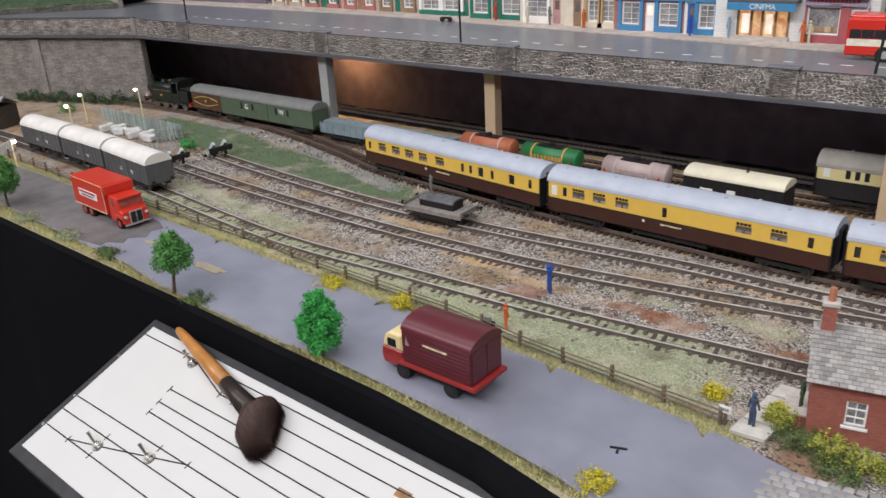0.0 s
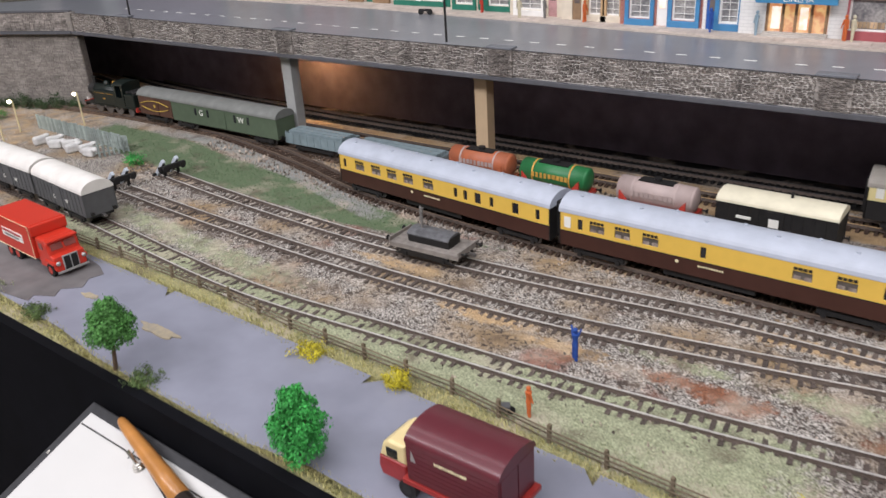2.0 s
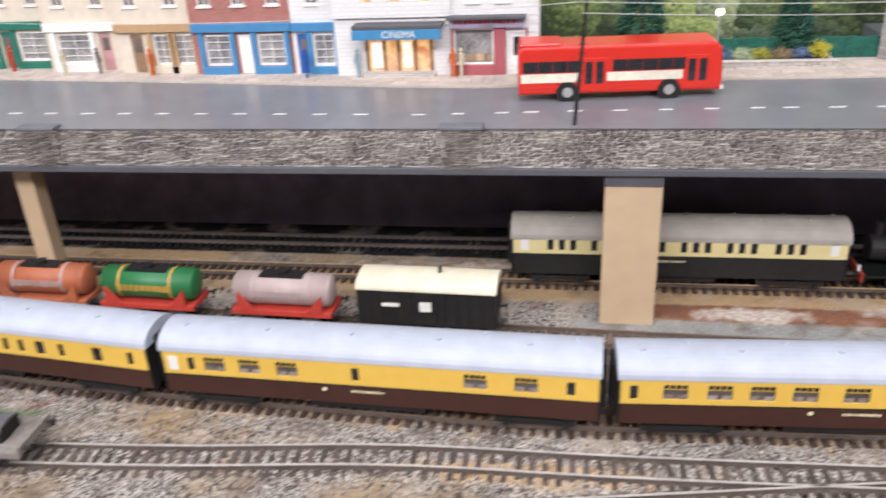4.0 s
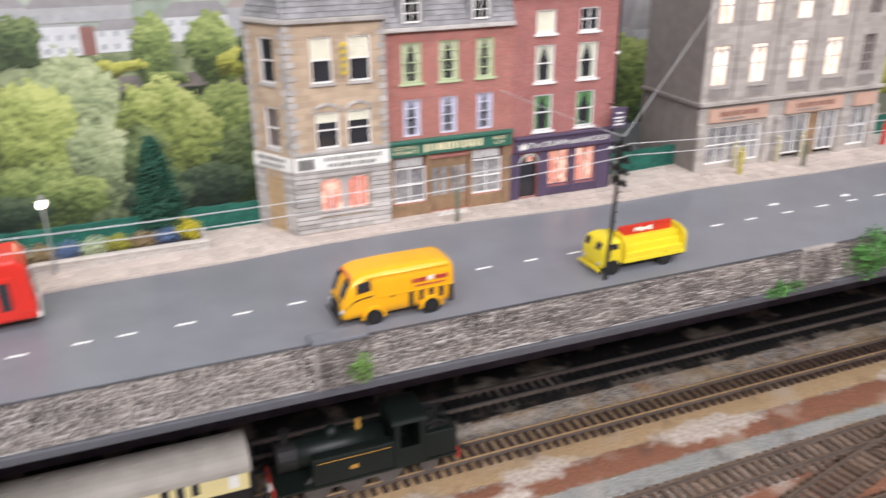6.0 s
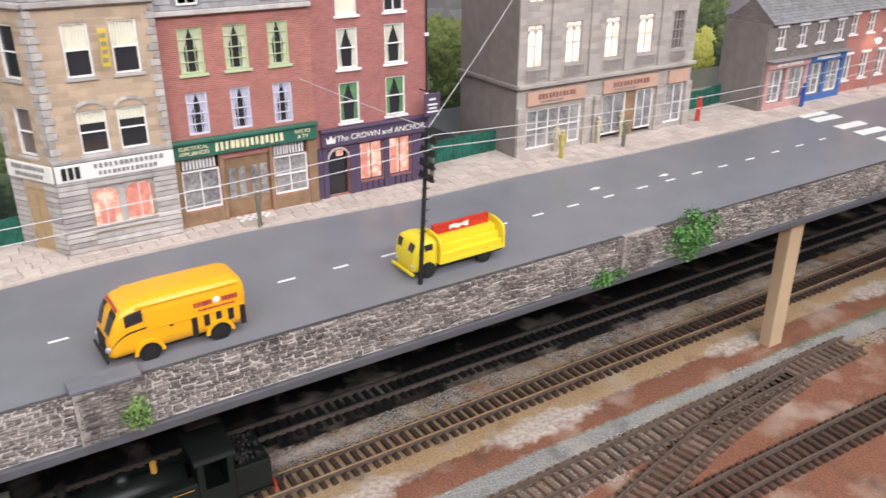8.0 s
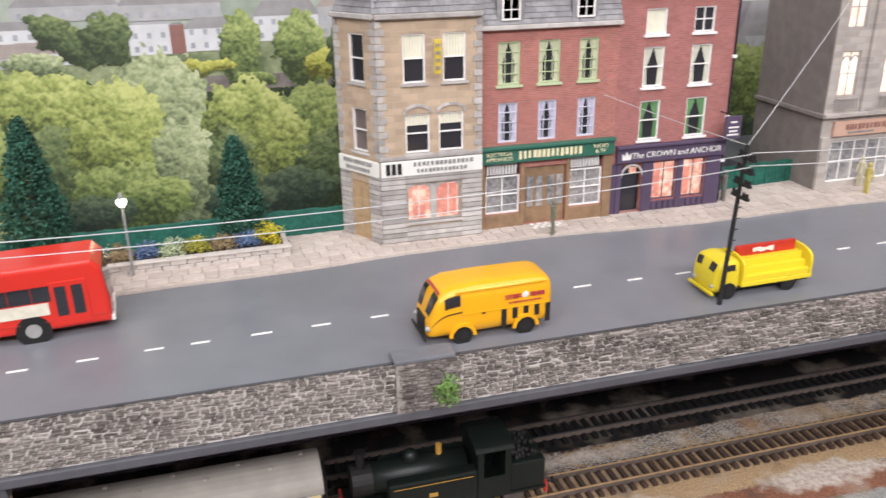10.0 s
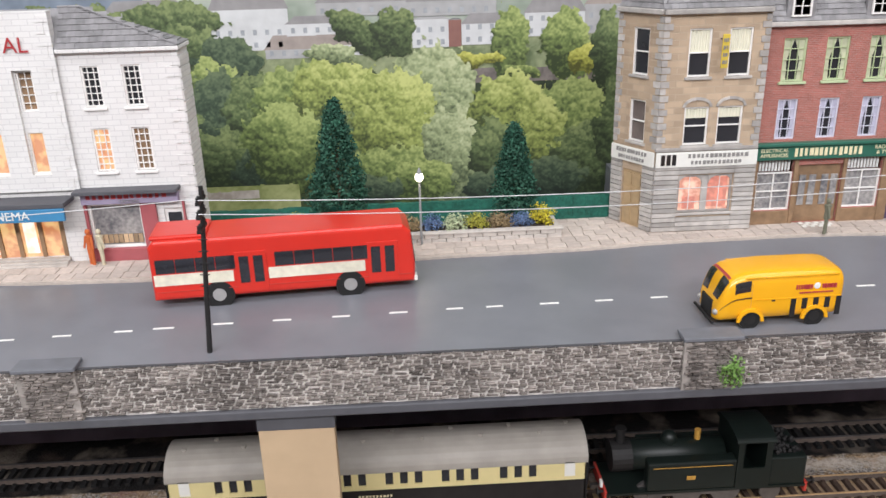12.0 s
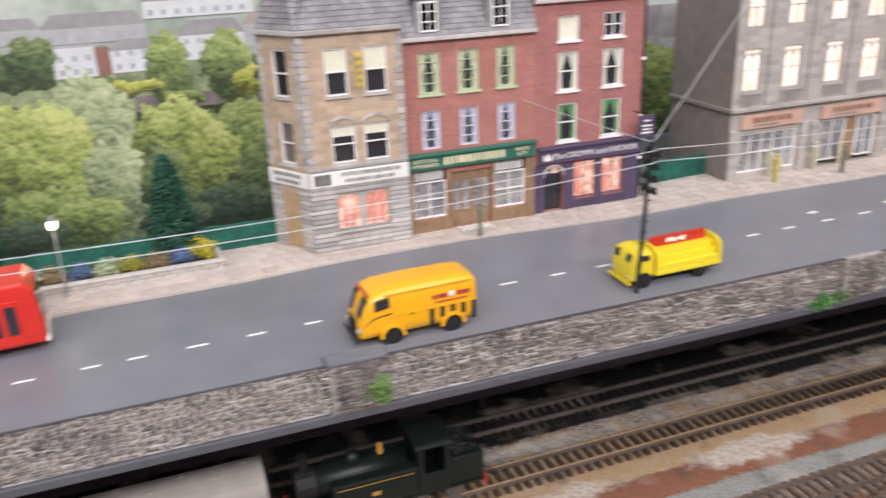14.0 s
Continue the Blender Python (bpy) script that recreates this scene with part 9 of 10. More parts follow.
def yard_lamp(x, y, h, z=0.0, reach=0.008, side=-1, street=False):
    t = thing("street_lamp" if street else "yard_lamp", "lit lamp on a slim pale post", "lamp", x, y, z, group="small lamps")
    m_post = mat("lamp_post_cream", (0.66, 0.56, 0.34), 0.6) if not street else mat("lamp_post_grey", (0.26, 0.27, 0.27), 0.5)
    part("post", rod(B(), (0, 0, 0), (0, 0, h - (0.003 if street else 0.0)), 0.0007 if street else 0.0012, 8), m_post, t)
    if not street:
        part("arm", rod(B(), (0, 0, h), (side * reach, 0, h + 0.001), 0.0006, 8), m_post, t)
    hx = 0 if street else side * reach
    part("hood", rod(B(), (hx, 0, h - 0.0002), (hx, 0, h + (0.0038 if street else 0.0016)), 0.0020, 12, 0.0005), m_post, t)
    part("bulb", ball(B(), (hx, 0, h - 0.0018), 0.0027 if street else 0.0026, 2, 1, 1, 1.15 if street else 1), glow("lamp_globe", (1.0, 0.93, 0.80), 3.5) if street else glow("lamp_bulb", (1.0, 0.86, 0.58), 26), t, "glowing warm bulb")
    d = bpy.data.lights.new("lamp_light", "POINT")
    d.energy, d.color, d.shadow_soft_size = 0.006, (1.0, 0.82, 0.55), 0.003
    lo = new("lamp_light", d)
    lo.location = (x + hx, y, z + h - 0.0055)
    return t


yard_lamp(-1.0350, -0.0660, 0.047)
yard_lamp(-1.0950, -0.1280, 0.045)
yard_lamp(-1.0600, -0.1700, 0.040)
yard_lamp(-0.9400, -0.3150, 0.040, side=1)
yard_lamp(1.0200, 0.1420, 0.052, FOOT, street=True)
yard_lamp(0.1025, 0.1340, 0.046, FOOT, street=True)

# ---------------------------------------------------------------- fence, hoarding and yard things
m_post = mat("fence_wood", (0.15, 0.115, 0.075), 0.9, vary=0.25, scale=300, rand=0.2)
fence = thing("fence", "brown wooden post and rail fence beside the lane", "fence", 0, 0, 0.001)
xs = []
x = -1.0
while x < 0.02:
    xs.append(x)
    x += 0.0375
for i, x in enumerate(xs):
    y = curve_y(FENCE, x)
    p = part("post", box(B(), -0.0011, 0.0011, -0.0011, 0.0011, 0.0, 0.0125, 0.0002), m_post, fence)
    p.matrix_basis = Matrix.Translation((x, y, 0)) @ Euler((random.uniform(-0.06, 0.06), random.uniform(-0.06, 0.06), 0)).to_matrix().to_4x4()
    if i + 1 < len(xs):
        x2, y2 = xs[i + 1], curve_y(FENCE, xs[i + 1])
        for z in (0.0035, 0.0068, 0.0100):
            part("rail", rod(B(), (x, y - 0.0012, z + random.uniform(-0.0004, 0.0004)), (x2, y2 - 0.0012, z + random.uniform(-0.0004, 0.0004)), 0.00055, 5), m_post, fence)
gs = thing("notice_post", "small white notice on a post by the crossing", "sign", 0.0150, -0.3500, 0.001)
part("post", box(B(), -0.0008, 0.0008, -0.0008, 0.0008, 0.0, 0.015), m_post, gs)
part("plate", box(B(), -0.0035, 0.0035, -0.0018, -0.0010, 0.0090, 0.0140, 0.0003), m_signwhite, gs)
bars(-0.0026, 0.0115, 0.0052, 0.0020, 4, m_signgrey, gs, -0.0020, 81)

m_hoard = mat("hoarding_grey", (0.30, 0.345, 0.325), 0.85, vary=0.2, scale=200, rand=0.25)
ho = thing("paling_fence", "grey vertical paling fence round the yard pen", "fence", 0, 0, 0.0005)
for (xa, ya), (xb, yb) in (((-1.085, -0.105), (-0.865, -0.112)), ((-0.865, -0.112), (-0.880, -0.150))):
    n = int(math.hypot(xb - xa, yb - ya) / 0.0052)
    for k in range(n):
        f = k / n
        part("pale", box(B(), xa + (xb - xa) * f - 0.0017, xa + (xb - xa) * f + 0.0017, ya + (yb - ya) * f - 0.0006, ya + (yb - ya) * f + 0.0006, 0.0, 0.0200 + random.uniform(-0.001, 0.001)), m_hoard, ho)
    for z in (0.006, 0.015):
        part("rail", rod(B(), (xa, ya + 0.001, z), (xb, yb + 0.001, z), 0.0008, 6), m_hoard, ho)
# plain white lumps in place of the model cattle in the pen
for k in range(7):
    hx, hy = -1.010 + k * 0.019, -0.146 + 0.008 * (k % 2)
    pile = thing("sack", "lumpy white stand-in for model cattle in the yard pen", "sack", hx, hy, 0.0, random.uniform(0, 90), group="white sacks")
    part("cloth", ball(box(B(), -0.0095, 0.0080, -0.0055, 0.0055, 0.0, 0.0110, 0.0028), (0.0090, 0.0008, 0.0090), 0.0042, 2, 1.2, 0.9, 0.8), mat("cattle_white", (0.76, 0.75, 0.73), 0.85, second=(0.45, 0.44, 0.43), scale=90), pile)


def buffer_stop(x, y, turn, label):
    t = thing("buffer_stop", label, "buffer stop", x, y, 0.0005, turn, group="buffer stops")
    pale = mat("stay_pale", (0.50, 0.54, 0.60), 0.6, vary=0.2, scale=200)
    for s in (-1, 1):
        part("leg", box(B(), -0.0012, 0.0016, s * 0.0083 - 0.0016, s * 0.0083 + 0.0016, 0.004, 0.020, 0.0003), m_under, t)
        st = part("stay", box(B(), -0.0022, 0.0022, -0.0018, 0.0018, 0.0, 0.028, 0.0003), pale, t, "pale slanting stay")
        st.matrix_basis = pose(-0.0180, s * 0.0083, 0.004, 0, 46, 0)
    part("beam", box(B(), 0.0018, 0.0060, -0.0165, 0.0165, 0.0125, 0.0185, 0.0006), m_under, t)
    part("cross_tie", box(B(), -0.0200, -0.0160, -0.0140, 0.0140, 0.0030, 0.0062, 0.0004), m_under, t)
    for s in (-1, 1):
        pad = part("pad", rod(B(), (0.0058, s * 0.0105, 0.0155), (0.0085, s * 0.0105, 0.0155), 0.0018, 12), m_under, t)
        part("face_plate", rod(B(), (0.0083, s * 0.0105, 0.0155), (0.0093, s * 0.0105, 0.0155), 0.0034, 14), m_under, pad)
    return t


buffer_stop(-0.726, -0.1510, -7, "black buffer stop with pale stays")
buffer_stop(-0.744, -0.2040, -5, "black buffer stop at the siding end")

# brick crossing hut with its slate roof
m_hutbrick = brick_material("hut_brick", (0.36, 0.095, 0.065), (0.30, 0.17, 0.13), 0.0030, 0.0011)
hut = thing("brick_hut", "red brick lineside hut with a slate roof", "hut", 0.0560, -0.3350, 0.0005, 13.0)
hw = [(0.0190, 0.0300, 0.0130, 0.0290), (0.0480, 0.0590, 0.0130, 0.0290), (0.0800, 0.0910, 0.0130, 0.0290)]
shell("wall", 0.120, 0.064, 0.0400, hw, m_hutbrick, hut)
for w in hw:
    window(hut, *w, m_frame, m_goods, 2, 3, sill=m_frame, bar=0.0006)
part("roof", slates(B(), -0.003, 0.123, -0.0045, 0.0390, 0.032, 0.0585, 0.0028, 0.0042), mat("hut_slate", (0.31, 0.295, 0.28), 0.8, vary=0.2, scale=220, rand=0.25), hut, "stone slate roof")
far = part("roof", slates(B(), -0.003, 0.123, -0.0365, 0.0390, 0.0, 0.0585, 0.0028, 0.0042), mat("hut_slate", (0.31, 0.295, 0.28)), hut)
far.matrix_basis = Matrix.Translation((0.120, 0.032, 0)) @ Matrix.Rotation(math.pi, 4, "Z")
bm = B()
prism(bm, [(0.0, 0.0400), (0.032, 0.0575), (0.064, 0.0400)], 0.0002, 0.1198, "x")
part("gable", bm, m_hutbrick, hut)
ch = part("chimney", box(B(), 0.0010, 0.0085, 0.0270, 0.0350, 0.0500, 0.0720, 0.0003), m_hutbrick, hut)
part("chimney_cap", box(B(), 0.0000, 0.0095, 0.0260, 0.0360, 0.0720, 0.0745, 0.0004), m_step, ch)
part("chimney_pot", rod(B(), (0.0048, 0.031, 0.0745), (0.0048, 0.031, 0.0825), 0.0022, 12, 0.0018), mat("terracotta", (0.42, 0.16, 0.09), 0.8), ch)
part("porch_wall", box(B(), -0.0120, 0.0, 0.0060, 0.0250, 0.0, 0.0090, 0.0003), m_hutbrick, hut)
part("porch_floor", box(B(), -0.0125, 0.0, 0.0055, 0.0255, 0.0090, 0.0105, 0.0003), m_step, hut)

cs = thing("foot_crossing", "pale concrete slabs of a foot crossing", "crossing", 0.0, 0.0, 0.0008)
for k in range(4):
    bm = B()
    y0 = -0.356 + k * 0.0165
    sk = k * 0.0026
    prism(bm, [(0.020 + sk, y0), (0.040 + sk, y0 + 0.001), (0.0420 + sk, y0 + 0.0155), (0.0215 + sk, y0 + 0.015)], 0.0, 0.0024 + 0.0002 * (k % 2), "z")
    part("slab", bm, mat("concrete_pale", (0.56, 0.53, 0.48), 0.9, vary=0.15, scale=250, rand=0.1), cs)
cob = thing("cobbled_yard", "grey cobbles beside the brick hut", "yard", 0, 0, 0.0006)
for i in range(22):
    for k in range(11):
        part_x, part_y = 0.052 + i * 0.0062 + (0.003 if k % 2 else 0), -0.378 - k * 0.0050 + i * 0.0012
        if i == 0 and k == 0:
            bm = box(B(), -0.0028, 0.0028, -0.0022, 0.0022, 0.0, 0.0016, 0.0005)
            cme = bpy.data.meshes.new("cobble")
            bm.to_mesh(cme)
            bm.free()
            cme.materials.append(mat("cobble_grey", (0.36, 0.34, 0.32), 0.85, vary=0.2, scale=250, rand=0.25))
        shared("cobble", cme, cob, Matrix.Translation((part_x, part_y, 0)))
dbr = thing("fallen_bracket", "small black bracket lying on the lane", "bracket", -0.0300, -0.4090, 0.0016, 20)
part("bar", box(box(B(), 0.0, 0.010, -0.0006, 0.0006, 0.0, 0.0012), 0.004, 0.0052, -0.0050, -0.0006, 0.0, 0.0012), m_under, dbr)


def figure(label, x, y, z, turn, colour, h=0.0235, raised=False):
    bm = B()
    k = h / 0.0235
    for s in (-1, 1):
        rod(bm, (0.0004 * s, s * 0.0014, 0.0), (0.0, s * 0.0010, 0.0112), 0.0011, 8, 0.0014)
        rod(bm, (0.0, s * 0.0022, 0.0180), (0.0010, s * 0.0044, 0.0230) if raised else (0.0014, s * 0.0036, 0.0112), 0.0009, 6, 0.0007)
    rod(bm, (0, 0, 0.0100), (0, 0, 0.0145), 0.0021, 10, 0.0018)
    rod(bm, (0, 0, 0.0145), (0, 0, 0.0188), 0.0018, 10, 0.0026)
    rod(bm, (0, 0, 0.0188), (0, 0, 0.0200), 0.0016, 8, 0.0008)
    ball(bm, (0, 0, 0.0213), 0.0018, 2)
    bmesh.ops.scale(bm, vec=(k * 0.90, k * 0.88, k), verts=bm.verts)
    ob = part("model_figure", bm, mat("figure_" + "_".join("%d" % (c * 100) for c in colour), colour, 0.7, vary=0.15, scale=300))
    ob.matrix_basis = pose(x, y, z, 0, 0, turn)
    return tagged(ob, label, "figurine", "painted figurines")


BLUE, DENIM, KHAKI, GREY, PALE, ORANGE, GREEN = (0.02, 0.07, 0.30), (0.05, 0.08, 0.13), (0.17, 0.17, 0.12), (0.16, 0.15, 0.14), (0.55, 0.50, 0.36), (0.55, 0.13, 0.035), (0.05, 0.09, 0.05)
figure("plain blue figurine standing beside the siding", -0.1640, -0.2560, 0.0008, 75, BLUE, 0.026, True)
figure("plain orange figurine inside the fence", -0.1600, -0.3240, 0.001, 60, ORANGE, 0.022)
figure("plain denim figurine on the foot crossing", 0.0290, -0.3450, 0.003, 90, DENIM)
figure("plain dark green figurine on the hut porch", 0.0490, -0.3210, 0.0110, 0, GREEN, 0.018)
figure("plain blue figurine in the engine cab", -1.0060, -0.0130, 0.0250, 60, (0.03, 0.12, 0.42), 0.022)
figure("plain grey figurine on the flat wagon load", -0.3480, -0.1780, 0.0285, 60, GREY, 0.020, True)
for x, y, c, lab in ((0.0040, 0.1100, GREY, "plain grey figurine on the footway"), (0.3550, 0.1240, KHAKI, "plain khaki figurine outside the shop"), (0.6070, 0.1460, PALE, "plain pale figurine outside the store"), (0.6000, 0.1310, (0.5, 0.42, 0.12), "plain mustard figurine at the kerb"), (0.6620, 0.1280, KHAKI, "plain khaki figurine at the kerb"), (0.6500, 0.1450, PALE, "plain pale figurine outside the store"), (0.6780, 0.1480, PALE, "plain pale figurine outside the store"), (0.7730, 0.1500, (0.5, 0.05, 0.03), "plain red figurine on the footway"), (0.8970, 0.1330, BLUE, "plain blue figurine by the crossing"), (0.4940, 0.1480, GREY, "plain grey figurine beside the public house"),
                     (-0.2180, 0.1280, BLUE, "plain blue figurine outside the barber"), (-0.1740, 0.1260, (0.25, 0.35, 0.42), "plain pale blue figurine on the footway"), (-0.0970, 0.1240, ORANGE, "plain orange figurine by the cinema steps"), (-0.0905, 0.1235, PALE, "plain pale figurine by the cinema steps"), (-0.3580, 0.1400, ORANGE, "plain orange figurine outside the tan shop"), (-0.5020, 0.1600, (0.5, 0.05, 0.03), "plain red figurine outside the green shop"), (-0.4110, 0.1480, GREY, "plain grey figurine outside the white shop"), (-0.44, 0.142, PALE, "plain pale figurine on the footway")):
    figure(lab, x, y, FOOT, random.uniform(0, 360), c)
bk = thing("motorcycle", "tiny black motorcycle parked at the kerb", "motorcycle", -0.5710, 0.1390, ROAD, 10)
for s in (-0.0060, 0.0060):
    part("wheel", rod(B(), (s, -0.0007, 0.0036), (s, 0.0007, 0.0036), 0.0036, 18), m_tyre, bk)
part("frame", box(B(), -0.0060, 0.0050, -0.0009, 0.0009, 0.0040, 0.0072, 0.0006), m_under, bk)
part("handlebar", rod(B(), (0.0045, -0.0028, 0.0098), (0.0045, 0.0028, 0.0098), 0.0004, 6), m_hub, bk)
barrow = thing("platelayer_barrow", "small grey hand barrow by the fence", "barrow", -0.1740, -0.3300, 0.001, 30)
part("tray", box(B(), -0.0040, 0.0040, -0.0028, 0.0028, 0.0035, 0.0068, 0.0004), m_wagrey, barrow)
part("wheel", rod(B(), (0.0045, -0.0006, 0.0026), (0.0045, 0.0006, 0.0026), 0.0026, 16), m_tyre, barrow)
part("leg", rod(B(), (-0.0030, 0.0, 0.0), (-0.0030, 0.0, 0.0040), 0.0006, 6), m_wagrey, barrow)

hut = thing("yard_hut", "dark timber hut with a grey pitched roof", "hut", -1.2300, -0.2480, 0.0, 20)
part("wall", box(B(), 0, 0.055, 0, 0.045, 0, 0.034, 0.0005), mat("creosoted_boards", (0.05, 0.038, 0.032), 0.85, vary=0.35, scale=200), hut)
bm = B()
prism(bm, [(-0.004, 0.033), (0.0225, 0.050), (0.049, 0.033), (0.0225, 0.047)], -0.003, 0.058, "x")
part("roof", bm, m_slate, hut, "grey felted pitched roof")
for k in range(3):
    w = part("window", box(B(), 0.006 + k * 0.016, 0.017 + k * 0.016, -0.0008, 0.0, 0.012, 0.026), m_frame, hut)
    part("pane", box(B(), 0.007 + k * 0.016, 0.016 + k * 0.016, -0.0012, -0.0008, 0.013, 0.025), m_glass, w)
gate = thing("white_gate", "low white boarded gate beside the lane", "gate", -1.0150, -0.3080, 0.0, 128)
for k in range(9):
    part("board", box(B(), k * 0.0062, k * 0.0062 + 0.0050, 0.0, 0.0012, 0.0, 0.0150, 0.0002), m_frame, gate)
for z in (0.003, 0.011):
    part("rail", box(B(), 0.0, 0.055, 0.0012, 0.0022, z, z + 0.0016), m_frame, gate)
vn = thing("white_van", "plain white van parked on the yard earth", "van", 0.6750, -0.1800, 0.0, -38)
VANB = [(0.0, 0.0100, 0.0050, 0.0130), (0.0010, 0.0115, 0.0040, 0.0150), (0.0050, 0.0125, 0.0036, 0.0215), (0.0110, 0.0128, 0.0036, 0.0262), (0.0200, 0.0130, 0.0036, 0.0275), (0.0540, 0.0130, 0.0036, 0.0275), (0.0560, 0.0122, 0.0045, 0.0262)]
part("body", loft(B(), VANB), m_signwhite, vn, smooth=True)
part("windscreen", loft_patch(B(), VANB, 0.0030, 0.0085, 55, 125), m_pane, vn)
for s in (-1, 1):
    for x in (0.0110, 0.0450):
        road_wheel(vn, x, s * 0.0118, 0.0050, hub=m_under)
figure("plain dark figurine standing in the yard", 0.6480, -0.1560, 0.0, 40, (0.03, 0.03, 0.035))
# girder footbridge at the far end of the parapet
m_girder = mat("girder_grey", (0.20, 0.22, 0.25), 0.6, vary=0.15)
gr = thing("girder_bridge", "grey lattice girder bridge leaving the street", "bridge", 0.8950, 0.0, ROAD - 0.006)
for s in (0.0, 0.060):
    for z in (0.0, 0.020):
        part("chord", box(B(), s, s + 0.003, -0.16, 0.004, z, z + 0.003), m_girder, gr)
    for k in range(6):
        ya, yb = -0.155 + k * 0.026, -0.155 + (k + 1) * 0.026
        part("lattice", rod(B(), (s + 0.0015, ya, 0.002), (s + 0.0015, yb, 0.021), 0.0010, 6), m_girder, gr)
        part("lattice", rod(B(), (s + 0.0015, yb, 0.002), (s + 0.0015, ya, 0.021), 0.0010, 6), m_girder, gr)
part("deck", box(B(), 0.003, 0.060, -0.16, 0.004, 0.0005, 0.0030), mat("deck_blue", (0.10, 0.14, 0.24), 0.6), gr)

# ---------------------------------------------------------------- control panel with track diagram, and the brush on it
m_board = mat("panel_white", (0.575, 0.565, 0.548), 0.45, vary=0.02, scale=30)
m_line = mat("panel_line", (0.012, 0.012, 0.012), 0.5)
m_chrome = mat("switch_chrome", (0.62, 0.60, 0.57), 0.25, 1.0, vary=0.05)
pn = new("control_panel")
ux = Vector((1.0, -0.040, 0.0)).normalized()
vy = Vector((-0.055, 0.93, 0.36)).normalized()
vy = (vy - vy.dot(ux) * ux).normalized()
nz = ux.cross(vy)
mt = Matrix((ux, vy, nz)).transposed().to_4x4()
mt.translation = Vector((-0.4310, -0.4515, -0.0200))
pn.matrix_basis = mt
pn.empty_display_size = 0.01
tagged(pn, "white control panel with black track diagram and switches", "control panel")
part("casing", box(B(), -0.0085, 0.46, -0.140, 0.0075, -0.030, -0.0012, 0.001), mat("casing_black", (0.030, 0.030, 0.033), 0.55, vary=0.3, scale=120), pn, "black wooden casing")
part("face", box(B(), 0.0, 0.452, -0.131, 0.0, -0.0015, 0.0, 0.0002), m_board, pn, "glossy white face")
for (xa, ya, xb, yb) in ((0.001, -0.0090, 0.44, -0.0045), (0.077, -0.0096, 0.122, -0.0224), (0.122, -0.0224, 0.44, -0.0180), (0.0766, -0.0376, 0.44, -0.0300), (0.0781, -0.0499, 0.44, -0.0440), (0.0787, -0.0599, 0.44, -0.0560), (0.001, -0.0791, 0.44, -0.0700), (0.001, -0.0928, 0.44, -0.0860), (0.001, -0.1085, 0.30, -0.1060), (0.0350, -0.1080, 0.0660, -0.0998), (0.0660, -0.0998, 0.1504, -0.0756)):
    L = math.hypot(xb - xa, yb - ya)
    ob = part("diagram_line", box(B(), 0, L, -0.0005, 0.0005, 0.0, 0.0003), m_line, pn)
    ob.matrix_basis = pose(xa, ya, 0, 0, 0, math.degrees(math.atan2(yb - ya, xb - xa)))
for x, y in ((0.0766, -0.0376), (0.0781, -0.0499), (0.0787, -0.0599), (0.035, -0.108), (0.0661, -0.0911), (0.0668, -0.1081), (0.122, -0.0224), (0.138, -0.0224), (0.1173, -0.0770), (0.1504, -0.0756), (0.060, -0.0088)):
    part("diagram_tick", box(B(), x - 0.0004, x + 0.0004, y - 0.003, y + 0.003, 0.0, 0.00035), m_line, pn)
for x, y in ((0.0663, -0.0998), (0.1173, -0.0863), (0.0735, -0.0120)):
    sw = part("switch_nut", rod(B(), (x, y, 0.0), (x, y, 0.0016), 0.0046, 18, 0.0040), m_chrome, pn, "round chrome switch collar")
    part("switch_collar", rod(B(), (x, y, 0.0016), (x, y, 0.0040), 0.0026, 12), m_chrome, sw)
    part("toggle", rod(B(), (x, y, 0.0030), (x - 0.0060, y + 0.0020, 0.0115), 0.0009, 8, 0.0014), m_chrome, sw)
part("worn_patch", box(B(), 0.30, 0.311, -0.024, -0.018, 0.0, 0.00025), mat("worn_wood", (0.30, 0.16, 0.07), 0.8, vary=0.4, scale=300), pn)
for x in (-0.004,):
    for y in (-0.035, -0.080, -0.110):
        part("screw", rod(B(), (x, y, -0.0016), (x, y, -0.0008), 0.0014, 10), m_chrome, pn)
tagged(boxed("panel_stand", -0.42, -0.02, -0.64, -0.47, -1.0, -0.13, m_black), "black stand below the control panel", "stand")

br = new("dusting_brush")
br.matrix_basis = mt @ Matrix.Translation((0.040, 0.004, 0.009)) @ Matrix.Rotation(math.radians(-12.5), 4, "Z") @ Matrix.Rotation(math.radians(1.0), 4, "Y")
br.empty_display_size = 0.01
tagged(br, "soft dusting brush with an orange wooden handle", "brush")
m_hwood = mat("varnished_handle", (0.44, 0.19, 0.05), 0.3, vary=0.2, scale=80, coat=0.3)
def turned(bm, prof, n=24):
    """A turned shape along x through (x, radius) steps."""
    prev = None
    for x, r in prof:
        ringv = [bm.verts.new((x, r * math.cos(6.2832 * k / n), r * math.sin(6.2832 * k / n))) for k in range(n)]
        if prev:
            for k in range(n):
                bm.faces.new((prev[k], prev[(k + 1) % n], ringv[(k + 1) % n], ringv[k]))
        else:
            bm.faces.new(ringv[::-1])
        prev = ringv
    bm.faces.new(prev)
    bmesh.ops.recalc_face_normals(bm, faces=bm.faces)
    return bm


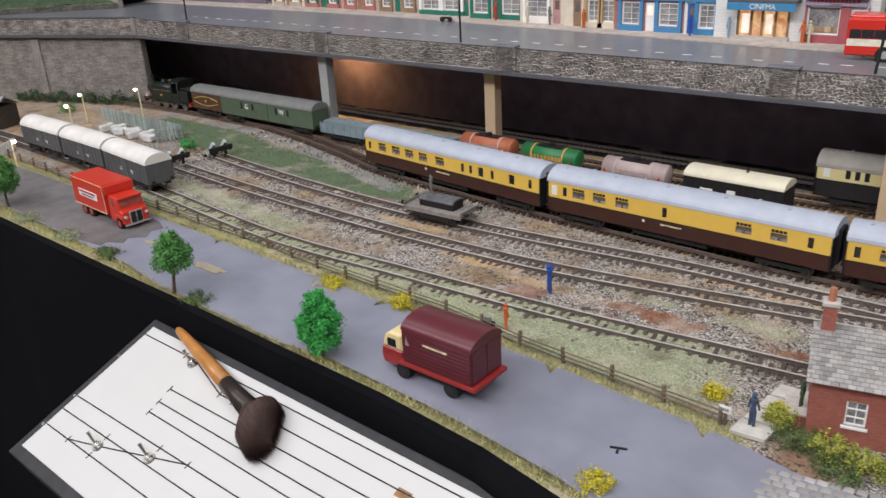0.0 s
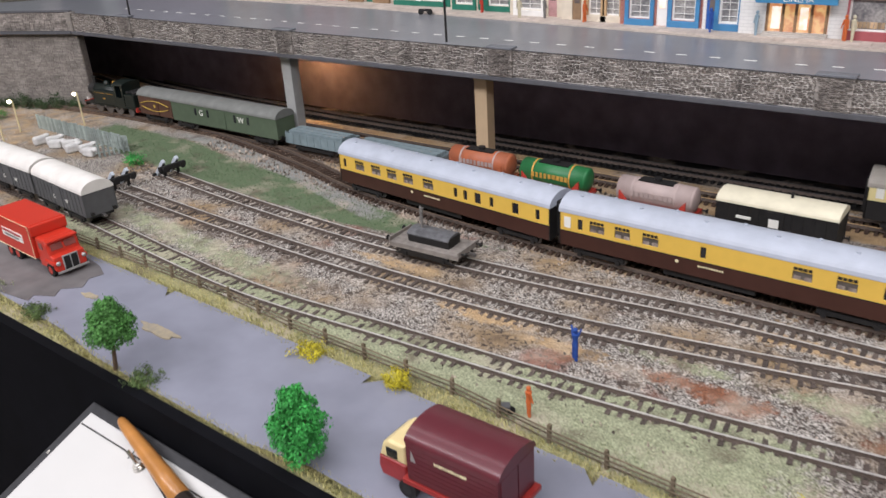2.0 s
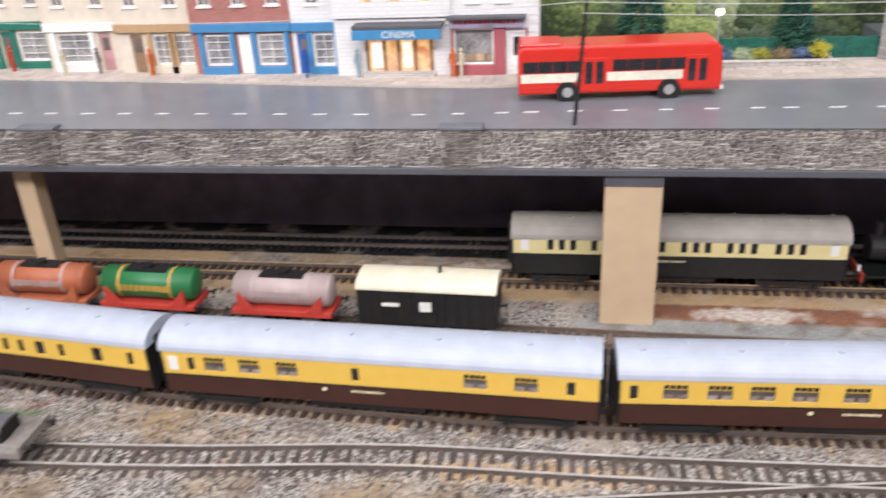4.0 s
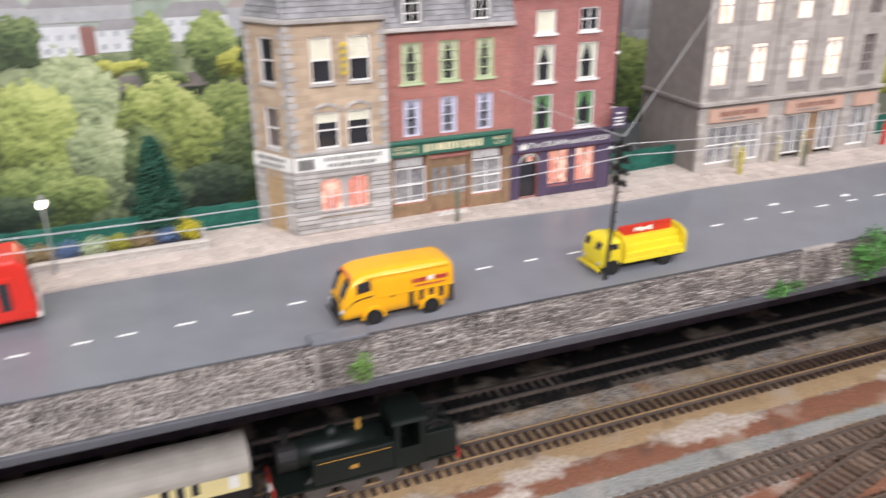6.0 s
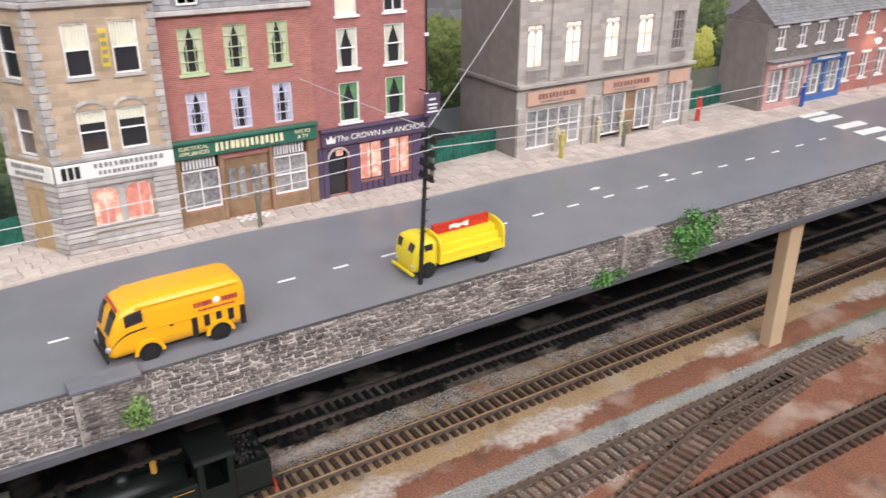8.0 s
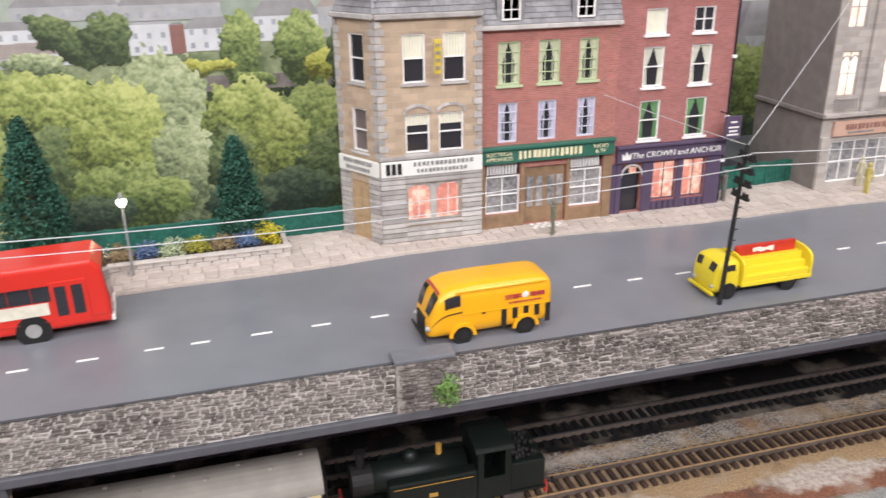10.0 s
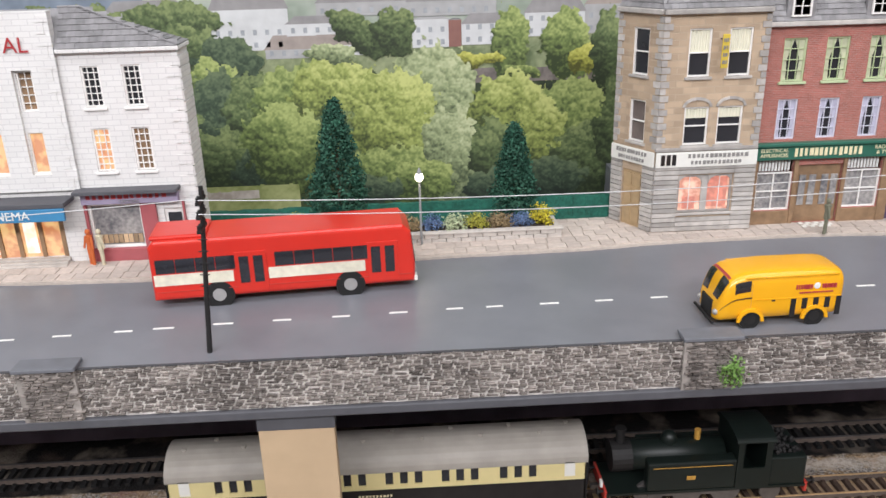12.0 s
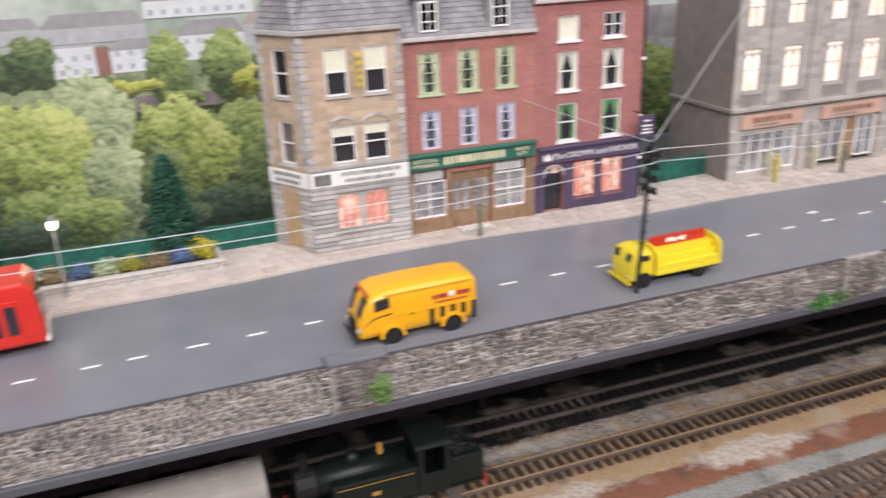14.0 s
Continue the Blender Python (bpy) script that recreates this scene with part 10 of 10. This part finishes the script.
bm = turned(B(), [(-0.0018, 0.0008), (-0.0012, 0.0018), (0.0, 0.0026), (0.004, 0.0034), (0.012, 0.0040), (0.035, 0.0049), (0.065, 0.0058), (0.090, 0.0060)])
part("handle", bm, m_hwood, br, "varnished orange wooden handle", smooth=True)
bm = turned(B(), [(0.0895, 0.0061), (0.0900, 0.0064), (0.105, 0.0066), (0.128, 0.0080)])
part("ferrule", bm, mat("dark_ferrule", (0.035, 0.025, 0.022), 0.35, 0.3), br, "dark ferrule", smooth=True)
bm = B()
for _ in range(5200):
    a = random.uniform(0, 6.283)
    q = math.sqrt(random.random())
    p0 = Vector((0.127, 0.0076 * q * math.cos(a), 0.0076 * q * math.sin(a)))
    fl = 0.0195 * q
    reach = (0.041 - 0.012 * q * math.cos(a)) * math.sqrt(max(0.05, 1 - 0.50 * q * q))
    p1 = Vector((0.127 + reach + random.uniform(-0.002, 0.002), fl * math.cos(a) - 0.0045 * reach / 0.041, fl * 0.85 * math.sin(a)))
    mid = (p0 + p1) / 2 + Vector((0, math.cos(a), math.sin(a))) * 0.0050 * q
    d = Vector((0, -math.sin(a), math.cos(a))) * 0.00045
    vs = [bm.verts.new(v) for v in (p0 - d, p0 + d, mid + d, mid - d, p1)]
    bm.faces.new(vs[:4])
    bm.faces.new((vs[3], vs[2], vs[4]))
tagged(part("bristles", bm, mat("dark_bristle", (0.075, 0.042, 0.034), 0.7, vary=0.3, rand=0.4), br), "dense dark brown bristles", kind="stuff")
tagged(part("metal_chair_frame", rod(rod(B(), (-0.50, -0.66, -0.35), (-0.47, -0.60, -0.09), 0.007, 12), (-0.47, -0.60, -0.09), (-0.56, -0.56, -0.07), 0.007, 12), mat("chair_grey", (0.20, 0.20, 0.19), 0.45, 0.4)), "grey tubular frame beside the control panel", "chair frame")
# ---------------------------------------------------------------- pieces of walls and paving, last
STONE_MESH = []
for k in range(6):
    bm = B()
    w, h = (0.0015, 0.0021, 0.0027, 0.0031, 0.0018, 0.0012)[k], (0.00070, 0.00058, 0.00066, 0.00054, 0.00072, 0.00060)[k]
    a = [(-w, -h * 0.8), (w * 0.9, -h), (w, h * 0.7), (-w * 0.85, h)]
    lo = [bm.verts.new((x, 0.0012, z)) for x, z in a]
    hi = [bm.verts.new((x * (0.90 - 0.06 * (i % 2)), -0.0005 - 0.0004 * (k % 3) - 0.0003 * (i > 1), z * 0.80)) for i, (x, z) in enumerate(a)]
    bm.faces.new(hi[::-1])
    for i in range(4):
        bm.faces.new((lo[i], lo[(i + 1) % 4], hi[(i + 1) % 4], hi[i]))
    bmesh.ops.recalc_face_normals(bm, faces=bm.faces)
    me = bpy.data.meshes.new("stone")
    bm.to_mesh(me)
    bm.free()
    STONE_MESH.append((w, me))


def stonework(parent, x0, x1, z0, z1, frame_m, near, material):
    """Courses of rubble stones on a wall face; those within near are pieces of their own."""
    rest = B()
    made = 0
    for w, me in STONE_MESH:
        if not me.materials:
            me.materials.append(material)
    z = z0 + 0.0013
    row = 0
    while z < z1 - 0.0006:
        x = x0 + random.uniform(0, 0.004)
        while x < x1:
            k = random.randrange(6)
            w, me = STONE_MESH[k]
            x += w
            if x + w > x1 + 0.002:
                break
            m = frame_m @ Matrix.Translation((x, 0, z + random.uniform(-0.0004, 0.0004))) @ Matrix.Rotation(random.uniform(-0.07, 0.07), 4, "Y")
            if made < 300 and near[0] < x < near[1]:
                shared("stone", me, parent, m)
                made += 1
            else:
                vs = [rest.verts.new(m @ v.co) for v in me.vertices]
                for p in me.polygons:
                    rest.faces.new([vs[i] for i in p.vertices])
            x += w + random.uniform(0.00025, 0.0007)
        z += 0.00158
        row += 1
    tagged(part("stones", rest, material, parent), kind="stuff")


m_mortar = mat("wall_mortar", (0.66, 0.62, 0.58), 0.95, vary=0.2, scale=400)
m_under_edge = mat("coping_dark", (0.055, 0.055, 0.060), 0.7, vary=0.3, scale=200)
para = thing("parapet", "grey rubble stone parapet along the street", "wall", 0, 0, 0, kind="structure")
boxed("core", -1.115, 0.885, -0.0034, -0.0029, 0.1165, ROAD + 0.0003, m_mortar, para)
stonework(para, -1.112, 0.885, 0.1168, ROAD + 0.0004, Matrix.Translation((0, -0.0036, 0)), (0.05, 0.30), m_wall)
boxed("coping", -1.115, 0.885, -0.0046, -0.0030, ROAD + 0.0004, ROAD + 0.0010, m_under_edge, para, 0.0002)
for x in (-0.98, -0.671, -0.375, -0.075, 0.237, 0.548, 0.84):
    boxed("pilaster", x - 0.0135, x + 0.0135, -0.0062, -0.0030, 0.1165, ROAD + 0.0012, mat("pilaster_core", (0.32, 0.29, 0.265), 0.9, vary=0.3, scale=400), para)
    stonework(para, x - 0.0135, x + 0.0135, 0.1168, ROAD + 0.0012, Matrix.Translation((0, -0.0066, 0)), (9, 9), m_wall)
    if x < 0.5:
        boxed("pilaster_cap", x - 0.0145, x + 0.0145, -0.0078, 0.0035, ROAD + 0.0012, ROAD + 0.0032, mat("cap_slab", (0.150, 0.155, 0.172), 0.6, vary=0.15, scale=150), para, 0.0004)

turn = math.atan2(0.23, 0.635)
wing = thing("retaining_wall", "tall grey stone retaining wall with a capped parapet", "wall", -1.115, 0.0, 0, math.degrees(turn), kind="structure")
m_rubble = mat("retaining_stone", (0.32, 0.29, 0.26), 0.92, second=(0.17, 0.15, 0.14), scale=330, bump=1.0, rand=0.2)
boxed("corner_pier", -1.1215, -1.1085, -0.0062, 0.0040, 0.1165, ROAD + 0.0014, m_rubble, para, 0.0006)
low = thing("low_wall", "low mossy stone wall leading to the street tunnel", "wall", -1.300, 0.084, 0, math.degrees(math.atan2(0.665, 0.747)), kind="structure")
m_mossy = mat("mossy_stone", (0.30, 0.29, 0.23), 0.95, second=(0.13, 0.13, 0.10), scale=330, bump=1.0, rand=0.3)
boxed("core", -0.42, 0.0, 0.0, 0.005, ROAD + 0.0002, ROAD + 0.0100, m_rubble, low)
stonework(low, -0.42, 0.0, ROAD + 0.0004, ROAD + 0.0106, Matrix.Translation((0, -0.0005, 0)), (9, 9), m_mossy)
boxed("parapet_core", -0.68, 0.0, -0.003, 0.003, 0.1165, ROAD + 0.0016, m_rubble, wing)
boxed("coping", -0.68, 0.0, -0.005, 0.004, ROAD + 0.0014, ROAD + 0.003, m_slab, wing, 0.0004)
rest = B()
for zz in range(11):
    x = -0.66
    while x < -0.004:
        w = random.uniform(0.003, 0.006)
        box(rest, x, min(-0.001, x + w * 1.85), -0.0042, -0.0025, 0.1170 + zz * 0.00235, 0.1170 + zz * 0.00235 + 0.0019)
        x += w * 2
tagged(part("stones", rest, m_wall, wing), kind="stuff")
boxed("wall_face", -0.68, 0.0, 0.004, 0.016, -0.0005, 0.1125, m_rubble, wing)
rest = B()
for zz in range(44):
    x = -0.48
    while x < -0.002:
        w = random.uniform(0.0035, 0.007)
        box(rest, x, min(-0.0005, x + w * 1.8), 0.0026, 0.0045, zz * 0.00245, zz * 0.00245 + 0.0020)
        x += w * 1.9
tagged(part("stones", rest, m_rubble, wing), kind="stuff")
for x in (-0.22, -0.42):
    boxed("buttress", x - 0.008, x + 0.008, -0.0005, 0.0045, -0.0005, 0.1085, m_rubble, wing, 0.0006)

SLAB = []
for k, (w, d) in enumerate(((0.0046, 0.0046), (0.0060, 0.0046), (0.0038, 0.0046))):
    bm = box(B(), -w + 0.00025, w - 0.00025, -d + 0.00025, d - 0.00025, -0.0006, 0.0004)
    me = bpy.data.meshes.new("paving_slab")
    bm.to_mesh(me)
    bm.free()
    me.materials.append(m_pave)
    SLAB.append((w, me))
rest = B()
made = 0
for r in range(6):
    x = -1.1 + random.uniform(0, 0.01)
    while x < 1.35:
        k = random.choice((0, 0, 1, 2))
        w, me = SLAB[k]
        x += w
        y = curve_y(CURB, x) + 0.0066 + r * 0.0092
        m = Matrix.Translation((x, y, ROAD + STEP - 0.0006 + random.uniform(0, 0.00015)))
        if -0.02 < x < 0.40 and made < 300:
            shared("paving_slab", me, pavement, m)
            made += 1
        else:
            vs = [rest.verts.new(m @ v.co) for v in me.vertices]
            for p in me.polygons:
                rest.faces.new([vs[i] for i in p.vertices])
        x += w
tagged(part("paving_slabs", rest, m_pave, pavement), kind="stuff")
